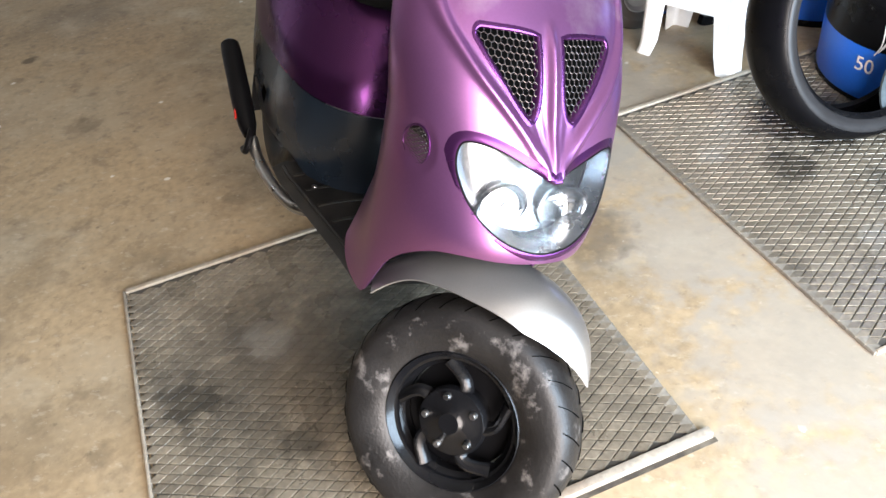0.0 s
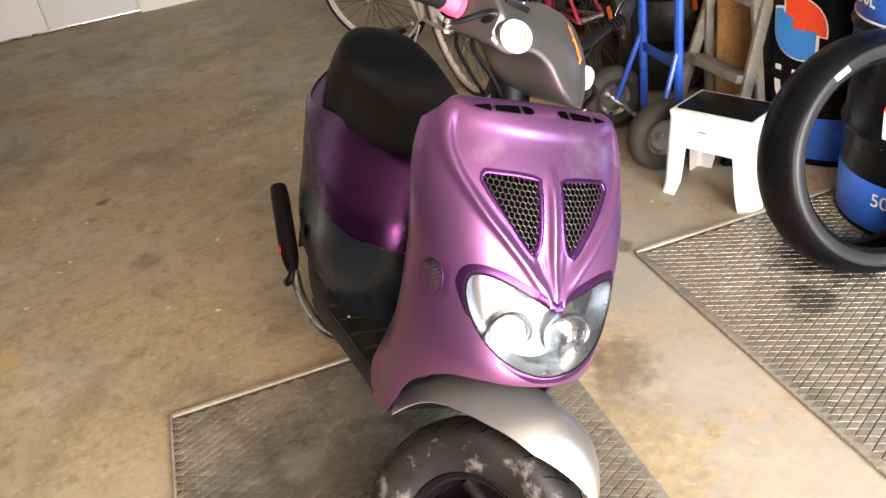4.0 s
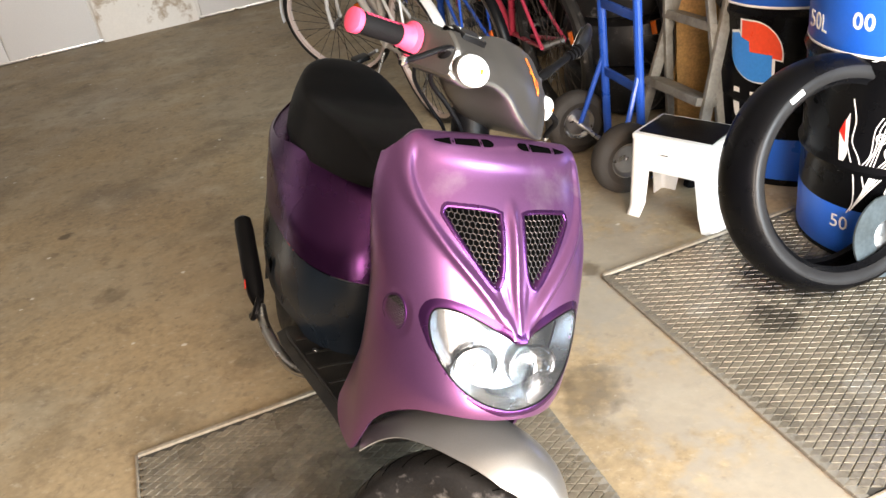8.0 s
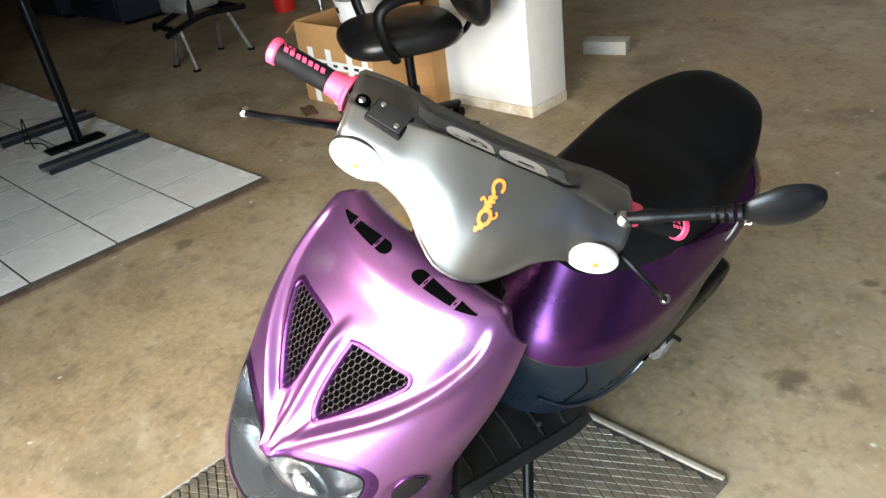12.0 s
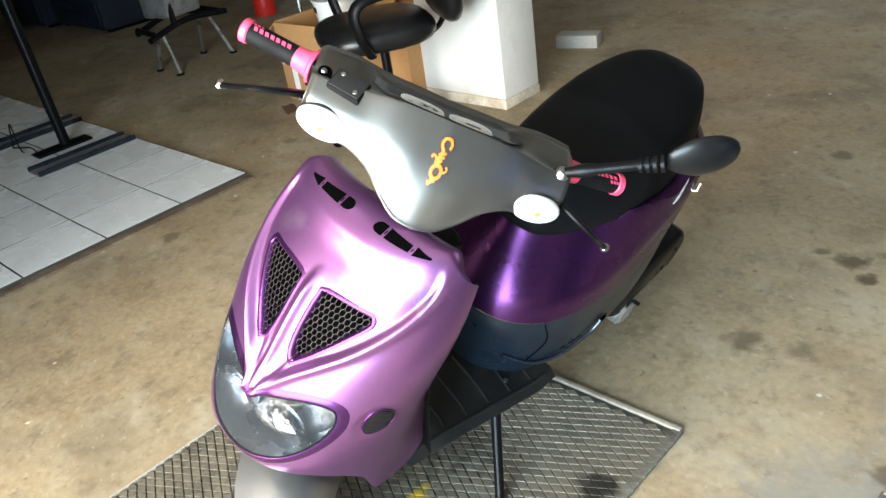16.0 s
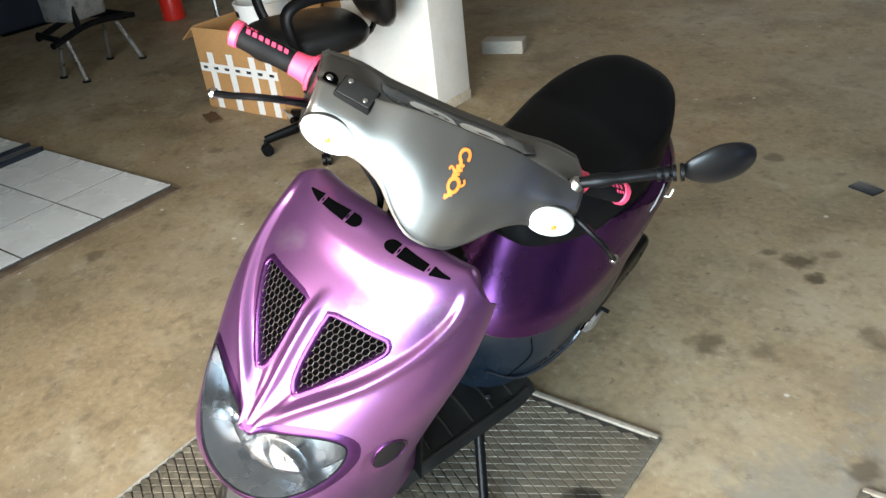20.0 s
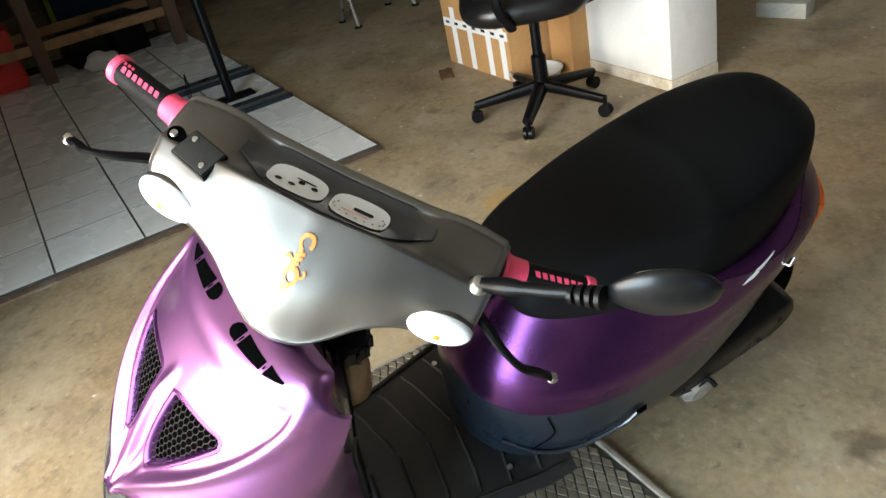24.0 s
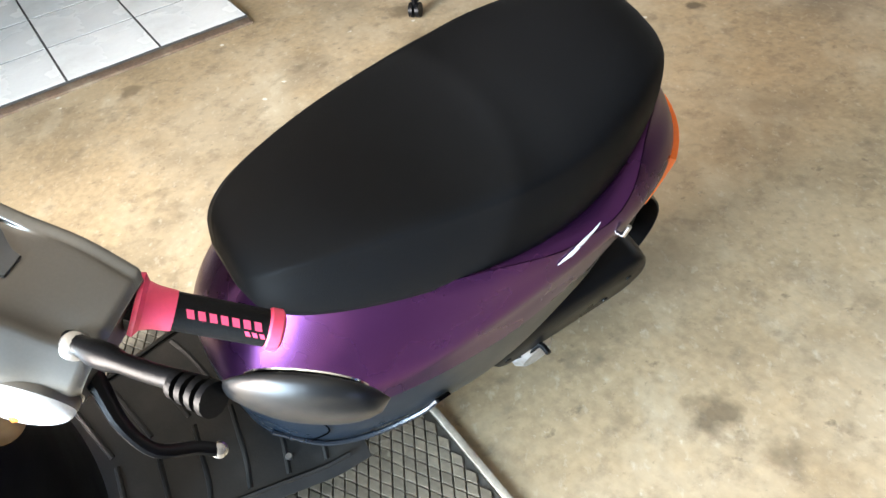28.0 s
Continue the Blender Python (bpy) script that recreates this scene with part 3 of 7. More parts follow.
# front shield: x as a function of y and z out to its widest line, then a return to the rear edge
shield_row = ramp([(0.25, 0.43, 0.405, 0.146), (0.31, 0.46, 0.415, 0.149), (0.42, 0.53, 0.425, 0.155), (0.50, 0.60, 0.424, 0.162), (0.57, 0.637, 0.428, 0.169),
                   (0.62, 0.628, 0.432, 0.174), (0.69, 0.600, 0.424, 0.180), (0.78, 0.552, 0.392, 0.190), (0.845, 0.507, 0.356, 0.187), (0.90, 0.452, 0.332, 0.177),
                   (0.920, 0.434, 0.324, 0.171), (0.935, 0.410, 0.316, 0.165), (0.946, 0.376, 0.308, 0.158), (0.956, 0.335, 0.300, 0.150)])
shield_edge = ramp([(0.30, 0.300, 0.168), (0.34, 0.302, 0.158), (0.42, 0.306, 0.141), (0.48, 0.308, 0.131), (0.56, 0.312, 0.123), (0.64, 0.320, 0.136), (0.72, 0.332, 0.156), (0.80, 0.338, 0.172), (0.88, 0.330, 0.176), (0.93, 0.312, 0.166)])
WING = 0.84


TRI = [(0.021, 0.851), (0.055, 0.853), (0.098, 0.8505), (0.1055, 0.848), (0.1085, 0.8425), (0.106, 0.835), (0.078, 0.800), (0.042, 0.760), (0.030, 0.757), (0.022, 0.785)]


def depth_in(outline, y, z, closed=True):
    """Signed distance from an outline in (y, z): positive inside."""
    n, inside, d = len(outline), False, 9.0
    for k in range(n):
        (x0, y0), (x1, y1) = outline[k], outline[(k + 1) % n]
        if (y0 > z) != (y1 > z) and y < (x1 - x0) * (z - y0) / (y1 - y0) + x0:
            inside = not inside
        if closed or k < n - 1:
            ex, ey = x1 - x0, y1 - y0
            t = min(1, max(0, ((y - x0) * ex + (z - y0) * ey) / (ex * ex + ey * ey)))
            d = min(d, math.hypot(y - x0 - t * ex, z - y0 - t * ey))
    return d if inside else -d


def tri_depth(y, z):
    """How far inside the grille opening a place is."""
    return depth_in(TRI, abs(y), z)


LAMP = [(0.0, 0.686), (0.03, 0.697), (0.065, 0.711), (0.095, 0.718), (0.118, 0.716), (0.1275, 0.706), (0.1295, 0.683), (0.121, 0.655), (0.104, 0.629), (0.080, 0.608), (0.05, 0.594), (0.02, 0.587), (0.0, 0.585)]


def in_lamp(y, z):
    return depth_in(LAMP, abs(y), z, False)


vline = ramp([(0.66, 0.003), (0.6975, 0.010), (0.735, 0.038), (0.775, 0.079), (0.80, 0.106), (0.825, 0.129), (0.85, 0.147), (0.88, 0.157), (0.906, 0.156), (0.926, 0.151), (0.945, 0.146)])


def recess(y, z):
    """The middle panel lies a little deeper than the folded sides."""
    return 0.0085 * smooth(0.001, 0.014, vline(z)[0] - abs(y)) * (1 - smooth(0.885, 0.935, z)) * smooth(0.70, 0.755, z)


def shield_plain(y, z):
    xc, xe, w = shield_row(z)
    q = min(1.0, abs(y) / w)
    return xe + (xc - xe) * max(0.0, 1 - q ** 2.3) ** 0.5


def panel_x(y, z):
    return shield_plain(y, z) - recess(y, z)


def shield_x(y, z):
    x = panel_x(y, z)
    ay = abs(y)
    if 0.66 < z < 0.95:
        # the folded shoulder line that runs up from the lamp, and the middle ridge
        k = smooth(0.66, 0.70, z)
        x += k * 0.0085 * math.exp(-((ay - vline(z)[0] - 0.004) / 0.010) ** 2) * (1 - smooth(0.90, 0.94, z))
        x += k * 0.012 * math.exp(-(ay / 0.0075) ** 2) * (1 - smooth(0.84, 0.875, z))
        # flutes that fan out from the lamp along the grilles
        for at_low, at_high in ((0.010, 0.021), (0.012, 0.052)):
            c = at_low + (at_high - at_low) * smooth(0.69, 0.80, z)
            x += k * 0.004 * math.exp(-((ay - c) / 0.005) ** 2) * (1 - smooth(0.735, 0.775, z))
    # small round side grilles sit in shallow dishes
    d = math.hypot((ay - 0.164) / 0.015, (z - 0.680) / 0.034)
    if z > 0.60:
        x -= 0.006 * (1 - smooth(0.75, 1.15, d))
    return x


arch_line = ramp([(0.0, 0.565), (0.31, 0.564), (0.54, 0.560), (0.71, 0.548), (0.80, 0.530), (0.868, 0.506), (0.908, 0.482), (0.938, 0.454), (0.960, 0.412), (0.980, 0.378), (1.0, 0.362)])


def shield_bottom(f):
    """Height of the lower edge: level under the chin, then down the wheel arch to the wing's tip."""
    return arch_line(f)[0]


def build_shield():
    nu, nv, curl = 261, 150, 9

    def at(i, j):
        q = math.sin((i / (nu - 1) * 2 - 1) * math.pi / 2)
        f = min(1.0, abs(q) / WING)
        back = max(0.0, (abs(q) - WING) / (1 - WING))
        round_off = max(0.0, f - 0.80) / 0.203
        top = 0.943 - 0.008 * f * f - 0.056 * (1 - math.sqrt(1 - round_off ** 2)) - 0.016 * back
        low = shield_bottom(f) - 0.010 * back + 0.045 * back ** 3
        t = max(0, j - curl) / (nv - 1 - curl)
        z = top + (low - top) * (t + 0.35 * t * t) / 1.35
        w = shield_row(z)[2]
        y = math.copysign(f * w, q)
        x = shield_x(y, z)
        if back > 0:
            ex, ew = shield_edge(z)
            # the return fades out towards the rounded upper corner
            back *= 1 - 0.94 * smooth(0.78, 0.865, z)
            x += (ex - x) * back
            y = math.copysign(w + (ew - w) * back ** 1.7, q)
        if j < curl:
            # the top edge rolls back and down
            k = (curl - j) / curl
            g = f
            x -= 0.050 * k * (1 - g ** 6) + 0.004 * k * g ** 6
            z += (0.004 * math.sin(k * 2.6) - 0.030 * k * k) * (1 - g ** 4) - 0.005 * k * g ** 4
            y -= math.copysign(0.006 * k * g ** 6, q)
        return (x, y + 0.045 * min(0.0, z - 0.70) + 0.004 * smooth(0.84, 0.92, z), z)

    bm = grid(at, nu, nv)
    hole = []
    for f in bm.faces:
        c = f.calc_center_median()
        if in_lamp(c.y, c.z) > -0.003 or tri_depth(c.y - 0.004 * smooth(0.84, 0.92, c.z), c.z) > -0.0030:
            hole.append(f)
    bmesh.ops.delete(bm, geom=hole, context="FACES")
    return thicken(bm, 0.004, (0.30, 0, 0.62))


shield = part("front_shield", build_shield(), RUBBED_LIT, scooter, "satin purple front shield, paint rubbed pale at its top", angle=60)


def patch(outline, offset, surface, rings=6, depth=0.0, steps=4):
    """A filled outline in (y, z), laid on a surface x(y, z), raised by offset."""
    pts = [Vector((a, b, 0)) for a, b in outline]
    line = smooth_line(pts + [pts[0]], steps)[:-1] if steps else pts
    c = sum(line, Vector()) / len(line)
    bm = bmesh.new()
    mid = bm.verts.new((surface(c.x, c.y) + offset, c.x, c.y))
    prev = None
    for r in range(1, rings + 1):
        ring = []
        for p in line:
            q = c + (p - c) * (r / rings)
            ring.append(bm.verts.new((surface(q.x, q.y) + offset, q.x, q.y)))
        for k in range(len(ring)):
            n = (k + 1) % len(ring)
            if prev:
                bm.faces.new((prev[k], prev[n], ring[n], ring[k]))
            else:
                bm.faces.new((mid, ring[n], ring[k]))
        prev = ring
    if depth:
        thicken(bm, depth)
    return bm


def wires(bm, segs, r):
    """Thin square bars between pairs of places."""
    for a, b in segs:
        a, b = Vector(a), Vector(b)
        d = (b - a)
        if d.length < 1e-6:
            continue
        d.normalize()
        s = d.cross(Vector((1, 0, 0)))
        if s.length < 1e-3:
            s = d.orthogonal()
        s = s.normalized() * r
        u = d.cross(s)
        q = [bm.verts.new(p + k * s + h * u) for p in (a, b) for k, h in ((1, 1), (-1, 1), (-1, -1), (1, -1))]
        for f in ((0, 1, 5, 4), (1, 2, 6, 5), (2, 3, 7, 6), (3, 0, 4, 7)):
            bm.faces.new([q[i] for i in f])


def hexes(inside, y0, y1, z0, z1, cell, place, r):
    """Honeycomb wire inside an outline."""
    bm = bmesh.new()
    segs = []
    h = cell * math.sqrt(3) / 2
    row, z = 0, z0
    while z < z1:
        y = y0 + (row % 2) * cell / 2
        while y < y1:
            c = [(y + cell / math.sqrt(3) * math.sin(math.pi / 3 * k), z + cell / math.sqrt(3) * math.cos(math.pi / 3 * k)) for k in range(6)]
            for k in (0, 1, 2):
                p, q = c[k], c[(k + 1) % 6]
                if inside(*p) and inside(*q):
                    segs.append((place(*p), place(*q)))
            y += cell
        z += h
        row += 1
    wires(bm, segs, r)
    return bm


for side in (1, -1):
    # black sheet behind the mesh gives the shade of the hollow
    g = part("grille_shade_sheet", patch([(side * a, b) for a, b in TRI], -0.011, panel_x, 5), DARK, shield)
    part("grille", hexes(lambda y, z: tri_depth(y, z) > -0.001 and y * side > 0, min(0, side * 0.12), max(0, side * 0.12), 0.71, 0.87, 0.0088, lambda y, z: (panel_x(y, z) - 0.0035, y, z), 0.00046),
         MESHWIRE, shield, "honeycomb wire grille")
    edge = smooth_line([Vector((panel_x(side * a, b) - 0.0015, side * a, b)) for a, b in TRI + TRI[:1]], 4)[:-1]


    def grille_rim(i, j):
        p, q, r = edge[i - 1], edge[i], edge[(i + 1) % len(edge)]
        d = Vector((0, r.y - p.y, r.z - p.z)).normalized()
        n = Vector((0, d.z, -d.y))
        if n.dot(Vector((0, q.y - side * 0.05, q.z - 0.812))) < 0:
            n = -n
        s = q + n * (-0.0040, -0.0020, 0.0006, 0.0030, 0.0070)[j]
        return (shield_x(s.y, s.z) + (-0.010, -0.003, 0.0006, 0.0012, -0.0004)[j], s.y, s.z)

    part("grille_rim", grid(grille_rim, len(edge), 5, closed_u=True), PURPLE, shield, angle=70)
    ring = [(side * 0.164 + 0.010 * math.cos(a) * side, 0.680 + 0.027 * math.sin(a)) for a in [math.pi * 2 * k / 14 for k in range(14)]]
    part("side_grille_backing", patch(ring, 0.0008, shield_x, 4, steps=2), BLACK, shield)
    part("side_grille", hexes(lambda y, z: math.hypot((abs(y) - 0.164) / 0.0095, (z - 0.680) / 0.0265) < 1 and y * side > 0, min(0, side * 0.2), max(0, side * 0.2), 0.64, 0.73, 0.0040,
                              lambda y, z: (shield_x(y, z) + 0.003, y, z), 0.0006), MESHWIRE, shield, "small oval wire grille")
    oval = [Vector((shield_x(a, b) + 0.001, a, b)) for a, b in ring]
    part("side_grille_rim", tube(oval, 0.0018, 6, closed=True), PURPLE, shield)
    # black patches as shade of vent slots along the top edge: a short rounded one, a long one and an outer wedge
    for y0, y1, end in ((0.022, 0.042, 1.0), (0.047, 0.089, 0.8), (0.0955, 0.121, 0.25), (0.0437, 0.0459, 0.9), (0.0912, 0.0932, 0.6)):
        line = []
        for k in range(13):
            y = y0 + (y1 - y0) * k / 12
            e = 0.0037 * (1 + (end - 1) * k / 12) * (math.sqrt(max(0.02, 1 - (1 - min(1, k / 7)) ** 2)) if end > 0.95 else 1) * (0.38 if y1 - y0 < 0.004 else 1)
            line.append((y, 0.9375 - 0.42 * y * y, e))
        ring = [(side * y + 0.007, z + e) for y, z, e in line] + [(side * y + 0.007, z - e) for y, z, e in line[::-1]]
        part("vent_slot_shade", patch(ring, 0.0016, lambda y, z: shield_x(y - 0.004, z), 5, steps=0), DARK, shield, "black patch for the shade in a vent slot")

# headlamp behind one clear lens
lamp_line = LAMP + [(-a, b) for a, b in LAMP[-2:0:-1]]
headlamp = part("headlamp", patch(lamp_line, -0.054, shield_plain, 8, steps=3), material("lamp_housing", (0.19, 0.197, 0.21), 0.24, 1.0, 0.1), scooter, "twin headlamp behind one clear lens")
for side in (1, -1):
    bowl = lathe([(0.040 * math.sin(k * math.pi / 24), -0.030 * (1 - math.cos(k * math.pi / 24))) for k in range(13)][::-1] + [], 32, "x")
    bowl.transform(Matrix.Translation((0.556, side * 0.052, 0.632)) @ Matrix.Rotation(radians(6), 4, "Y") @ Matrix.Diagonal((-1, 1, 1, 1)))
    part("reflector", bowl, REFLECTOR, headlamp)
    part("bulb", lathe([(0.0, 0.022), (0.006, 0.018), (0.007, 0.0), (0.010, -0.004), (0.010, -0.012), (0.0, -0.012)], 16, "x"), CHROME, headlamp, m=Matrix.Translation((0.560, side * 0.052, 0.632)))
wall_line = smooth_line([Vector((0, a, b)) for a, b in lamp_line + lamp_line[:1]], 3)[:-1]


def lamp_wall(i, j):
    p, k = wall_line[i], 1 - 0.035 * j / 3
    y, z = p.y * k, 0.645 + (p.z - 0.645) * k
    return (shield_plain(y, z) - 0.001 - 0.017 * j, y, z)


part("reflector_wall", grid(lamp_wall, len(wall_line), 4, closed_u=True), material("lamp_side_wall", (0.19, 0.197, 0.21), 0.24, 1.0, 0.1), headlamp)
lens = part("lens", patch(lamp_line, 0.001, shield_plain, 10, steps=3), LENS, headlamp, "clear plastic lamp lens", angle=80)
lens.visible_shadow = False
rim_pts = smooth_line([Vector((shield_plain(a, b) + 0.001, a, b)) for a, b in lamp_line + lamp_line[:1]], 3)[:-1]
part("lens_rim", tube(rim_pts, 0.0016, 6, closed=True), BLACK, headlamp)


def surround(i, j):
    p, q, r = wall_line[i - 1], wall_line[i], wall_line[(i + 1) % len(wall_line)]
    d = (r - p).normalized()
    n = Vector((0, d.z, -d.y)) * (1 if d.cross(Vector((0, q.y, q.z - 0.65))).x < 0 else -1)
    s = q + n * (-0.001 + 0.0035 * j)
    lift = (0.0005, 0.0022, 0.0022, 0.0012, 0.0004)[j]
    return (shield_x(s.y, s.z) + lift, s.y, s.z)


part("lamp_surround", grid(surround, len(wall_line), 5, closed_u=True), PURPLE, shield)

# inner side of the shield, steering column, knee panel
def inner(i, j):
    q = i / 14 * 2 - 1
    z = 0.870 - 0.050 * abs(q) ** 3 - (0.515 - 0.050 * abs(q) ** 3) * j / 14
    xe, w = shield_edge(z)
    return (xe - 0.004 - 0.030 * (1 - q * q), q * (w - 0.004), z)


part("knee_panel", thicken(grid(inner, 15, 15), 0.004), BLACK, scooter, "black inner panel of the front shield")

# footboard with raised ribs
def board_w(x):
    return 0.192 - 0.19 * max(0.0, x + 0.03)


def board(i, j):
    x = 0.315 - 0.405 * j / 24
    q = i / 16 * 2 - 1
    edge = smooth(0.86, 1.0, abs(q))
    z = 0.318 - 0.016 * smooth(0.22, 0.40, x) - 0.018 * edge
    return (x, q * board_w(x), z)


footboard = part("footboard", thicken(grid(board, 17, 25), 0.03), FOOT, scooter, "dark ribbed plastic footboard")
for side in (1, -1):
    for k in range(6):
        x = -0.035 + 0.062 * k
        pts = [(x - 0.030 + 0.20 * y, side * y, 0.3164) for y in (0.008, 0.05, 0.10)] + [(x - 0.030 + 0.24 * (board_w(x) - 0.028), side * (board_w(x) - 0.028), 0.3158)]
        part("board_rib", tube(smooth_line(pts, 4), 0.0048, 8), FOOT, footboard)
    rimline = [(0.30 - 0.045 * k, side * (board_w(0.30 - 0.045 * k) - 0.016), 0.3205 - 0.015 * smooth(0.22, 0.4, 0.30 - 0.045 * k)) for k in range(9)]
    part("board_edge", tube(smooth_line(rimline, 3), 0.004, 6), FOOT, footboard)
    part("board_screw", lathe([(0, 0.004), (0.005, 0.004), (0.006, 0.0), (0.006, -0.004)], 12, "z"), STEEL, footboard, "bright screw", m=Matrix.Translation((0.022, side * 0.130, 0.319)))


# rear body: one hull, purple above the seam and dark plastic below it
hull = ramp([(0.28, 0.048, -0.46, 0.165), (0.32, 0.048, -0.50, 0.178), (0.36, 0.052, -0.56, 0.190), (0.42, 0.060, -0.62, 0.199), (0.50, 0.064, -0.66, 0.198), (0.58, 0.036, -0.685, 0.195), (0.66, -0.016, -0.690, 0.189), (0.70, -0.040, -0.672, 0.178), (0.74, -0.062, -0.648, 0.148), (0.80, -0.09, -0.62, 0.115)])


def hull_at(a, z):
    front, rear, w = hull(z)
    c, s = math.cos(a), math.sin(a)
    mid = -0.26 - 0.12 * smooth(0.48, 0.68, z)
    ax = (front - mid) if c > 0 else mid - rear
    n = 2.5 - 0.7 * smooth(0.50, 0.70, z) if c > 0 else 2.3
    x = mid + ax * math.copysign(abs(c) ** (2 / n), c)
    y = w * math.copysign(abs(s) ** (2 / n), s)
    # a soft fold climbs from the front seam to the tail
    fold = 0.552 + 0.115 * smooth(-0.05, -0.55, x)
    y *= 1 + 0.022 * math.exp(-((z - fold) / 0.024) ** 2)
    return x, y


def seam_z(x):
    return 0.505 + 0.012 * smooth(0.0, -0.2, x) + 0.135 * smooth(-0.28, -0.62, x)


def hull_piece(low, high, nv, n=120, out=0.0, cap=False):
    def at(i, j):
        a = 2 * math.pi * i / n
        x0, _ = hull_at(a, 0.5)
        z = low(x0) + (high(x0) - low(x0)) * j / (nv - 1)
        x, y = hull_at(a, z)
        return (x + out * math.cos(a), y + out * math.sin(a), z)

    return grid(at, n, nv, closed_u=True, cap=cap)


def top_z(x):
    return 0.700 - 0.018 * smooth(-0.1, -0.28, x) + 0.074 * smooth(-0.36, -0.60, x)


def bottom_z(x):
    return 0.300 + 0.045 * smooth(0.02, -0.08, x) + 0.13 * smooth(-0.25, -0.48, x) + 0.09 * smooth(-0.48, -0.66, x)


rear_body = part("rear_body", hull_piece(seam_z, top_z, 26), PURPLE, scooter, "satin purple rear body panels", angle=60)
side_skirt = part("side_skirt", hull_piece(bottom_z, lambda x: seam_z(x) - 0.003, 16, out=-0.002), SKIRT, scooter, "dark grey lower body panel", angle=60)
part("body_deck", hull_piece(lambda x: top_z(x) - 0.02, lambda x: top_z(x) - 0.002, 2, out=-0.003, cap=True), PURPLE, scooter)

# seat: a narrower cushion top with a crease, sides that slope out to the lower edge
seat_row = ramp([(-0.626, 0.010, 0.794, 0.014, 0.750), (-0.618, 0.036, 0.816, 0.052, 0.746), (-0.598, 0.064, 0.847, 0.083, 0.739), (-0.555, 0.094, 0.861, 0.113, 0.726), (-0.496, 0.119, 0.855, 0.139, 0.710), (-0.438, 0.132, 0.836, 0.154, 0.696), (-0.359, 0.133, 0.808, 0.162, 0.685),
                 (-0.281, 0.126, 0.799, 0.159, 0.683), (-0.193, 0.111, 0.797, 0.147, 0.687), (-0.115, 0.094, 0.790, 0.129, 0.695), (-0.056, 0.077, 0.779, 0.107, 0.699), (-0.022, 0.060, 0.766, 0.086, 0.701), (-0.003, 0.041, 0.750, 0.064, 0.704), (0.006, 0.015, 0.726, 0.032, 0.712)])


def seat_ring(j):
    x = 0.006 - 0.632 * (0.5 - 0.5 * math.cos(math.pi * j / 55))
    yc, zt, yb, zb = seat_row(x)
    h = zt - zb
    hollow = 0.007 * smooth(-0.08, -0.22, x) * smooth(-0.44, -0.34, x)
    full = 0.010 - 0.005 * smooth(-0.1, -0.3, x)
    creased = [(0.0, zt - hollow), (yc * 0.5, zt - hollow * 0.7), (yc * 0.85, zt - 0.002), (yc, zt - 0.05 * h), (yc + 0.12 * (yb - yc) + 0.002, zt - 0.16 * h), (yc + 0.48 * (yb - yc) + full, zt - 0.5 * h), (yc + 0.86 * (yb - yc) + full * 0.6, zb + 0.20 * h), (yb, zb + 0.07 * h)]
    soft = [(yb * math.cos(radians(a)) ** 0.72, zb + 0.07 * h + 0.93 * h * math.sin(radians(a)) ** 0.72) for a in (90, 70, 52, 41, 31, 20, 9, 0)]
    r = 0.75 * smooth(-0.30, -0.50, x) + 0.35 * smooth(-0.05, 0.0, x)
    half = [(a[0] + (b[0] - a[0]) * r, a[1] + (b[1] - a[1]) * r) for a, b in zip(creased, soft)] + [(yb * 0.95, zb), (yb * 0.5, zb - 0.004)]
    pts = [Vector((x, a, b)) for a, b in half] + [Vector((x, 0, zb - 0.004))] + [Vector((x, -a, b)) for a, b in half[:0:-1]]
    return smooth_line(pts + pts[:1], 3)[:-1]


seat_rings = [seat_ring(j) for j in range(56)]
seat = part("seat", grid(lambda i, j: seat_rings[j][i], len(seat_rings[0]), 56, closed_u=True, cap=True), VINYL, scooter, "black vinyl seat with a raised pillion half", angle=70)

# ---- the parts that turn with the handlebar ----
sec_t = ramp([(0, 0.312, 1.084), (0.08, 0.305, 1.080), (0.13, 0.296, 1.067), (0.17, 0.292, 1.058), (0.203, 0.286, 1.054)])
sec_b = ramp([(0, 0.405, 0.957), (0.03, 0.400, 0.960), (0.06, 0.385, 0.976), (0.09, 0.366, 0.998), (0.13, 0.346, 1.004), (0.165, 0.333, 0.987), (0.203, 0.318, 0.990)])
sec_r = ramp([(0, 0.208, 1.044), (0.1, 0.207, 1.048), (0.15, 0.206, 1.054), (0.203, 0.210, 1.053)])
sec_u = ramp([(0, 0.270, 0.935), (0.06, 0.262, 0.955), (0.1, 0.245, 0.985), (0.15, 0.225, 0.985), (0.203, 0.225, 0.985)])


def dip(y):
    return 0.008 * (1 - smooth(0.095, 0.125, abs(y)))


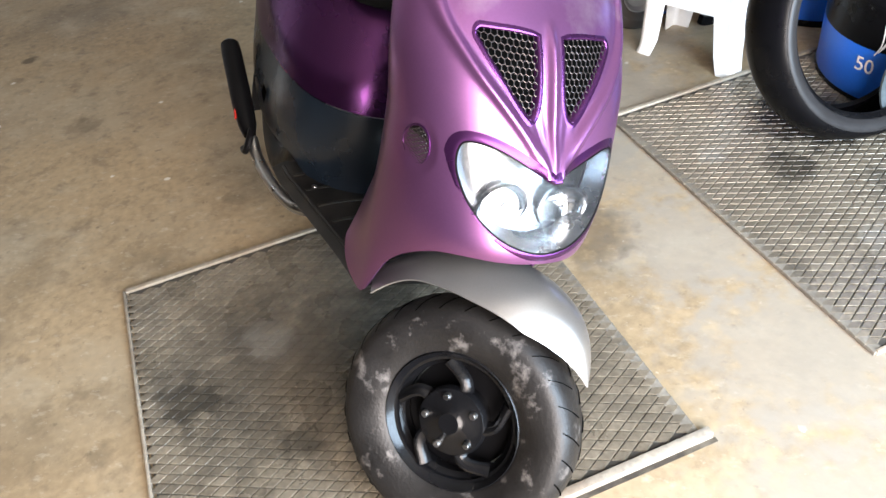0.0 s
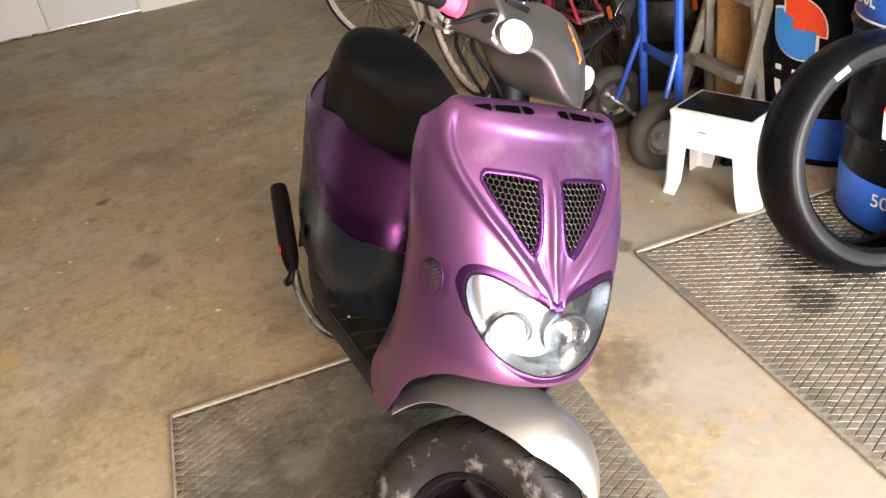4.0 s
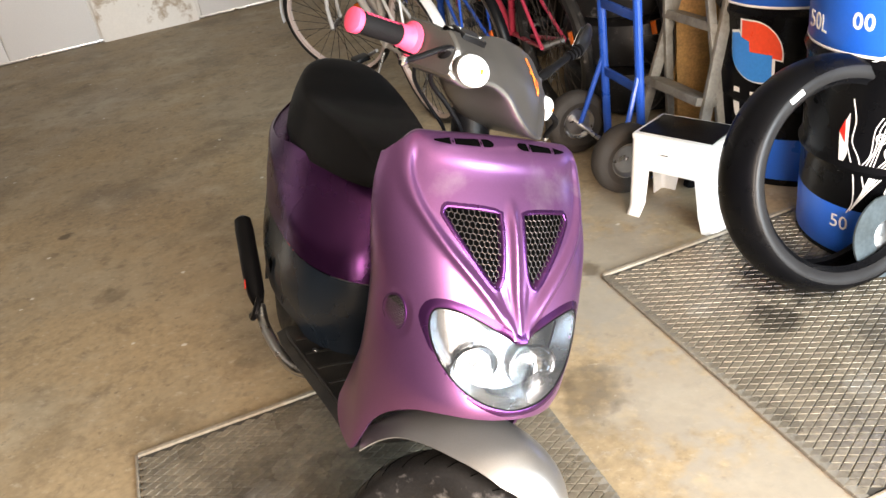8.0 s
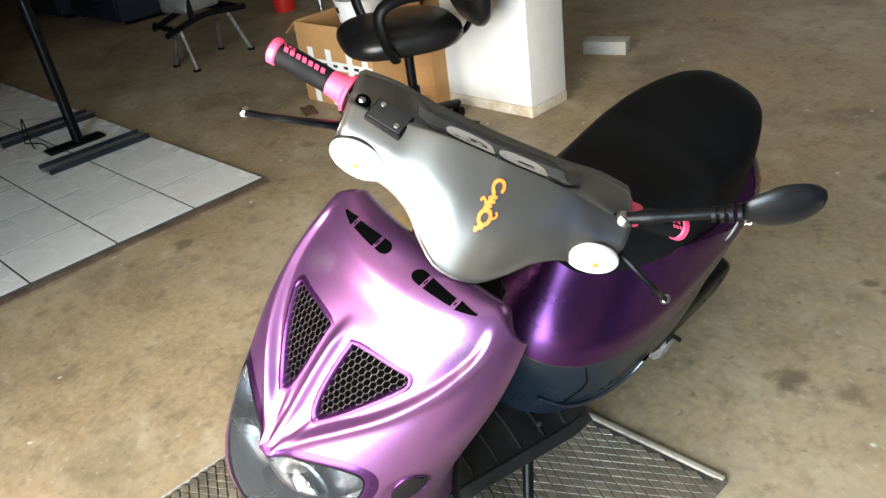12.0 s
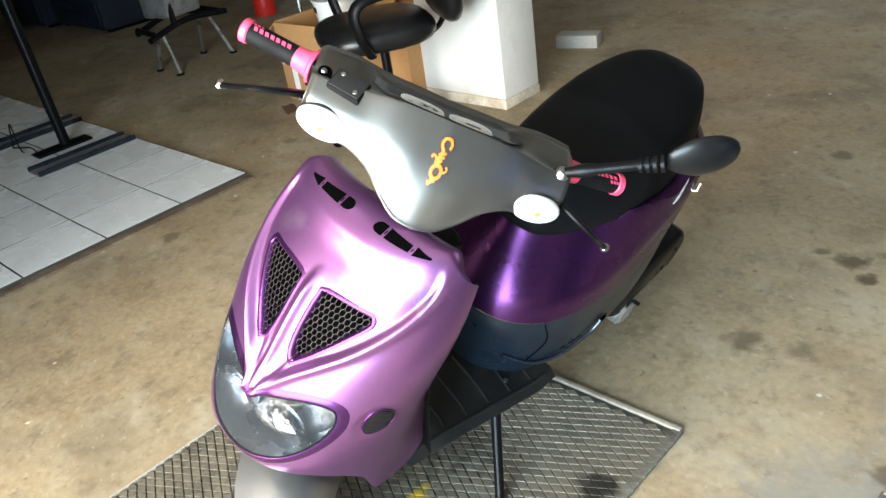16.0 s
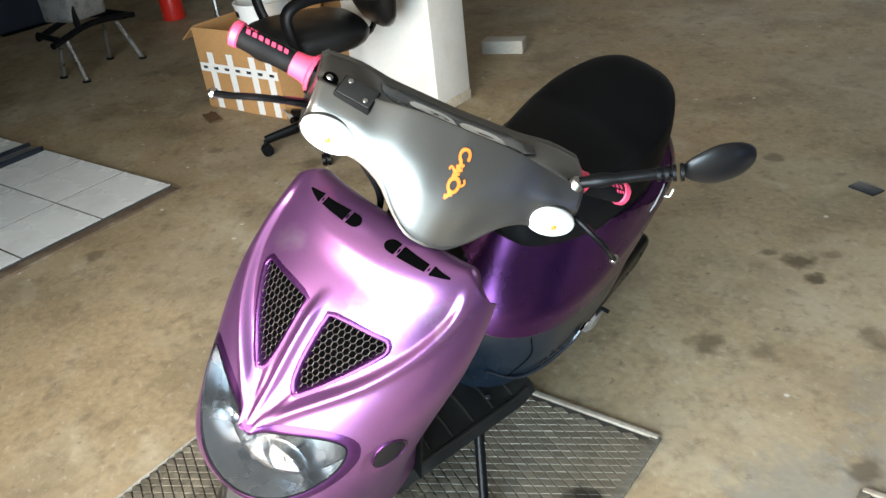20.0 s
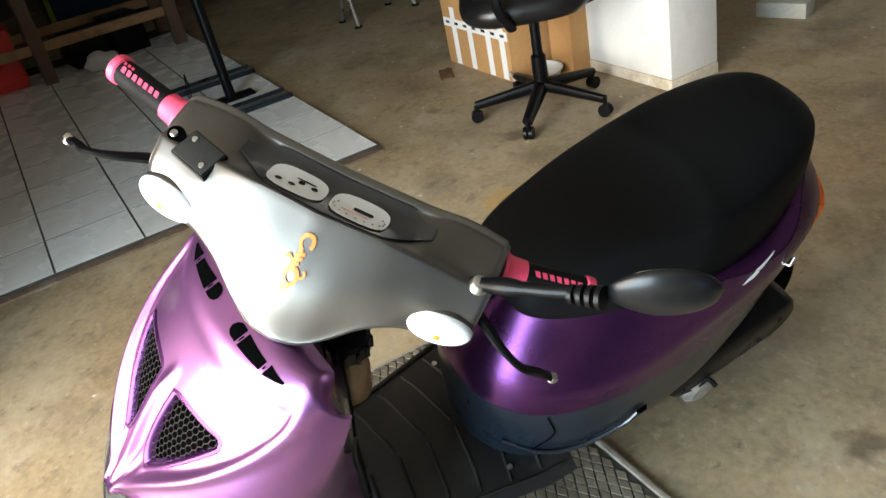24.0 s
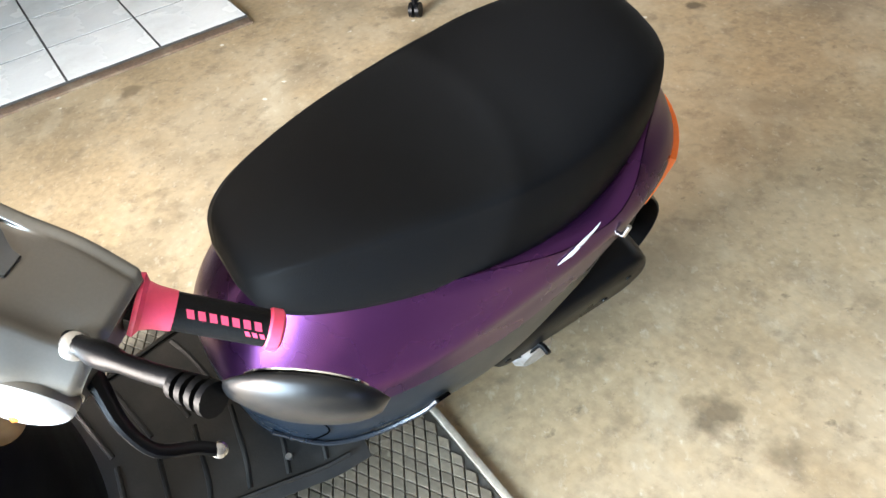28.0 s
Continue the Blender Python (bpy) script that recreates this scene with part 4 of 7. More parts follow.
def headset_section(y):
    a = abs(y)
    (tx, tz), (bx, bz), (rx, rz), (ux, uz) = sec_t(a), sec_b(a), sec_r(a), sec_u(a)
    d = dip(y)
    bulge = 0.013 - 0.008 * smooth(0.03, 0.11, a) + 0.006 * smooth(0.11, 0.16, a)
    mx, mz = (tx + bx) / 2 + bulge, (tz + bz) / 2 + bulge * 0.8
    pts = [(rx + 0.010, rz - 0.002), (rx + 0.018, rz - d * 0.7), ((tx + rx) / 2 + 0.01, (tz + rz) / 2 - d), (tx - 0.014, tz - 0.004 - d * 0.7), (tx - 0.004, tz), (tx + 0.004, tz - 0.003), (mx, mz), (bx - 0.004, bz + 0.012),
           (bx, bz + 0.004), (bx - 0.006, bz - 0.003), ((bx + ux) / 2, (bz + uz) / 2 - 0.002), (ux, uz), (rx + 0.002, (rz + uz) / 2), (rx, rz - 0.006), (rx + 0.002, rz - 0.001)]
    return pts


def build_headset():
    ys = [0.203 * math.sin((k / 60 * 2 - 1) * math.pi / 2) for k in range(61)]
    rings = []
    for y in ys:
        p = headset_section(y)
        line = smooth_line([Vector((a, y, b)) for a, b in p + p[:1]], 4)[:-1]
        if abs(y) > 0.196:
            c = sum(line, Vector()) / len(line)
            k = 1 - 0.10 * smooth(0.196, 0.203, abs(y))
            line = [Vector((c.x + (q.x - c.x) * k, q.y, c.z + (q.z - c.z) * k)) for q in line]
        rings.append(line)
    return grid(lambda i, j: rings[j][i], len(rings[0]), len(rings), closed_u=True, cap=True)


headset = part("handlebar_cover", build_headset(), GREY, scooter, "satin graphite grey handlebar cover", angle=50, m=ST)


def headset_top(x, y):
    """Height of the cover's upper side above a place."""
    p = headset_section(y)[:5]
    p = sorted(p)
    for (x0, z0), (x1, z1) in zip(p, p[1:]):
        if x0 <= x <= x1:
            return z0 + (z1 - z0) * (x - x0) / max(x1 - x0, 1e-6)
    return p[-1][1] if x > p[-1][0] else p[0][1]


def headset_front(y, t):
    """A place on the cover's front, t from its upper rim (0) to its lower lip (1)."""
    p = headset_section(y)[4:9]
    line = smooth_line([Vector((a, 0, b)) for a, b in p], 8)
    f = min(len(line) - 1.001, max(0.0, t * (len(line) - 1)))
    k = int(f)
    q = line[k].lerp(line[k + 1], f - k)
    return Vector((q.x, y, q.z))


# smoked instrument panel with two pale dials
def dash(i, j):
    y = -0.118 + 0.236 * i / 30
    t = j / 8
    x0, x1 = sec_r(abs(y))[0] + 0.014 + 0.02 * smooth(0.08, 0.118, abs(y)), sec_t(abs(y))[0] - 0.012 - 0.026 * smooth(0.06, 0.118, abs(y))
    x = x0 + (x1 - x0) * t
    return (x, y, headset_top(x, y) + 0.0025)


panel = part("instrument_panel", thicken(grid(dash, 31, 9), 0.002), SMOKE, headset, "glossy smoke-grey instrument panel", angle=70, m=ST)


def flat_on_dash(outline, lift):
    bm = bmesh.new()
    c = (sum(p[0] for p in outline) / len(outline), sum(p[1] for p in outline) / len(outline))
    rings = [[(c[0] + (p[0] - c[0]) * k / 3, c[1] + (p[1] - c[1]) * k / 3) for p in outline] for k in (1, 2, 3)]
    vs = [[bm.verts.new((x, y, headset_top(x, y) + lift)) for x, y in r] for r in rings]
    bm.faces.new(vs[0])
    for a, b in zip(vs, vs[1:]):
        for k in range(len(a)):
            n = (k + 1) % len(a)
            bm.faces.new((a[k], a[n], b[n], b[k]))
    return bm


def rounded(cx, cy, hx, hy, power=3.0, n=28):
    return [(cx + hx * math.copysign(abs(math.cos(2 * math.pi * k / n)) ** (2 / power), math.cos(2 * math.pi * k / n)), cy + hy * math.copysign(abs(math.sin(2 * math.pi * k / n)) ** (2 / power), math.sin(2 * math.pi * k / n))) for k in range(n)]


for cy, kind in ((-0.043, "lamps"), (0.033, "speed")):
    dial = part("dial", flat_on_dash(rounded(0.268, cy, 0.0235, 0.0345), 0.0046), DIAL, panel, "pale dial face", m=ST)
    if kind == "lamps":
        for ox, oy in ((0.004, -0.020), (0.004, -0.004), (-0.006, 0.004), (-0.005, 0.020)):
            part("warning_lamp", flat_on_dash(rounded(0.272 + ox, cy + oy, 0.0035, 0.0042, 2, 12), 0.0054), BLACK, dial, m=ST)
        part("dial_mark", flat_on_dash(rounded(0.261, cy + 0.008, 0.0012, 0.012, 6, 12), 0.0054), BLACK, dial, m=ST)
    else:
        for k in range(13):
            a = radians(-120 + 20 * k)
            c, d = 0.272 + 0.0125 * math.cos(a), cy + 0.031 * math.sin(a)
            part("dial_mark", flat_on_dash(rounded(c, d, 0.0010, 0.0012, 4, 8), 0.0054), BLACK, dial, m=ST)
        part("odometer", flat_on_dash(rounded(0.267, cy + 0.004, 0.0032, 0.012, 8, 12), 0.0054), BLACK, dial, m=ST)
        part("needle", flat_on_dash(rounded(0.276, cy - 0.004, 0.0009, 0.016, 6, 12), 0.0062), AMBER, dial, m=ST)

# brake fluid lid with two screws, and the lock hole beside it
lid_at = Matrix.Translation((0.290, -0.151, 1.0620)) @ Matrix.Rotation(radians(-18), 4, "Z") @ Matrix.Rotation(radians(12), 4, "Y") @ Matrix.Rotation(radians(6), 4, "X")
LIDGREY = material("worn_dark_lid", (0.020, 0.0195, 0.019), 0.42, 0.0, 0.2, 14, 200, 0.1, spec=0.3)
lid = part("reservoir_lid", box(0.038, 0.052, 0.016, (0, 0, -0.006), 0.003), BLACK, headset, "black brake reservoir lid", m=ST @ lid_at)
part("lid_panel", box(0.034, 0.047, 0.002, (0, 0, 0.0024), 0.0008), LIDGREY, lid, m=ST @ lid_at)
for sx, sy in ((-0.009, -0.015), (0.009, 0.015)):
    part("lid_screw", lathe([(0, 0.0015), (0.0032, 0.0015), (0.0036, 0)], 12, "z"), STEEL, lid, m=ST @ lid_at @ Matrix.Translation((sx, sy, 0.0034)))
for side in (1, -1):
    pod = Matrix.Translation((0.330, side * 0.166, 1.013)) @ Matrix.Rotation(radians(side * 9), 4, "Z") @ Matrix.Rotation(radians(-6), 4, "Y")
    dome = lathe([(0.0, 0.016)] + [(0.040 * math.sin(k * math.pi / 16), 0.016 * math.cos(k * math.pi / 16)) for k in range(1, 9)] + [(0.040, -0.010)], 36, "x")
    dome.transform(Matrix.Diagonal((1, 0.98, 0.60, 1)))
    ind = part("indicator", dome, INDICATOR, headset, "white oval indicator lens", m=ST @ pod)
    part("indicator_bezel", lathe([(0.0402, -0.012), (0.0412, -0.008), (0.0412, -0.004), (0.0402, -0.002)], 36, "x"), GREY, ind, m=ST @ pod @ Matrix.Diagonal((1, 0.98, 0.60, 1)))
    part("indicator_bulb", lathe([(0, 0.006), (0.005, 0.003), (0.005, 0)], 12, "x"), AMBER, ind, m=ST @ pod @ Matrix.Translation((0.0125, 0, 0.002)))
    # grip
    a, b = Vector((0.229, side * 0.203, 1.020)), Vector((0.196, side * 0.314, 1.008))
    d = (b - a).normalized()
    grip = part("grip", tube([a, b], 0.0165, 20), GRIP, scooter, "black and pink rubber grip", m=ST)
    part("grip_flange", tube([a - d * 0.002, a + d * 0.002, a + d * 0.006, a + d * 0.014, a + d * 0.030], [0.026, 0.027, 0.021, 0.0185, 0.0172], 20), PINK, grip, "pink grip flange", m=ST)
    part("grip_end", tube([b - d * 0.010, b - d * 0.008, b + d * 0.001, b + d * 0.004], [0.0168, 0.0185, 0.0185, 0.014], 20), PINK, grip, "pink grip end", m=ST)
    mid = a + d * 0.066
    side_v = d.cross(Vector((0.35, 0, 1))).normalized()
    up = side_v.cross(d).normalized()
    if up.z < 0:
        up = -up
    bars = bmesh.new()
    for k in range(10):
        # a long row of slanted bars, and a short row beside it near the end
        big = k < 7
        ang = -0.05 if big else 0.42
        step, half_d, half_t = (0.0092, 0.0030, 0.0036) if big else (0.0062, 0.0020, 0.0022)
        nrm = (up * math.cos(ang) + side_v * math.sin(ang)).normalized()
        tang = d.cross(nrm)
        c = mid + d * (-0.024 + step * k if big else 0.024 + step * (k - 7)) + nrm * 0.0167
        q = [bars.verts.new(c + d * (s1 * half_d + s2 * 0.0012) + tang * s2 * half_t) for s1, s2 in ((-1, -1), (1, -1), (1, 1), (-1, 1))]
        bars.faces.new(q)
    part("grip_lettering", bars, PINK, grip, "pink bars of lettering", m=ST)
    # brake lever
    up_by = 0.0 if side > 0 else 0.019
    pts = [(0.285, side * 0.190, 1.010 + up_by * 0.2), (0.300, side * 0.212, 1.012 + up_by * 0.5), (0.318, side * 0.240, 1.010 + up_by * 0.9), (0.324, side * 0.270, 1.000 + up_by * 1.1), (0.308, side * 0.296, 0.977 + up_by), (0.301, side * 0.312, 0.966 + up_by)]
    lev = part("brake_lever", tube(smooth_line(pts, 5), [0.0105 - 0.0040 * min(1, k / 12) for k in range(26)], 10, squash=0.7), BLACK, scooter, "black brake lever", m=ST)
    part("lever_ball", lathe([(0, 0.0075), (0.005, 0.006), (0.0075, 0), (0.005, -0.006), (0, -0.0075)], 14, "z"), STEEL, lev, "bright lever end", m=ST @ Matrix.Translation((0.300, side * 0.315, 0.964 + up_by)))
    part("switch_housing", box(0.034, 0.026, 0.042, (0.232, side * 0.196, 1.016), 0.006, 2), BLACK, scooter, "black switch housing beside the grip", m=ST)
    part("bar_clamp", tube([(0.232, side * 0.188, 1.022), (0.229, side * 0.204, 1.020)], 0.018, 14), BLACK, scooter, m=ST)
part("brake_hose", tube(smooth_line([(0.262, -0.176, 1.000), (0.262, -0.150, 0.972), (0.280, -0.100, 0.948), (0.300, -0.055, 0.915), (0.315, -0.040, 0.86)], 5), 0.0042, 8), BLACK, scooter, "black brake hose", m=ST)
part("throttle_cable", tube(smooth_line([(0.238, -0.184, 0.998), (0.232, -0.150, 0.965), (0.246, -0.095, 0.935), (0.268, -0.050, 0.905), (0.285, -0.030, 0.85)], 5), 0.0032, 8), BLACK, scooter, m=ST)
part("lock_hole", tube([(0.272, -0.187, 1.040), (0.276, -0.187, 1.0575)], 0.010, 16), DARK, headset, m=ST)
part("lock_screw", lathe([(0, 0.002), (0.004, 0.002), (0.005, 0)], 10, "z"), STEEL, headset, m=ST @ Matrix.Translation((0.277, -0.189, 1.0580)))

# mirror on a jointed arm, on its left side only
mirror = part("mirror_arm", tube(smooth_line([(0.281, 0.179, 1.048), (0.286, 0.205, 1.075), (0.289, 0.250, 1.112), (0.288, 0.290, 1.143)], 4), [0.0085, 0.0085, 0.0085, 0.0085, 0.0105, 0.0105, 0.0078, 0.0078, 0.0078, 0.0078, 0.0078, 0.0078, 0.0078], 12), BLACK, scooter, "black mirror arm", m=ST)
part("mirror_joint", lathe([(0, 0.013), (0.009, 0.009), (0.012, 0), (0.009, -0.009), (0, -0.013)], 16, "z"), STEEL, mirror, m=ST @ Matrix.Translation((0.284, 0.186, 1.054)))
part("mirror_bolt", tube([(0.300, 0.165, 1.038), (0.283, 0.180, 1.048)], 0.0085, 6), STEEL, mirror, m=ST)
for k in range(4):
    a = Vector((0.2915, 0.270, 1.129)) + Vector((0.0012, 0.0115, 0.0095)) * k * 0.7
    part("mirror_bellow", tube([a, a + Vector((0.0006, 0.004, 0.0033))], 0.0105 + 0.0008 * k, 14), BLACK, mirror, m=ST)
root, tip = Vector((0.284, 0.298, 1.147)), Vector((0.257, 0.396, 1.200))
ax = (tip - root).normalized()
nz = Vector((0.97, 0.22, 0.03))
nz = (nz - ax * nz.dot(ax)).normalized()
wx = nz.cross(ax)


def mirror_at(i, j):
    t = j / 16
    a = 2 * math.pi * i / 24
    r = max(0.03, (1 - abs(2 * t - 1) ** 2.3) ** 0.55) * (0.80 + 0.20 * smooth(0.0, 0.5, t))
    c = root + (tip - root) * t
    h = math.sin(a)
    return c + wx * (0.037 * r * math.cos(a)) + nz * ((0.019 if h > 0 else 0.007) * r * h)


head = part("mirror_head", grid(mirror_at, 24, 17, closed_u=True, cap=True), SHELL, mirror, "black leaf-shaped mirror housing", angle=60, m=ST)
glass_ring = [(root + tip) / 2 + (tip - root) * 0.37 * math.cos(2 * math.pi * k / 24) + wx * 0.027 * math.sin(2 * math.pi * k / 24) - nz * 0.0076 for k in range(24)]
gb = bmesh.new()
gb.faces.new([gb.verts.new(p) for p in glass_ring])
part("mirror_glass", thicken(gb, 0.0012), CHROME, head, "mirror glass", m=ST)

# orange scroll sticker on the cover's front
def ribbon(pts, width):
    bm = bmesh.new()
    prev = None
    line = smooth_line([Vector((a * 0.80, 1.045 + (b - 1.045) * 0.82, 0)) for a, b in pts], 6)
    for k, p in enumerate(line):
        d = (line[min(k + 1, len(line) - 1)] - line[max(k - 1, 0)]).normalized()
        n = Vector((-d.y, d.x, 0)) * width
        row = []
        for s in (-1, 1):
            q = p + n * s
            t = 0.28 + (1.078 - q.y) * 4.2
            c = headset_front(q.x, max(0.02, t))
            row.append(bm.verts.new(c + Vector((0.0011, 0, 0.0011))))
        if prev:
            bm.faces.new((prev[0], prev[1], row[1], row[0]))
        prev = row
    return bm


def loop(ca, cb, r, a0, a1, n=12):
    return [(ca + r * math.cos(radians(a0 + (a1 - a0) * k / n)), cb + r * math.sin(radians(a0 + (a1 - a0) * k / n))) for k in range(n + 1)]


sticker = part("sticker", ribbon(loop(0.002, 1.067, 0.0085, -35, 255), 0.0019), ORANGE, headset, "orange scroll sticker", m=ST)
for pts, wide in (([(-0.001, 1.059), (-0.002, 1.053), (-0.005, 1.045), (-0.006, 1.039)], 0.0022), ([(0.006, 1.056), (-0.007, 1.052)], 0.0014), ([(0.005, 1.051), (-0.010, 1.046)], 0.0015), ([(0.003, 1.046), (-0.009, 1.041)], 0.0014),
                  ([(-0.008, 1.047), (-0.014, 1.050), (-0.017, 1.046)], 0.0013), (loop(-0.001, 1.031, 0.0088, 0, 360, 16), 0.0021), ([(0.007, 1.034), (0.012, 1.033), (0.016, 1.037), (0.013, 1.041)], 0.0012),
                  ([(-0.005, 1.023), (-0.004, 1.017), (-0.008, 1.011)], 0.0018), ([(0.003, 1.019), (-0.010, 1.015)], 0.0014)):
    part("sticker_stroke", ribbon(pts, wide), ORANGE, sticker, m=ST)

# fork, front wheel and mudguard
WHEEL = Vector((0.590, 0, 0.212))


def tyre_bm(r, half, rim_r, grooves=True):
    prof = [(rim_r, -half * 0.62), (rim_r + 0.006, -half * 0.78), (r - 0.050, -half * 0.98), (r - 0.030, -half), (r - 0.014, -half * 0.88), (r - 0.004, -half * 0.55), (r, -half * 0.2), (r, half * 0.2), (r - 0.004, half * 0.55), (r - 0.014, half * 0.88),
            (r - 0.030, half), (r - 0.050, half * 0.98), (rim_r + 0.006, half * 0.78), (rim_r, half * 0.62), (rim_r - 0.004, half * 0.4), (rim_r - 0.004, -half * 0.4), (rim_r, -half * 0.62)]
    bm = lathe(prof, 72, "y")
    if grooves:
        cut = bmesh.new()
        for k in range(28):
            a0 = 2 * math.pi * k / 28
            for s in (1, -1):
                path = []
                for t in range(5):
                    f = t / 4
                    a = a0 + s * 0.04 + 0.16 * f
                    y = s * half * (0.15 + 0.75 * f)
                    rr = r - 0.004 * smooth(0.2, 0.55, abs(y) / half) - 0.012 * smooth(0.55, 0.95, abs(y) / half) + 0.0006
                    path.append((rr * math.cos(a), y, rr * math.sin(a)))
                b2 = tube(path, 0.0015, 4, squash=0.4)
                cut = join(cut, b2)
        return bm, cut
    return bm, None


def wheel(name, centre, m, label):
    hub = part(name, lathe([(0.0, -0.036), (0.030, -0.036), (0.034, -0.030), (0.052, -0.026), (0.055, -0.014), (0.055, 0.014), (0.03, 0.03), (0.0, 0.03)], 32, "y"), RIM, scooter, label, m=m @ Matrix.Translation(centre))
    bm, cut = tyre_bm(0.212, 0.052, 0.119)
    tyre = part("tyre", bm, RUBBER, hub, "scuffed tyre with pale dried marks", m=m @ Matrix.Translation(centre), angle=45)
    part("tread_groove", cut, DARK, tyre, m=m @ Matrix.Translation(centre))
    rim = part("rim", lathe([(0.120, -0.040), (0.124, -0.036), (0.119, -0.030), (0.106, -0.026), (0.101, -0.010), (0.101, 0.010), (0.106, 0.026), (0.119, 0.030), (0.124, 0.036), (0.120, 0.040), (0.113, 0.030), (0.097, 0.012), (0.097, -0.012), (0.113, -0.030), (0.120, -0.040)], 64, "y"),
               RIM, hub, m=m @ Matrix.Translation(centre))
    part("brake_plate", lathe([(0, 0.008), (0.096, 0.008), (0.096, 0.016), (0, 0.016)], 40, "y"), BLACK, hub, m=m @ Matrix.Translation(centre))
    part("hub_face", lathe([(0, -0.046), (0.018, -0.046), (0.026, -0.040), (0.058, -0.036), (0.062, -0.030), (0.062, -0.02), (0, -0.02)], 32, "y"), RIM, hub, m=m @ Matrix.Translation(centre))
    for k in range(5):
        a = 2 * math.pi * k / 5 + 0.35
        pts = [(0.045 * math.cos(a), -0.020, 0.045 * math.sin(a)), (0.075 * math.cos(a + 0.12), -0.026, 0.075 * math.sin(a + 0.12)), (0.103 * math.cos(a + 0.50), -0.020, 0.103 * math.sin(a + 0.50))]
        part("spoke", tube(smooth_line(pts, 5), [0.015, 0.015, 0.014, 0.013, 0.012, 0.012, 0.012, 0.012, 0.012, 0.013, 0.014], 10, squash=0.6), RIM, hub, m=m @ Matrix.Translation(centre))
        b = a + 0.55
        part("hub_bolt", lathe([(0, -0.046), (0.0045, -0.046), (0.0066, -0.043), (0.0066, -0.034), (0.0, -0.034)], 12, "y"), STEEL, hub, m=m @ Matrix.Translation(centre) @ Matrix.Translation((0.046 * math.cos(b), 0, 0.046 * math.sin(b))))
    return hub


front_wheel = wheel("front_wheel", WHEEL, ST, "black five-spoke front wheel, steered to the left")
lo, hi = WHEEL + Vector((-0.03, 0.075, 0.03)), Vector((0.36, 0.045, 0.70))
part("fork_leg", tube([lo, lo + (hi - lo) * 0.2, lo + (hi - lo) * 0.38], [0.020, 0.018, 0.018], 14), BLACK, scooter, "black fork leg", m=ST)
part("steering_column", tube([Vector((0.43, 0, 0.60)), Vector((0.270, 0, 0.960))], 0.034, 16), BLACK, scooter, "black steering column", m=ST)

guard_w = ramp([(48, 0.002), (51, 0.010), (56, 0.024), (63, 0.044), (72, 0.066), (84, 0.084), (100, 0.090), (125, 0.088), (147, 0.086)])
guard_r = ramp([(48, 0.236), (52, 0.245), (58, 0.259), (64, 0.272), (72, 0.284), (85, 0.291), (110, 0.292), (130, 0.292), (147, 0.288)])
guard_drop = ramp([(48, 0.062), (100, 0.062), (115, 0.052), (130, 0.038), (147, 0.036)])


def guard(i, j):
    ang = 48 + 99 * j / 40
    q = i / 20 * 2 - 1
    w, r = guard_w(ang)[0], guard_r(ang)[0]
    a = radians(ang)
    rr = r - guard_drop(ang)[0] * abs(q) ** 2.2 * min(1, w / 0.08)
    return (WHEEL.x + rr * math.cos(a), q * w, WHEEL.z + rr * math.sin(a))


part("front_mudguard", thicken(grid(guard, 21, 41), 0.003, WHEEL), SILVER, scooter, "silver-grey front mudguard with a pointed nose", angle=60, m=ST)

# ---- rear of the scooter ----
def band(a0, a1, z0, z1, out, na=20, nz=8):
    """A strip of the rear hull between two angles and heights, raised off it."""
    def at(i, j):
        a = a0 + (a1 - a0) * i / (na - 1)
        z = z0 + (z1 - z0) * j / (nz - 1)
        x, y = hull_at(a, z)
        n = Vector((x + 0.26, y * 1.6, 0)).normalized()
        return (x + n.x * out, y + n.y * out, z)

    return grid(at, na, nz)


tail = part("tail_lamp", thicken(band(radians(138), radians(222), 0.566, 0.664, 0.010, 36, 8), 0.012), AMBER, scooter, "amber and red tail lamp", angle=60)
part("tail_lamp_centre", thicken(band(radians(160), radians(200), 0.572, 0.658, 0.0125, 14, 6), 0.010), RED, tail)


def on_hull(x, z, side, out):
    """A place on the hull's flank at x."""
    best = min((abs(hull_at(a, z)[0] - x), a) for a in [radians(20 + 150 * k / 400) for k in range(400)])[1]
    hx, hy = hull_at(best, z)
    return Vector((hx, side * (hy + out), z))


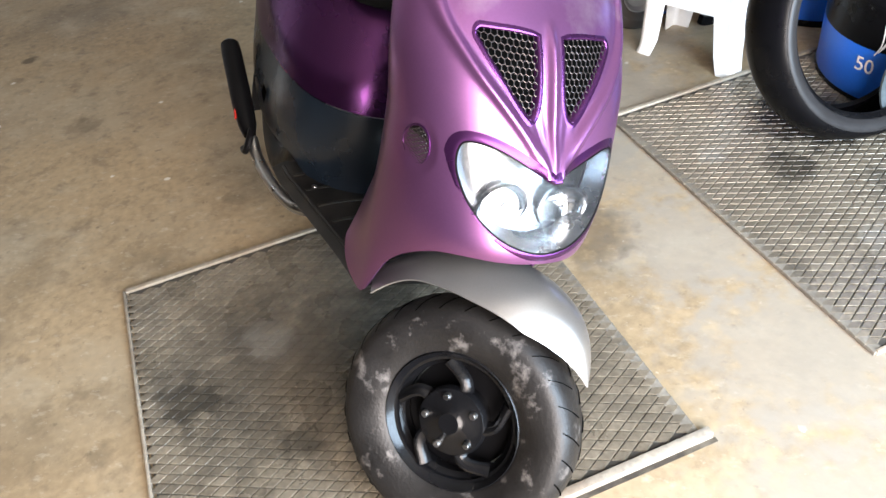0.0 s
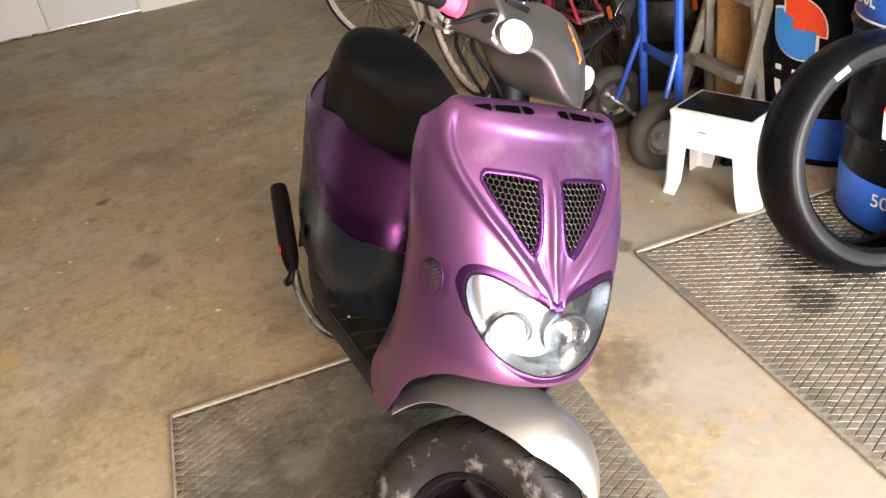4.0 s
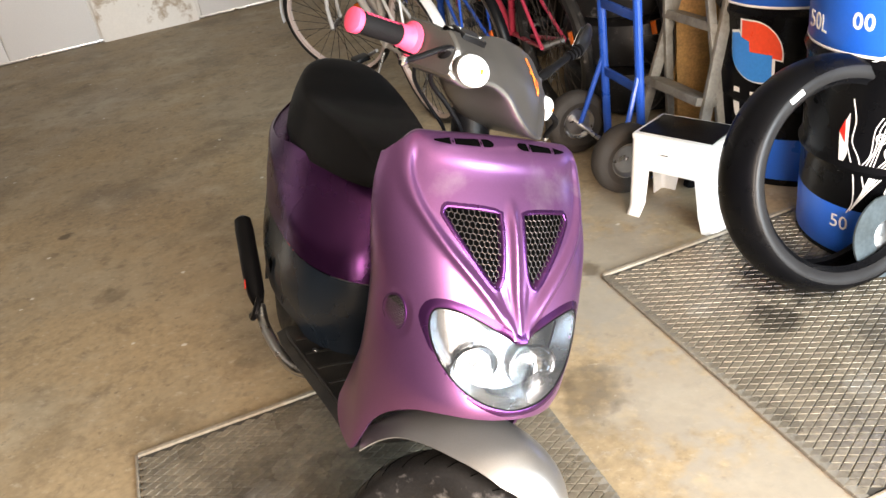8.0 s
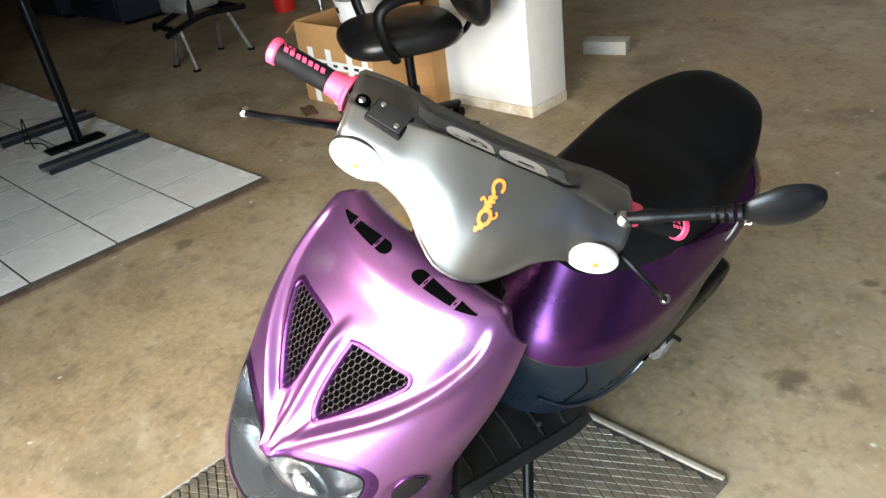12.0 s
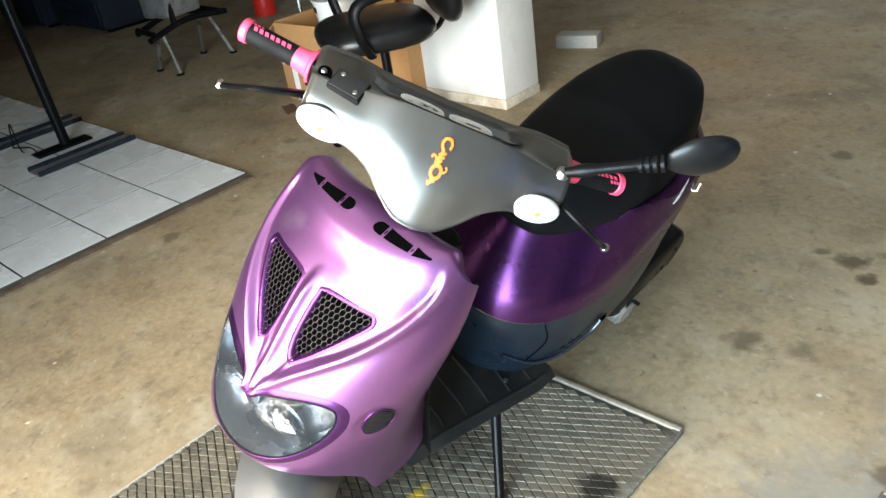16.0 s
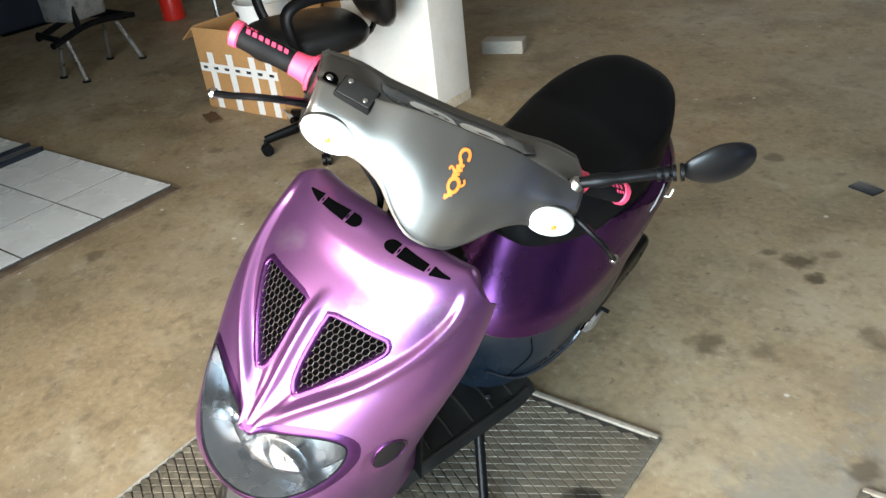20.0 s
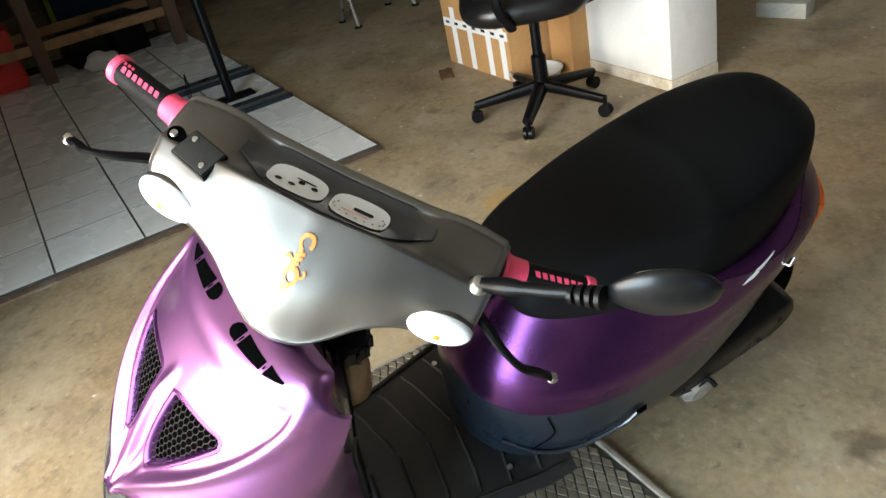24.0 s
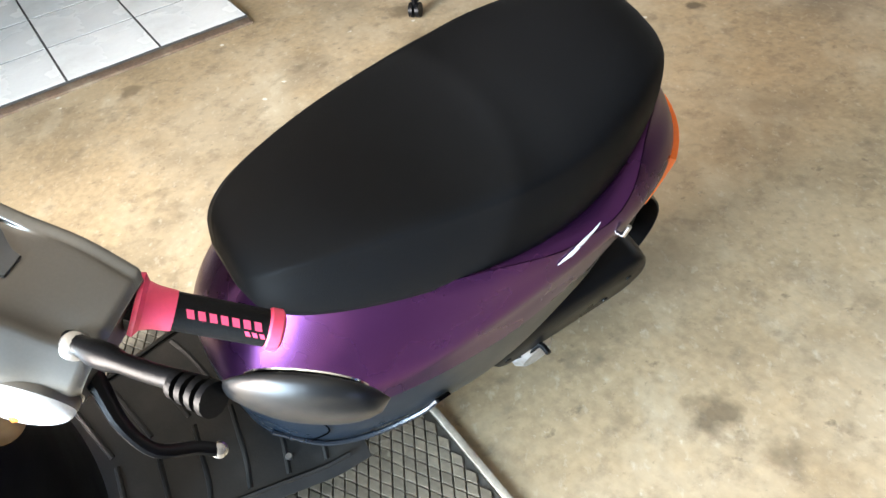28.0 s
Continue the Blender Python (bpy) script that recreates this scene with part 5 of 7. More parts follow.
for side in (1, -1):
    for pts in ([(-0.370, 0.664), (-0.392, 0.668), (-0.406, 0.676), (-0.398, 0.680), (-0.378, 0.671)], [(-0.396, 0.681), (-0.410, 0.678), (-0.436, 0.692), (-0.441, 0.697), (-0.424, 0.691)]):
        if side > 0:
            bm = bmesh.new()
            bm.faces.new([bm.verts.new(on_hull(a, b, side, 0.0022)) for a, b in pts])
            part("flank_sticker", thicken(bm, 0.0008), WHITE, rear_body, "torn white sticker")
    if side > 0:
        part("helmet_hook", tube([on_hull(-0.484, 0.640, side, -0.002), on_hull(-0.488, 0.645, side, 0.010), on_hull(-0.492, 0.664, side, 0.010)], 0.0035, 8), STEEL, scooter, "small bright hook")
    # black plate painted as the shade in the pillion's foot recess, with its lip
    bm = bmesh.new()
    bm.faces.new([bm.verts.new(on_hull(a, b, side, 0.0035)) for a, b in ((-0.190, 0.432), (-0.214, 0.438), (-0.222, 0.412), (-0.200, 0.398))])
    part("footrest_shade", thicken(bm, 0.001), DARK, side_skirt)
    if side < 0:
        continue
    lip = [on_hull(a, b, side, 0.004) for a, b in ((0.03, 0.395), (-0.03, 0.362), (-0.10, 0.362), (-0.170, 0.395), (-0.195, 0.425))]
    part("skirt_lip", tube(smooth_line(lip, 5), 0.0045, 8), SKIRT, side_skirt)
    # panel seam
    sm = [on_hull(a, b, side, 0.0008) for a, b in ((-0.02, 0.498), (-0.035, 0.44), (-0.015, 0.37))]
    part("panel_seam", tube(smooth_line(sm, 4), 0.0012, 6), DARK, side_skirt)

# rear wheel, engine, belt cover, kick lever
REAR = Vector((-0.600, 0.0, 0.212))
wheel("rear_wheel", REAR, Matrix(), "black five-spoke rear wheel")


def belt_cover(i, j):
    a = 2 * math.pi * i / 32
    t = j / 3
    # a slot-shaped plan, standing proud on its left
    cx = -0.47 + 0.105 * (1 if math.cos(a) > 0 else -1)
    r = (0.060 if math.cos(a) > 0 else 0.066) * (1, 1, 0.96, 0.84)[j]
    y = (0.085, 0.150, 0.168, 0.176)[j]
    return (cx + r * math.cos(a), y, 0.285 - 0.15 * (cx + 0.47) + r * math.sin(a))


cover = part("belt_cover", grid(belt_cover, 32, 4, closed_u=True, cap=True), BLACK, scooter, "black drive belt cover", angle=60, m=Matrix.Translation((-0.025, 0, 0.062)))
for a, b in ((-0.60, 0.30), (-0.56, 0.255), (-0.35, 0.24)):
    part("cover_bolt", lathe([(0, 0.004), (0.006, 0.004), (0.007, 0)], 10, "y"), BLACK, cover, m=Matrix.Translation((a - 0.02, 0.174, b + 0.065)))
part("starter_cover", lathe([(0, 0.055), (0.030, 0.055), (0.042, 0.045), (0.044, 0.0), (0, 0)], 28, "y"), ALU, scooter, "bright oily round cover", m=Matrix.Translation((-0.440, 0.128, 0.250)))
part("engine_case", box(0.20, 0.12, 0.13, (-0.33, 0.075, 0.285), 0.03, 3), ALU, scooter, "oily cast engine case")
part("kick_lever", tube(smooth_line([(-0.375, 0.120, 0.265), (-0.385, 0.158, 0.262), (-0.420, 0.174, 0.275), (-0.440, 0.178, 0.292), (-0.442, 0.200, 0.296)], 5), 0.0055, 8), BLACK, scooter, "black kick start lever")
part("rear_mudguard", thicken(grid(lambda i, j: (REAR.x + 0.235 * math.cos(radians(60 + 150 * j / 24)), (i / 8 * 2 - 1) * 0.07, REAR.z + 0.235 * math.sin(radians(60 + 150 * j / 24)) - 0.01 * abs(i / 8 * 2 - 1) ** 2), 9, 25), 0.003), BLACK, scooter, "black rear mudguard")
shock = [(-0.56 + 0.006 * math.cos(0) + 0.018 * math.cos(k * 0.9), -0.075 + 0.018 * math.sin(k * 0.9), 0.27 + 0.0027 * k) for k in range(90)]
part("shock_spring", tube(shock, 0.0035, 6), RED, scooter, "red rear spring")
# silencer and pipe on its right
sil = [(-0.235, -0.212, 0.300), (-0.26, -0.214, 0.313), (-0.31, -0.218, 0.338), (-0.44, -0.226, 0.405), (-0.468, -0.228, 0.420), (-0.476, -0.228, 0.424)]
silencer = part("silencer", tube(sil, [0.014, 0.021, 0.024, 0.024, 0.022, 0.014], 20), BLACK, scooter, "slim black silencer")
part("silencer_badge", box(0.022, 0.002, 0.012, (0, 0, 0), rot=None), RED, silencer, "small red badge", m=Matrix.Translation((-0.285, -0.2392, 0.326)) @ Matrix.Rotation(radians(27), 4, "Y"))
part("exhaust_pipe", tube(smooth_line([(-0.225, -0.208, 0.297), (-0.17, -0.200, 0.268), (-0.06, -0.185, 0.262), (0.03, -0.160, 0.272), (0.06, -0.10, 0.285), (0.02, -0.04, 0.29)], 6), 0.013, 14), STEEL, scooter, "bright exhaust pipe")
part("hanger", tube(smooth_line([(-0.22, -0.214, 0.322), (-0.20, -0.222, 0.30), (-0.205, -0.225, 0.275), (-0.23, -0.224, 0.268)], 4), 0.008, 8), BLACK, scooter)
# side stand, down on the hatch
part("side_stand", tube([(0.060, 0.135, 0.300), (0.105, 0.205, 0.205), (0.147, 0.270, 0.122)], [0.012, 0.011, 0.011], 12), BLACK, scooter, "black side stand, folded down")
part("stand_foot", lathe([(0, 0.0), (0.018, 0.0), (0.018, 0.012), (0.012, 0.016), (0, 0.016)], 16, "z"), BLACK, scooter, m=S.inverted() @ Matrix.Translation((S @ Vector((0.147, 0.272, 0.115))).to_3d() * 1.0) @ Matrix.Translation((0, 0, -0.004)))
part("centre_frame", box(0.24, 0.10, 0.06, (0.06, 0, 0.250), 0.02), BLACK, scooter, "black frame under the footboard")
# reservoir, cap and wiring behind the shield
part("reservoir", lathe([(0, 0.002), (0.018, 0.002), (0.019, -0.014), (0.026, -0.028), (0.028, -0.045), (0.026, -0.10), (0.018, -0.115), (0, -0.115)], 24, "z"), material("tan_translucent_plastic", (0.22, 0.135, 0.058), 0.35, 0.0, 0.2, 14, 90, 0.05), scooter, "tan plastic oil reservoir", m=Matrix.Translation((0.283, 0.062, 0.832)))
cap = part("tank_cap", lathe([(0, 0.030), (0.026, 0.030), (0.031, 0.025), (0.031, 0.002), (0.020, -0.004), (0, -0.004)], 20, "z"), BLACK, scooter, "black filler cap behind the shield", m=Matrix.Translation((0.283, 0.062, 0.836)))
for k in range(12):
    a = k * math.pi / 6
    part("cap_grip", box(0.005, 0.006, 0.022, (0.031 * math.cos(a), 0.031 * math.sin(a), 0.013), 0.001), BLACK, cap, m=Matrix.Translation((0.283, 0.062, 0.836)))

# ---- things round the scooter ----
def stool():
    """A white one-step stool with a dark tread."""
    ob = thing("step_stool", Matrix.Translation((0.690, 2.510, 0)) @ Matrix.Rotation(radians(-40.4), 4, "Z"), "white plastic step stool with a black tread", "stool")
    h = 0.30
    part("top", box(0.300, 0.188, 0.024, (0, 0, h - 0.012), 0.011, 3), WHITE, ob)
    part("tread", box(0.262, 0.150, 0.006, (0, 0, h + 0.002), 0.0025), BLACK, ob, "black non-slip tread")

    def skin(i, j):
        # one moulded shell: four sides with an arch cut out of each, flared feet
        k, f = divmod(i, 28)
        corner = [(-1, -1), (1, -1), (1, 1), (-1, 1)]
        a, b = corner[k % 4], corner[(k + 1) % 4]
        f = f / 28
        f = f + 0.12 * math.sin(2 * math.pi * f) / (2 * math.pi) * -1
        long = 0.30 if k % 2 == 0 else 0.188
        edge = min(f, 1 - f) * long
        low = 0.178 * smooth(0.056, 0.070, edge) ** 0.5 if k % 2 == 0 else 0.178 * smooth(0.048, 0.060, edge) ** 0.5
        top = h - 0.010
        t = j / 14
        z = top + (low - top) * t
        x, y = a[0] + (b[0] - a[0]) * f, a[1] + (b[1] - a[1]) * f
        n = (abs(x) ** 9 + abs(y) ** 9) ** (1 / 9)
        out = 0.019 * (1 - z / h) + 0.007 * smooth(0.03, 0.0, z) + 0.004 * smooth(0.012, 0.0, edge - 0.012)
        return (x / n * (0.149 + out), y / n * (0.093 + out), z)

    part("shell", thicken(grid(skin, 112, 15, closed_u=True), 0.005, (0, 0, 0.25)), WHITE, ob, "white moulded sides with arched openings")
    part("label", box(0.036, 0.001, 0.012, (-0.02, -0.1030, 0.245), rot=None), DIAL, ob, "small grey label")
    part("label_bars", box(0.028, 0.001, 0.003, (-0.02, -0.1040, 0.245)), BLACK, ob)
    return ob


stool()


def loose_tyre():
    """A new motorcycle tyre leaning on the drum."""
    m = Matrix.Translation((0.985, 2.055, 0.318)) @ Matrix.Rotation(radians(22), 4, "Z") @ Matrix.Rotation(radians(-17), 4, "X")
    ob = thing("tyre", m, "new black motorcycle tyre leaning against an oil drum", "tyre")
    R, half = 0.322, 0.082
    prof = [(0.246, -half * 0.70), (0.252, -half * 0.84), (0.272, -half * 0.98), (0.289, -half * 0.95), (0.304, -half * 0.72), (0.316, -half * 0.38), (R, 0), (0.316, half * 0.38), (0.304, half * 0.72), (0.289, half * 0.95), (0.272, half * 0.98),
            (0.252, half * 0.84), (0.246, half * 0.70), (0.240, half * 0.66), (0.249, half * 0.55), (0.272, half * 0.86), (0.287, half * 0.82), (0.298, half * 0.4), (0.303, 0), (0.298, -half * 0.4), (0.287, -half * 0.82), (0.272, -half * 0.86), (0.249, -half * 0.55), (0.240, -half * 0.66), (0.246, -half * 0.70)]
    part("carcass", lathe(prof, 96, "y"), GLOSSRUBBER, ob, angle=50)
    # the light on the sidewall is put in as a ring of paler rubber
    part("sidewall", lathe([(0.2535, -half * 0.87), (0.258, -half * 0.93), (0.272, -half * 1.012), (0.283, -half * 1.0), (0.2855, -half * 0.975)], 96, "y"),
         material("lit_sidewall_rubber", (0.017, 0.0165, 0.017), 0.42, 0.0, 0.2, 12, 200, 0.1, spec=0.25), ob, "tyre sidewall, painted paler as if lit")
    ring = lathe([(0.262, -half * 0.935), (0.264, -half * 0.960), (0.266, -half * 0.94)], 96, "y")
    part("bead_line", ring, GLOSSRUBBER, ob)
    a = radians(118)
    part("paper_label", box(0.044, 0.001, 0.014, (0, 0, 0), rot=None), TAPE, ob, "white paper label", m=Matrix.Translation((0.275 * math.cos(a), -half * 1.035, 0.275 * math.sin(a))) @ Matrix.Rotation(radians(-25), 4, "Y"))
    return ob


loose_tyre()

disc_ob = thing("brake_disc", Matrix.Translation((1.13, 2.015, 0.135)) @ Matrix.Rotation(radians(28), 4, "Z") @ Matrix.Rotation(radians(-14), 4, "X"), "grey steel brake disc leaning against an oil drum", "brake disc")
part("disc", lathe([(0.030, -0.003), (0.115, -0.003), (0.115, 0.003), (0.030, 0.003), (0.030, -0.003)], 48, "y"), material("blued_steel", (0.16, 0.20, 0.22), 0.4, 0.8, 0.2, 12, 90), disc_ob)
part("carrier", lathe([(0.0, -0.008), (0.040, -0.008), (0.046, -0.004), (0.046, 0.0), (0, 0.0)], 24, "y"), STEEL, disc_ob)


def on_drum(ang, z, out):
    r = 0.2865 + out
    return Vector((r * math.cos(ang), r * math.sin(ang), z))


def drum(x, y, face, label, marks):
    """A 200-litre steel drum with two hoops, rims and painted bands."""
    ob = thing("oil_drum", Matrix.Translation((x, y, 0)) @ Matrix.Rotation(face, 4, "Z"), label, "oil drum", "oil drums")
    prof = [(0.0, 0.012), (0.272, 0.012), (0.276, 0.0), (0.288, 0.0), (0.290, 0.012), (0.286, 0.022)]
    for z in (0.30, 0.59):
        prof += [(0.286, z - 0.02), (0.293, z - 0.008), (0.296, z), (0.293, z + 0.008), (0.286, z + 0.02)]
    prof += [(0.286, 0.862), (0.290, 0.872), (0.288, 0.884), (0.276, 0.884), (0.272, 0.868), (0.0, 0.868)]
    part("shell", lathe(prof, 64, "z"), DRUMBLACK, ob)
    for z0, z1 in ((0.022, 0.172), (0.618, 0.860)):
        part("blue_band", lathe([(0.2863, z0), (0.2868, z0 + 0.001), (0.2868, z1 - 0.001), (0.2863, z1)], 64, "z"), BLUELABEL, ob, "bright blue painted band")
    part("hoop_wire", lathe([(0.2875, 0.612), (0.2895, 0.616), (0.2875, 0.620)], 64, "z"), TAPE, ob)
    part("bung", lathe([(0, 0.02), (0.03, 0.02), (0.032, 0)], 16, "z"), STEEL, ob, m=Matrix.Translation((0.15, 0, 0.866)))

    def decal(name, outline, mtl, out=0.0016, lab=""):
        """A flat painted shape wrapped on the shell; outline in (angle, height)."""
        bm = bmesh.new()
        fine = []
        for p, q in zip(outline, outline[1:] + outline[:1]):
            n = max(1, int(abs(q[0] - p[0]) / 0.03), int(abs(q[1] - p[1]) / 0.02))
            fine += [(p[0] + (q[0] - p[0]) * k / n, p[1] + (q[1] - p[1]) * k / n) for k in range(n)]
        outline = fine
        cx, cy = sum(p[0] for p in outline) / len(outline), sum(p[1] for p in outline) / len(outline)
        rings = [[bm.verts.new(on_drum(cx + (p[0] - cx) * k / 12, cy + (p[1] - cy) * k / 12, out)) for p in outline] for k in range(1, 13)]
        bm.faces.new(rings[0])
        for a, b in zip(rings, rings[1:]):
            for k in range(len(a)):
                n = (k + 1) % len(a)
                bm.faces.new((a[k], a[n], b[n], b[k]))
        part(name, bm, mtl, ob, lab)

    def line(pts, width=0.0022, mtl=TAPE, out=0.0012):
        fine = smooth_line([Vector((a * 0.2865, z, 0)) for a, z in pts], 5)
        bm = bmesh.new()
        prev = None
        for k, p in enumerate(fine):
            d = (fine[min(k + 1, len(fine) - 1)] - fine[max(k - 1, 0)]).normalized()
            n = Vector((-d.y, d.x, 0)) * width
            row = [bm.verts.new(on_drum((p + n * s).x / 0.2865, (p + n * s).y, out)) for s in (-1, 1)]
            if prev:
                bm.faces.new((prev[0], prev[1], row[1], row[0]))
            prev = row
        part("line_drawing", bm, mtl, ob)

    marks(decal, line)
    return ob


def arc(cx, cy, rx, ry, a0, a1, n=14):
    return [(cx + rx * math.cos(a0 + (a1 - a0) * k / n), cy + ry * math.sin(a0 + (a1 - a0) * k / n)) for k in range(n + 1)]


def marks_one(decal, line):
    # two-tone emblem: an orange-red quarter over a blue one, in a white edge
    def at(pts):
        return [(a * 0.76, 0.47 + (z - 0.47) * 0.74) for a, z in pts]

    red_half = at(arc(0.02, 0.462, 0.44, 0.140, -0.15, math.pi / 2) + [(-0.20, 0.602), (-0.20, 0.525), (-0.06, 0.512), (-0.06, 0.466), (0.20, 0.456)])
    blue_half = at([(0.32, 0.337), (0.32, 0.462), (-0.06, 0.466), (-0.06, 0.512), (-0.20, 0.525), (-0.25, 0.545), (-0.40, 0.536)] + arc(0.10, 0.45, 0.50, 0.118, math.pi, 1.5 * math.pi, 10))
    for half in (red_half, blue_half):
        ca, cz = sum(p[0] for p in half) / len(half), sum(p[1] for p in half) / len(half)
        decal("emblem_edge", [(ca + (p[0] - ca) * 1.09, cz + (p[1] - cz) * 1.09) for p in half], TAPE, 0.0012, "white edge of an emblem")
    decal("emblem", red_half, material("emblem_red", (0.80, 0.075, 0.03), 0.35), 0.0026, "orange-red half of an emblem")
    decal("emblem", blue_half, material("emblem_blue", (0.03, 0.22, 0.62), 0.35), 0.0032, "blue half of an emblem")
    line([(-0.22, 0.335), (-0.22, 0.27), (-0.17, 0.235), (-0.01, 0.235), (0.03, 0.26), (0.03, 0.33)], 0.014)
    line([(-0.24, 0.17), (-0.06, 0.17)], 0.014)
    line(arc(-0.28, 0.80, 0.19, 0.085, -0.6, 1.45 * math.pi), 0.021)
    line(arc(0.20, 0.745, 0.18, 0.055, 0, 2 * math.pi), 0.0022)
    line(arc(0.20, 0.745, 0.11, 0.035, 0, 2 * math.pi), 0.0018)
    line([(0.0, 0.70), (0.1, 0.675), (0.25, 0.68), (0.40, 0.71), (0.5, 0.78)], 0.0018)
    line([(-0.05, 0.84), (0.1, 0.80), (0.2, 0.83), (0.38, 0.82)], 0.0018)
    line([(0.52, 0.775), (0.66, 0.775)], 0.016)
    line([(0.69, 0.765), (0.69, 0.815)], 0.007)
    line([(0.74, 0.765), (0.74, 0.81)], 0.009)
    line([(0.56, 0.69), (0.80, 0.69)], 0.004)


def marks_two(decal, line):
    line(arc(0.18, 0.80, 0.24, 0.085, 0.2, 2 * math.pi), 0.022)
    for k in range(2):
        line(arc(-0.52 + 0.11 * k, 0.705, 0.035, 0.018, 0, 2 * math.pi), 0.004)
    line([(-0.62, 0.615), (-0.4, 0.60), (-0.2, 0.625), (0.0, 0.60)], 0.003)
    # linework of engine parts
    line(arc(-0.02, 0.24, 0.05, 0.018, 0, 2 * math.pi), 0.0018)
    line(arc(-0.02, 0.24, 0.10, 0.034, 0, 2 * math.pi), 0.0018)
    for k in range(5):
        line([(-0.42 + 0.02 * k, 0.17 + 0.012 * k), (-0.22, 0.26 + 0.012 * k), (0.03, 0.36 + 0.010 * k)], 0.0017)
    line([(-0.50, 0.36), (-0.42, 0.28), (-0.40, 0.20), (-0.45, 0.16)], 0.0018)
    line([(-0.14, 0.52), (-0.17, 0.46), (-0.12, 0.40), (-0.16, 0.36), (-0.10, 0.33)], 0.0022)
    line([(-0.48, 0.50), (-0.44, 0.44), (-0.46, 0.38), (-0.38, 0.33), (-0.30, 0.24)], 0.0018)
    for k in range(4):
        line([(-0.36 + 0.03 * k, 0.31 - 0.01 * k), (-0.28 + 0.03 * k, 0.35 + 0.012 * k), (-0.26 + 0.04 * k, 0.42), (-0.20 + 0.02 * k, 0.46 - 0.01 * k)], 0.0014)
    for cx, cz in ((-0.20, 0.40), (0.12, 0.30), (0.20, 0.42)):
        line(arc(cx, cz, 0.045, 0.014, 0, 2 * math.pi), 0.0014)
        line(arc(cx, cz, 0.022, 0.007, 0, 2 * math.pi), 0.0012)
    decal("red_flash", [(-0.60, 0.40), (-0.50, 0.46), (-0.50, 0.34), (-0.58, 0.28)], TAPE)
    decal("red_flash", [(-0.60, 0.40), (-0.54, 0.44), (-0.53, 0.37)], RED, 0.0024)


drum(1.152, 2.878, math.atan2(-2.865, -0.95) - 0.55, "black and blue oil drum with an orange-red emblem", marks_one)
second = drum(1.280, 2.300, math.atan2(-2.300, -1.06), "black and blue oil drum with white line drawings", marks_two)


def text_part(body, size, parent, m, mtl, name):
    cu = bpy.data.curves.new(name, "FONT")
    cu.body, cu.size, cu.extrude, cu.align_x = body, size, 0.0006, "CENTER"
    tmp = bpy.data.objects.new(name, cu)
    scene.collection.objects.link(tmp)
    bpy.context.view_layer.update()
    me = bpy.data.meshes.new_from_object(tmp.evaluated_get(bpy.context.evaluated_depsgraph_get()))
    bpy.data.objects.remove(tmp)
    ob = new(name, me)
    me.materials.clear()
    me.materials.append(mtl)
    ob.parent = parent
    ob.matrix_local = m
    return ob


def drum_text(body, size, ang, z):
    p = on_drum(ang, z, 0.002)
    text_part(body, size, second, Matrix.Translation(p) @ Matrix.Rotation(ang + math.pi / 2, 4, "Z") @ Matrix.Rotation(math.pi / 2, 4, "X"), TAPE, "volume_mark")


drum_text("50", 0.058, -0.52, 0.105)
drum_text("50L", 0.066, -1.02, 0.655)


def ladder():
    """An old aluminium step ladder, narrower towards its top."""
    base = Matrix.Translation((0.651, 2.858, 0)) @ Matrix.Rotation(radians(-65), 4, "Z") @ Matrix.Rotation(radians(-17), 4, "X")
    ob = thing("step_ladder", base, "old aluminium step ladder standing beside an oil drum", "ladder")
    dull = material("dull_aluminium", (0.24, 0.22, 0.185), 0.55, 0.5, 0.2, 12, 90, 0.15, dirt=(0.10, 0.075, 0.05), dirt_amount=0.7, dirt_scale=9)

    def half(z):
        return 0.191 - 0.075 * z

    for side in (-1, 1):
        tilt = Matrix.Rotation(radians(side * -4.3), 4, "Y")
        part("rail", box(0.018, 0.042, 1.62, (0, 0, 0.81), 0.003), dull, ob, m=Matrix.Translation((side * half(0), 0, 0)) @ tilt)
        part("foot", box(0.026, 0.052, 0.03, (0, 0, 0.016), 0.004), BLACK, ob, m=Matrix.Translation((side * half(0), 0, 0)))
        part("rear_rail", box(0.018, 0.030, 1.5, (0, 0, 0.76), 0.003), dull, ob, m=Matrix.Translation((side * half(0) * 0.9, 0.17, 0)) @ tilt @ Matrix.Rotation(radians(20), 4, "X"))
    for k in range(6):
        z = 0.30 + 0.25 * k
        part("step", box(2 * half(z) - 0.012, 0.090, 0.030, (0, 0.0, z), 0.004), dull, ob)
    return ob


ladder()
for bx, by, bw, bh in ((0.91, 3.20, 0.27, 1.25), (0.89, 3.26, 0.30, 0.95)):
    brd = thing("chipboard_sheet", Matrix.Translation((bx, by, 0)) @ Matrix.Rotation(radians(-12), 4, "Z") @ Matrix.Rotation(radians(-1), 4, "X"), "coarse chipboard sheet standing behind the ladder", "board", "chipboard sheets")
    part("sheet", box(bw, 0.015, bh, (0, 0, bh / 2 + 0.001), 0.001), WOOD, brd)


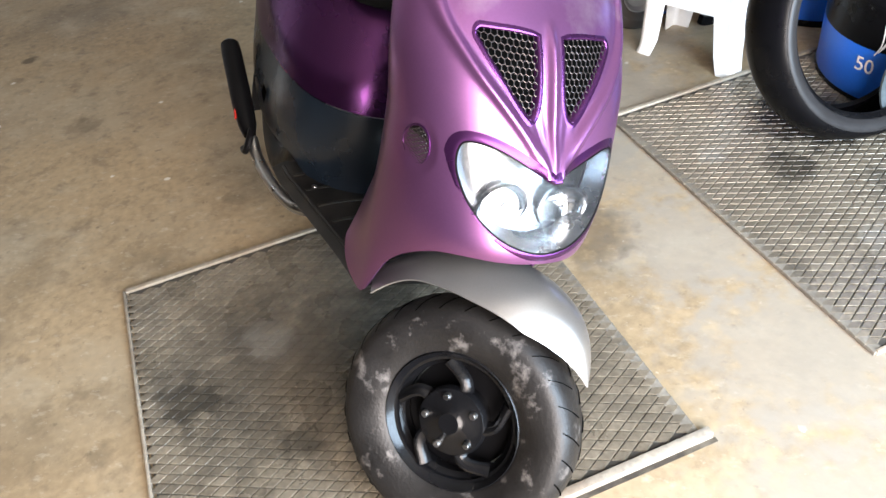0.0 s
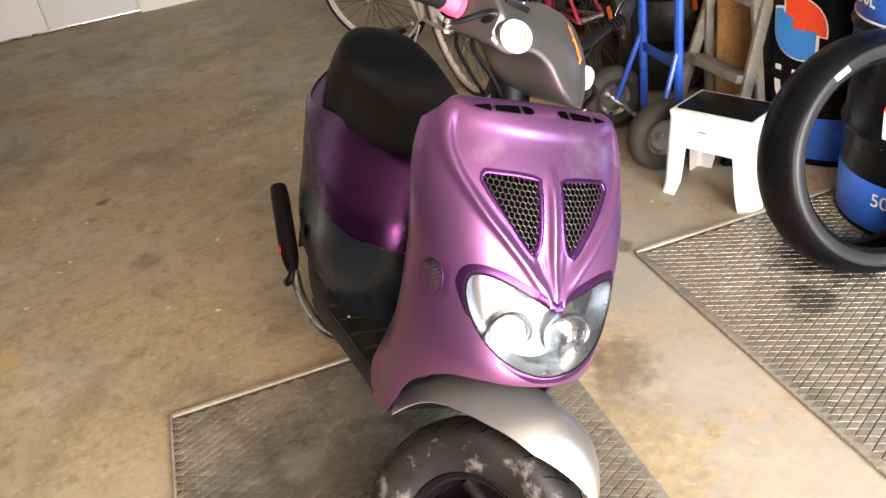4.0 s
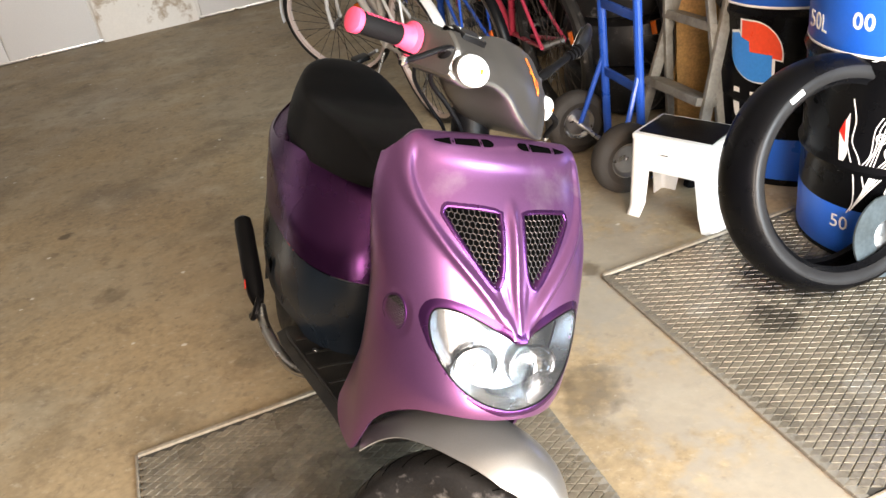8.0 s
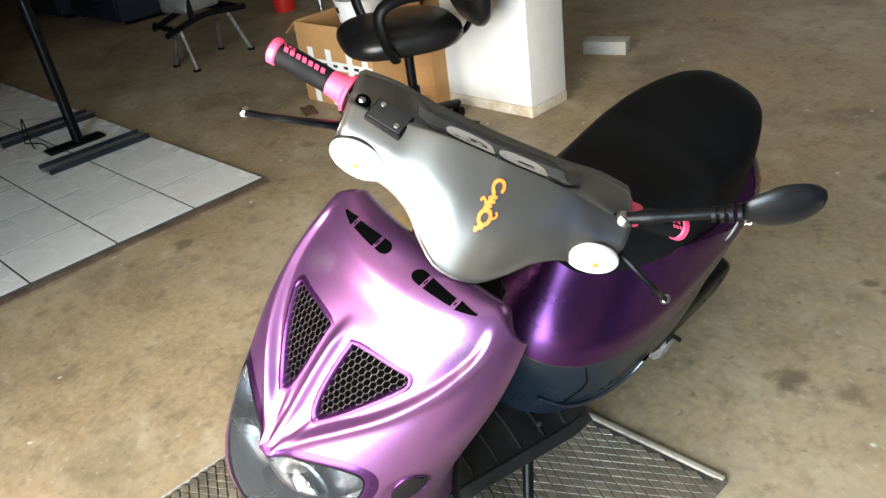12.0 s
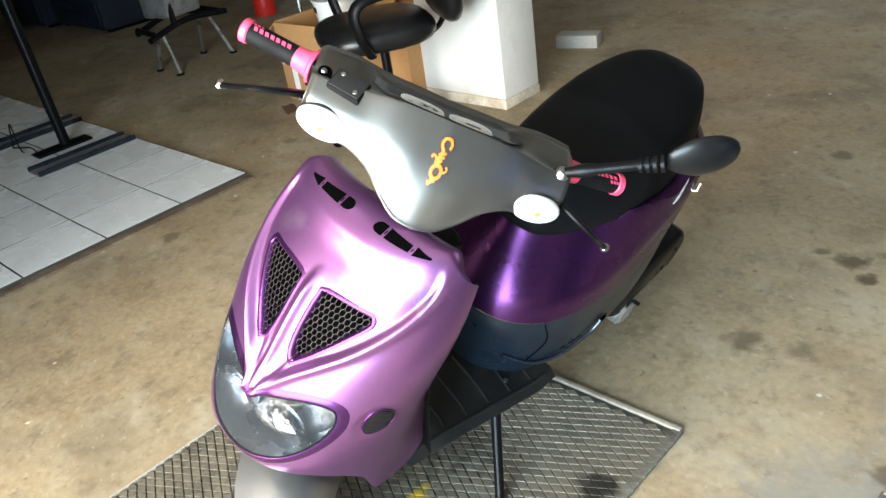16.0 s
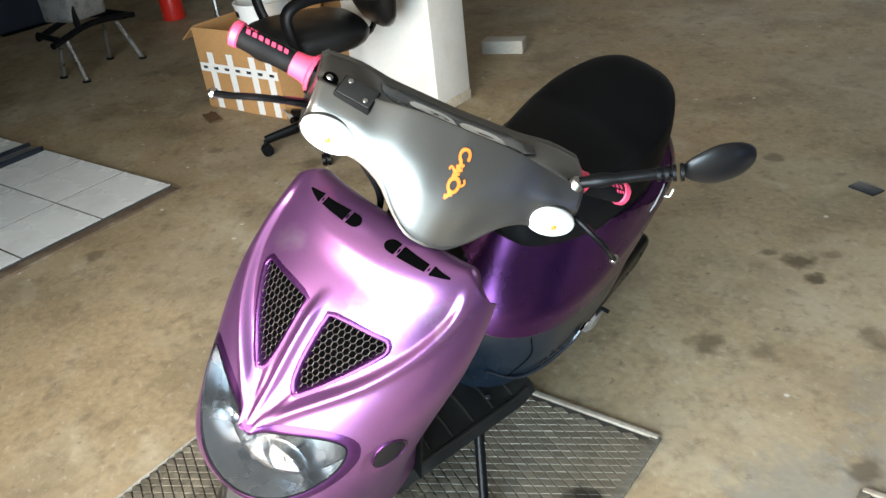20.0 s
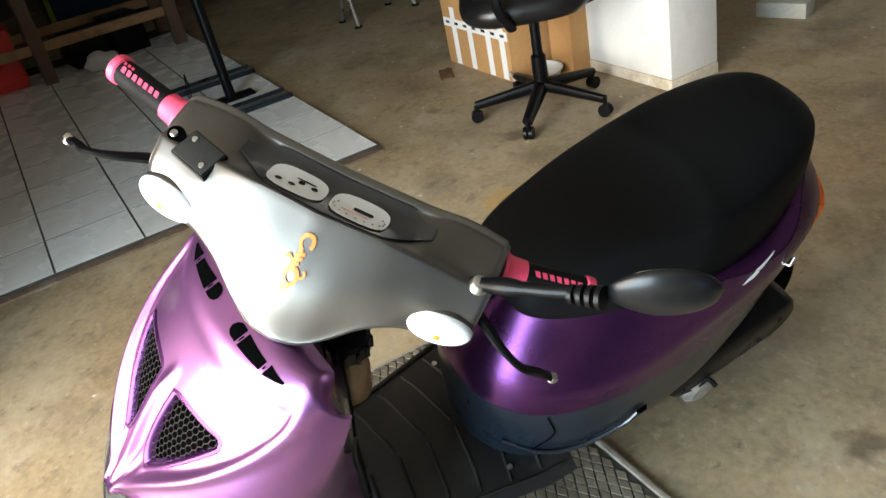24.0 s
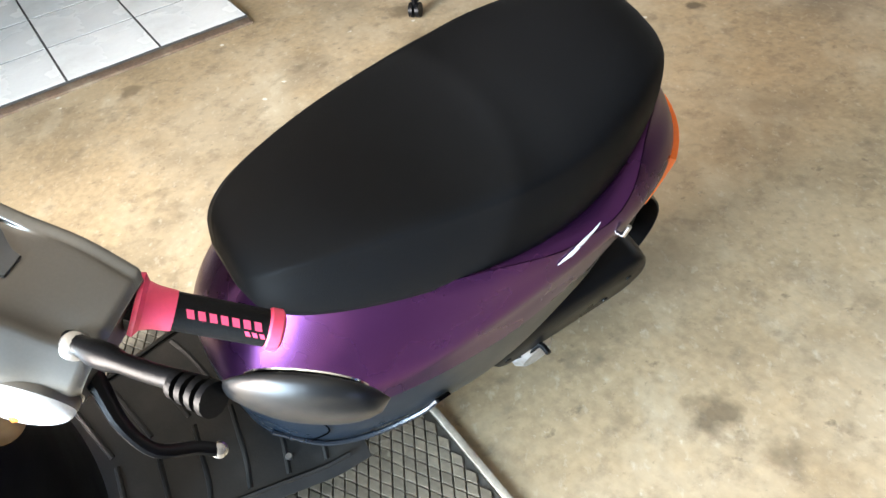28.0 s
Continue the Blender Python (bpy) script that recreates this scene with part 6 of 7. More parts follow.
def hand_truck():
    """A blue sack truck with two fat wheels."""
    axle = Vector((0.352, -0.936, 0))
    m = Matrix.Translation((0.436, 2.907, 0)) @ Matrix.Rotation(math.atan2(axle.y, axle.x), 4, "Z")
    ob = thing("hand_truck", m, "blue steel hand truck with two worn pneumatic wheels", "hand truck")
    # local x along the axle, y to its far side
    for side in (-1, 1):
        part("post", tube([(side * 0.140, 0.10, 0.06), (side * 0.140, 0.105, 0.7), (side * 0.140, 0.11, 1.28)], 0.016, 10), BLUE, ob)
        wh = part("wheel", lathe([(0.0, -0.028), (0.022, -0.028), (0.024, -0.018), (0.050, -0.014), (0.062, -0.026), (0.066, -0.026), (0.066, 0.026), (0.062, 0.026), (0.050, 0.014), (0.0, 0.014)], 32, "x"), STEEL, ob, m=Matrix.Translation((side * 0.212, 0, 0.130)))
        part("wheel_tyre", lathe([(0.066, -0.028), (0.090, -0.040), (0.112, -0.036), (0.126, -0.022), (0.130, 0), (0.126, 0.022), (0.112, 0.036), (0.090, 0.040), (0.066, 0.028)], 40, "x"), DUSTY, wh, "dusty brown tyre", m=Matrix.Translation((side * 0.212, 0, 0.130)))
        part("brace", tube([(side * 0.140, 0.10, 0.40), (side * 0.175, 0.0, 0.13)], 0.010, 8), BLUE, ob)
    for z in (0.34, 0.60, 0.90):
        part("crossbar", box(0.28, 0.012, 0.034, (0, 0.10, z), 0.003), BLUE, ob)
    part("axle", tube([(-0.235, 0, 0.130), (0.235, 0, 0.130)], 0.009, 10), STEEL, ob)
    part("toe_plate", box(0.36, 0.16, 0.008, (0, 0.19, 0.006), 0.002), BLUE, ob)
    part("handle", tube(smooth_line([(-0.140, 0.11, 1.27), (-0.12, 0.12, 1.34), (0, 0.12, 1.36), (0.12, 0.12, 1.34), (0.140, 0.11, 1.27)], 5), 0.016, 10), BLUE, ob)
    return ob


hand_truck()


def bicycle(m, paint, label, radius=0.335, fat=0.018, steer=0.0, rack=True, lamp=None, lean=0.0, guard_paint=None, tyre_mtl=None, rim_mtl=None):
    """A city bicycle; x ahead, wheels on the floor."""
    ob = thing("bicycle", m @ Matrix.Rotation(lean, 4, "X"), label, "bicycle", "parked bicycles")
    rear, front, crank = Vector((-0.52, 0, radius)), Vector((0.53, 0, radius)), Vector((-0.06, 0, 0.285))
    seat_top, head_top, head_low = Vector((-0.20, 0, 0.72)), Vector((0.345, 0, 0.88)), Vector((0.375, 0, 0.74))
    turn = Matrix.Translation(front) @ Matrix.Translation((-0.10, 0, 0)) @ Matrix.Rotation(steer, 4, Vector((-0.3, 0, 1)).normalized()) @ Matrix.Translation((0.10, 0, 0)) @ Matrix.Translation(-front)
    for centre, mm in ((rear, Matrix()), (front, turn)):
        w = part("wheel", lathe([(radius - 0.046, -0.010), (radius - 0.030, -0.014), (radius - 0.020, 0), (radius - 0.030, 0.014), (radius - 0.046, 0.010), (radius - 0.046, -0.010)], 56, "y"), rim_mtl or ALU, ob, m=mm @ Matrix.Translation(centre))
        part("wheel_tyre", tube([(math.cos(2 * math.pi * k / 56) * (radius - fat), 0, math.sin(2 * math.pi * k / 56) * (radius - fat)) for k in range(56)], fat, 10, closed=True), tyre_mtl or RUBBER, w, m=mm @ Matrix.Translation(centre))
        sp = bmesh.new()
        segs = []
        for k in range(28):
            a = 2 * math.pi * k / 28
            b = a + (0.5 if k % 2 else -0.5)
            segs.append(((0.02 * math.cos(b), (1 if k % 4 < 2 else -1) * 0.025, 0.02 * math.sin(b)), ((radius - 0.026) * math.cos(a), 0, (radius - 0.026) * math.sin(a))))
        wires(sp, segs, 0.0011)
        part("spokes", sp, WIRE, w, m=mm @ Matrix.Translation(centre))
        part("hub", tube([(0, -0.05, 0), (0, 0.05, 0)], 0.016, 12), STEEL, w, m=mm @ Matrix.Translation(centre))
        part("wheel_reflector", box(0.035, 0.006, 0.055, (radius * 0.62, 0.004, 0.0), 0.002), AMBER, w, m=mm @ Matrix.Translation(centre) @ Matrix.Rotation(radians(200), 4, "Y"))
        gm = guard_paint
        if gm:
            a0, a1 = (40, 172) if centre is rear else (10, 150)
            part("mudguard", thicken(grid(lambda i, j: ((radius + 0.022 - 0.010 * abs(i / 6 * 2 - 1) ** 2) * math.cos(radians(a0 + (a1 - a0) * j / 24)), (i / 6 * 2 - 1) * 0.022, (radius + 0.022 - 0.010 * abs(i / 6 * 2 - 1) ** 2) * math.sin(radians(a0 + (a1 - a0) * j / 24))), 7, 25), 0.002), gm, ob, m=mm @ Matrix.Translation(centre))
    for name, a, b, r in (("down_tube", head_low, crank, 0.020), ("top_tube", head_low + Vector((-0.01, 0, 0.05)), Vector((-0.13, 0, 0.46)), 0.016), ("seat_tube", crank, seat_top, 0.016), ("head_tube", head_low, head_top, 0.020)):
        part(name, tube([a, b], r, 12), paint, ob)
    for s in (1, -1):
        part("chain_stay", tube([crank, rear + Vector((0, s * 0.055, 0))], 0.010, 8), paint, ob)
        part("seat_stay", tube([Vector((-0.19, s * 0.02, 0.66)), rear + Vector((0, s * 0.058, 0))], 0.008, 8), paint, ob)
        part("fork_blade", tube([head_low + Vector((0, s * 0.045, -0.03)), front + Vector((-0.03, s * 0.05, 0.12)), front + Vector((0, s * 0.05, 0))], 0.011, 8), paint, ob, m=turn)
        cr = crank + Vector((s * 0.12, s * 0.07, -0.115 * s * 0.4))
        part("crank_arm", tube([crank + Vector((0, s * 0.06, 0)), cr], 0.009, 8), STEEL, ob)
        part("pedal", box(0.09, 0.08, 0.024, cr + Vector((0, s * 0.05, 0)), 0.006), BLACK, ob)
    part("chain_ring", lathe([(0.02, 0.045), (0.088, 0.045), (0.088, 0.049), (0.02, 0.049)], 32, "y"), STEEL, ob, m=Matrix.Translation(crank) @ Matrix.Scale(-1, 4, (0, 1, 0)))
    part("saddle", grid(lambda i, j: (-0.33 + 0.27 * j / 10 + 0.0, (0.085 - 0.062 * smooth(0.2, 0.75, j / 10)) * math.cos(2 * math.pi * i / 16), 0.83 + 0.028 * math.sin(2 * math.pi * i / 16) * (1 if math.sin(2 * math.pi * i / 16) > 0 else 0.8)), 16, 11, closed_u=True, cap=True), BLACK, ob)
    part("seat_post", tube([seat_top, Vector((-0.215, 0, 0.81))], 0.013, 10), STEEL, ob)
    part("stem", tube([head_top, head_top + Vector((-0.02, 0, 0.10))], 0.013, 10), STEEL, ob, m=turn)
    hb = head_top + Vector((-0.02, 0, 0.10))
    part("handlebar", tube(smooth_line([hb + Vector((-0.20, 0.28, 0.03)), hb + Vector((-0.06, 0.27, 0.04)), hb + Vector((0.03, 0.14, 0.02)), hb, hb + Vector((0.03, -0.14, 0.02)), hb + Vector((-0.06, -0.27, 0.04)), hb + Vector((-0.20, -0.28, 0.03))], 5), 0.011, 10), STEEL, ob, m=turn)
    if rack:
        rk = rear + Vector((0.02, 0, radius + 0.07))
        for y in (-0.055, -0.02, 0.02, 0.055):
            part("rack_bar", tube([rk + Vector((-0.20, y, 0)), rk + Vector((0.20, y, 0.005))], 0.006, 8), paint, ob)
        for x in (-0.19, -0.06, 0.07, 0.19):
            part("rack_bar", tube([rk + Vector((x, -0.06, 0.008)), rk + Vector((x, 0.06, 0.008))], 0.006, 8), paint, ob)
        for s in (1, -1):
            part("rack_stay", tube([rk + Vector((-0.10, s * 0.055, 0)), rear + Vector((0, s * 0.07, 0))], 0.006, 8), paint, ob)
    if lamp:
        part("rear_lamp", box(0.035, 0.095, 0.045, rear + Vector((-0.215, 0, radius + 0.045)), 0.008), lamp, ob, "red and amber rear lamp")
    part("kick_stand", tube([crank + Vector((-0.07, 0.05, 0.0)), crank + Vector((-0.02, 0.19, -0.24))], 0.009, 8), STEEL, ob)
    return ob


head1 = math.atan2(0.86, -0.51)
bicycle(Matrix.Translation((-0.520, 4.085, 0)) @ Matrix.Rotation(head1, 4, "Z"), BIKEWHITE, "white ladies' bicycle with a rear rack and red lamp", steer=radians(38), lamp=AMBER, lean=radians(-6), guard_paint=BIKEWHITE, rim_mtl=PALERIM)
bicycle(Matrix.Translation((-0.235, 4.165, 0)) @ Matrix.Rotation(head1 - 0.08, 4, "Z"), BLUE, "blue bicycle with dark mudguards and an amber lamp", steer=radians(18), lamp=AMBER, lean=radians(-5), guard_paint=BLACK, tyre_mtl=GREYTYRE)
bicycle(Matrix.Translation((0.115, 4.00, 0)) @ Matrix.Rotation(head1 - 0.12, 4, "Z"), BIKERED, "dark red mountain bicycle with thick knobbly tyres", fat=0.028, steer=radians(5), rack=False, lean=radians(-4))
bicycle(Matrix.Translation((0.42, 3.98, 0)) @ Matrix.Rotation(head1 - 0.15, 4, "Z"), DRUMBLACK, "black bicycle standing behind the hand truck", fat=0.024, steer=radians(-8), rack=False, lean=radians(3))

# stacked car tyres and a dark sack in the corner behind the hand truck
for k in range(4):
    st = thing("car_tyre", Matrix.Translation((0.66 + 0.012 * (k % 2), 3.70, 0.105 + 0.21 * k)), "old black car tyre in a stack by the wall", "tyre", "stacked car tyres")
    part("carcass", lathe([(0.19, -0.085), (0.25, -0.105), (0.30, -0.085), (0.315, -0.05), (0.318, 0), (0.315, 0.05), (0.30, 0.085), (0.25, 0.105), (0.19, 0.085), (0.20, 0.06), (0.28, 0.07), (0.295, 0), (0.28, -0.07), (0.20, -0.06), (0.19, -0.085)], 48, "z"), RUBBER, st)


def black_sack(x, y, r, h, seed):
    """A filled plastic sack: a lumpy body gathered to a tied neck."""
    rnd = random.Random(seed)
    ph = [rnd.uniform(0, 6.28) for _ in range(8)]

    def at(i, j):
        a, t = 2 * math.pi * i / 40, j / 22
        swell = (math.sin(math.pi * min(1, (t + 0.10) / 1.12)) ** 0.55) if t < 0.86 else 0.30 - 0.9 * (t - 0.86) + 0.9 * smooth(0.93, 1.0, t) * 0.3
        lump = 1 + 0.07 * math.sin(3 * a + ph[0] + 4 * t) + 0.05 * math.sin(5 * a + ph[1] - 7 * t) + 0.03 * math.sin(11 * a + ph[2] + 9 * t) + 0.06 * math.sin(17 * a + ph[3]) * smooth(0.5, 0.9, t)
        return (r * swell * lump * math.cos(a), r * swell * lump * math.sin(a), h * t)

    ob = thing("plastic_sack", Matrix.Translation((x, y, 0.002)), "filled black plastic sack standing behind the bicycles", "sack", "black sacks")
    part("bag", grid(at, 40, 23, closed_u=True, cap=True), SACK, ob, angle=50)
    part("tie", lathe([(r * 0.22, h * 0.885), (r * 0.27, h * 0.895), (r * 0.22, h * 0.905)], 16, "z"), TAPE, ob)


SACK = material("black_plastic_film", (0.005, 0.006, 0.008), 0.28, 0.0, 0.2, 8, 60, 0.5, spec=0.35)
for sack in ((0.12, 4.80, 0.27, 0.62, 1), (0.52, 4.62, 0.30, 0.75, 2), (0.93, 4.32, 0.30, 0.85, 3), (1.22, 3.75, 0.28, 0.70, 4), (0.90, 4.95, 0.30, 0.66, 5)):
    black_sack(*sack)


# ---- the office chair, boxes and bench on the other side ----
def office_chair():
    ob = thing("office_chair", Matrix.Translation((-2.345, 2.025, 0)) @ Matrix.Rotation(radians(264), 4, "Z"), "black office chair on a five-armed castor base", "office chair")
    inv = radians(-264)
    for k, ang in enumerate((48, -24, -96, -168, 120)):
        a = radians(ang) + inv
        tip = Vector((0.295 * math.cos(a), 0.295 * math.sin(a), 0.075))
        part("base_arm", tube([Vector((0.03 * math.cos(a), 0.03 * math.sin(a), 0.115)), tip], [0.034, 0.023], 12, squash=0.8), BLACK, ob)
        cast = part("castor", tube([tip, tip - Vector((0, 0, 0.035))], 0.009, 8), BLACK, ob)
        for s in (1, -1):
            o = Vector((-math.sin(a), math.cos(a), 0)) * 0.012 * s
            part("castor_wheel", tube([tip + o - Vector((0, 0, 0.047)) - o * 0.6, tip + o - Vector((0, 0, 0.047)) + o * 0.6], 0.027, 14), BLACK, cast)
    part("gas_stem", tube([(0, 0, 0.10), (0, 0, 0.25), (0, 0, 0.26), (0, 0, 0.43)], [0.034, 0.032, 0.022, 0.022], 16), BLACK, ob)
    part("seat_plate", box(0.20, 0.18, 0.03, (0, 0, 0.435), 0.01), BLACK, ob)

    def cushion(i, j, lx, ly, lz):
        a, b = 2 * math.pi * i / 32, -math.pi / 2 + math.pi * j / 12
        c = math.cos(b) ** 0.45
        return (lx * c * math.copysign(abs(math.cos(a)) ** 0.6, math.cos(a)), ly * c * math.copysign(abs(math.sin(a)) ** 0.6, math.sin(a)), lz * math.copysign(abs(math.sin(b)) ** 0.9, math.sin(b)))

    leather = material("black_leatherette", (0.006, 0.006, 0.0065), 0.36, 0.0, 0.15, 6, 220, 0.3, spec=0.4)
    part("seat", grid(lambda i, j: cushion(i, j, 0.265, 0.265, 0.070), 32, 13, closed_u=True), leather, ob, m=Matrix.Translation((0.03, 0, 0.505)))
    part("backrest", grid(lambda i, j: cushion(i, j, 0.36, 0.275, 0.065), 32, 13, closed_u=True), leather, ob, m=Matrix.Translation((-0.255, 0, 0.84)) @ Matrix.Rotation(radians(-80), 4, "Y"))
    part("back_stem", tube(smooth_line([(-0.05, 0, 0.44), (-0.25, 0, 0.45), (-0.31, 0, 0.56), (-0.31, 0, 0.75)], 5), 0.02, 10, squash=0.6), BLACK, ob)
    for s in (1, -1):
        part("armrest", tube(smooth_line([(0.10, s * 0.24, 0.45), (0.14, s * 0.29, 0.54), (0.15, s * 0.30, 0.66), (0.06, s * 0.30, 0.705), (-0.10, s * 0.295, 0.70), (-0.25, s * 0.25, 0.66)], 6), 0.017, 10, squash=1.5), BLACK, ob)
    return ob


office_chair()


def carton(m, w, d, h, label, tape=True, flaps=True, group="cardboard boxes"):
    """A cardboard box standing open, with tape round it; front at -y."""
    ob = thing("cardboard_box", m, label, "cardboard box", group)
    t = 0.006
    for name, sx, sy, x, y in (("side", w, t, 0, -d / 2), ("side", w, t, 0, d / 2), ("side", t, d - t, -w / 2 + t / 2, 0), ("side", t, d - t, w / 2 - t / 2, 0)):
        part(name, box(sx, sy, h, (x, y, h / 2), 0.001), CARD, ob)
    part("bottom", box(w - 2 * t, d - 2 * t, t, (0, 0, t / 2 + 0.001)), CARD, ob)
    if flaps:
        for sx, ang in ((-1, 35), (1, -50)):
            part("flap", box(0.14, d - 0.02, 0.004, (sx * 0.07, 0, 0)), CARD, ob, m=Matrix.Translation((sx * (w / 2), 0, h + 0.002)) @ Matrix.Rotation(radians(-ang if sx > 0 else -ang), 4, "Y"))
        part("flap", box(w - 0.02, 0.13, 0.004, (0, 0.065, 0)), CARD, ob, m=Matrix.Translation((0, d / 2, h + 0.002)) @ Matrix.Rotation(radians(55), 4, "X"))
    if tape:
        for x in (-w * 0.33, -w * 0.08, w * 0.20, w * 0.40):
            part("tape_strip", box(0.045, 0.001, h * 0.70, (x, -d / 2 - t / 2 - 0.0008, h * 0.36)), TAPE, ob, "white printed packing tape")
        part("tape_strip", box(w * 0.98, 0.001, 0.045, (0, -d / 2 - t / 2 - 0.0020, h * 0.52)), TAPE, ob)
        for k in range(7):
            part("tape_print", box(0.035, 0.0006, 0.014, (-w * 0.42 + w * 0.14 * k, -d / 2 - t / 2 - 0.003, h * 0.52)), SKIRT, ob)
    return ob


carton(rpose(-1.965, 3.13), 0.60, 0.34, 0.43, "open brown cardboard box bound with white tape")
carton(rpose(-1.56, 3.30), 0.17, 0.24, 0.40, "plain brown cardboard box beside the pillar", tape=False, flaps=False)
carton(rpose(-2.05, 3.62), 0.62, 0.40, 0.80, "tall plain brown cardboard box behind the taped one", tape=False, flaps=False)
roll = thing("white_tub", rpose(-1.86, 3.12, 0.43), "white plastic tub lying on the open box", "tub")
part("tub_body", lathe([(0.0, -0.05), (0.13, -0.05), (0.145, 0.05), (0.15, 0.055), (0.15, 0.062), (0.138, 0.062), (0.125, -0.042), (0.0, -0.042)], 32, "z"), WHITE, roll, m=Matrix.Translation((0, 0, 0.062)))
part("tub_label", lathe([(0.1405, 0.0), (0.144, 0.03)], 32, "z", arc=(3.9, 4.5)), BLACK, roll, m=Matrix.Translation((0, 0, 0.062)))
bowl = thing("white_bowl", Matrix.Translation((-2.727, 2.066, 0)), "white plastic bowl on the floor behind the chair", "bowl")
part("bowl_wall", lathe([(0.0, 0.0), (0.10, 0.0), (0.125, 0.055), (0.13, 0.058), (0.120, 0.058), (0.095, 0.008), (0.0, 0.008)], 32, "z"), WHITE, bowl)
rag = thing("brown_rag", Matrix.Translation((-3.10, 1.66, 0.0)), "crumpled dark brown rag on the floor", "rag")
rb = grid(lambda i, j: ((i / 11 - 0.5) * 0.16, (j / 7 - 0.5) * 0.07, 0.004 + 0.018 * abs(noise.noise(Vector((i * 0.6, j * 0.7, 3))))), 12, 8)
part("cloth", thicken(rb, 0.003), material("brown_cloth", (0.10, 0.05, 0.02), 0.9, 0, 0.3, 20, 100, 0.3), rag)
blk = thing("concrete_block", Matrix.Translation((-2.90, 3.34, 0)) @ Matrix.Rotation(radians(43), 4, "Z"), "grey concrete block lying on the floor", "block")
part("block", box(0.245, 0.115, 0.075, (0, 0.03, 0.0376), 0.006), material("pale_concrete", (0.42, 0.40, 0.35), 0.9, 0, 0.15, 9, 90, 0.4), blk)
bk = thing("red_bucket", Matrix.Translation((-4.57, 5.32, 0)), "red plastic bucket by the back wall", "bucket")
part("bucket_wall", lathe([(0, 0.0), (0.115, 0.0), (0.15, 0.28), (0.156, 0.285), (0.15, 0.29), (0.143, 0.285), (0.108, 0.008), (0, 0.008)], 32, "z"), RED, bk)
part("bucket_handle", tube(smooth_line([(-0.152, 0, 0.27), (-0.10, -0.10, 0.22), (0, -0.155, 0.19), (0.10, -0.10, 0.22), (0.152, 0, 0.27)], 5), 0.004, 6), STEEL, bk)
for bx, by, w, h, lab in ((-4.95, 5.18, 0.28, 0.16, "dark scrap box by the red bucket"), (-4.28, 5.55, 0.20, 0.14, "small dark box by the red bucket")):
    sb = thing("scrap_box", Matrix.Translation((bx, by, 0)) @ Matrix.Rotation(ROOM, 4, "Z"), lab, "box")
    part("body", box(w, 0.18, h, (0, 0, h / 2 + 0.001), 0.008), BLACK, sb)

# fat red-capped can by the tall box
can = thing("red_can", Matrix.Translation((-5.75, 2.05, 0)), "red metal can standing on the dark floor", "can")
part("can_body", lathe([(0, 0), (0.085, 0), (0.088, 0.01), (0.088, 0.36), (0.06, 0.40), (0.03, 0.405), (0.03, 0.43), (0, 0.43)], 28, "z"), RED, can)

# engine frame on bright legs, in the dark
eng = thing("engine_stand", Matrix.Translation((-4.72, 1.285, 0)) @ Matrix.Rotation(radians(125), 4, "Z"), "dark engine frame on bright steel legs", "engine stand")
for x0, y0, x1, y1 in ((-0.245, -0.20, -0.22, -0.10), (0.245, -0.20, 0.20, -0.10), (-0.20, 0.06, -0.18, 0.0), (0.20, 0.06, 0.18, 0.0)):
    part("leg", tube([(x0, y0, 0.0), (x1, y1, 0.26)], 0.014, 10), STEEL, eng)
    part("leg_foot", tube([(x0, y0, 0.0), (x0, y0, 0.012)], 0.026, 10), BLACK, eng)
for pts in ([(-0.34, -0.12, 0.25), (0.0, -0.10, 0.30), (0.34, -0.12, 0.27)], [(-0.30, 0.05, 0.28), (0.0, 0.04, 0.34), (0.30, 0.05, 0.28)], [(-0.3, -0.12, 0.28), (-0.28, 0.06, 0.3)], [(0.3, -0.1, 0.28), (0.28, 0.06, 0.3)], [(-0.1, -0.1, 0.3), (-0.05, 0.0, 0.7), (0.05, 0.12, 0.75)]):
    part("frame_tube", tube(smooth_line(pts, 5), 0.020, 10), BLACK, eng)
part("engine_block", box(0.30, 0.26, 0.26, (0.02, 0.04, 0.46), 0.03), ALU, eng)
for k in range(6):
    part("cooling_fin", box(0.34, 0.30, 0.008, (0.02, 0.04, 0.50 + 0.028 * k), 0.003), BLACK, eng)
rod = thing("steel_prop", Matrix.Translation((-3.60, 1.92, 0)), "bright steel prop rod standing by the boxes", "rod")
part("rod", tube([(0, 0, 0.0), (-0.14, 0.03, 0.62)], 0.014, 10), STEEL, rod)
part("rod_foot", tube([(0, 0, 0), (0.0, 0, 0.16)], 0.017, 10), BLACK, rod)


# dark tool cabinet and blue-panelled case along the far side
def cabinet(m, w, d, h, rows, mtl, label):
    ob = thing("tool_cabinet", m, label, "cabinet", "tool cabinets")
    part("body", box(w, d, h, (0, 0, h / 2 + 0.03), 0.01), mtl, ob)
    for k in range(rows):
        z = 0.06 + (h - 0.06) * (k + 0.5) / rows
        dr = part("drawer", box(w - 0.05, 0.02, (h - 0.06) / rows - 0.014, (0, -d / 2 - 0.008, z), 0.005), mtl, ob)
        part("drawer_pull", tube([(-w * 0.25, -d / 2 - 0.032, z + 0.02), (w * 0.25, -d / 2 - 0.032, z + 0.02)], 0.006, 8), BLACK, dr)
    for sx in (-1, 1):
        part("plinth_foot", box(0.06, d * 0.8, 0.03, (sx * (w / 2 - 0.05), 0, 0.0155)), BLACK, ob)
    return ob


NAVY = material("dark_blue_enamel", (0.012, 0.016, 0.028), 0.45, 0, 0.2, 5, 80, 0.05)
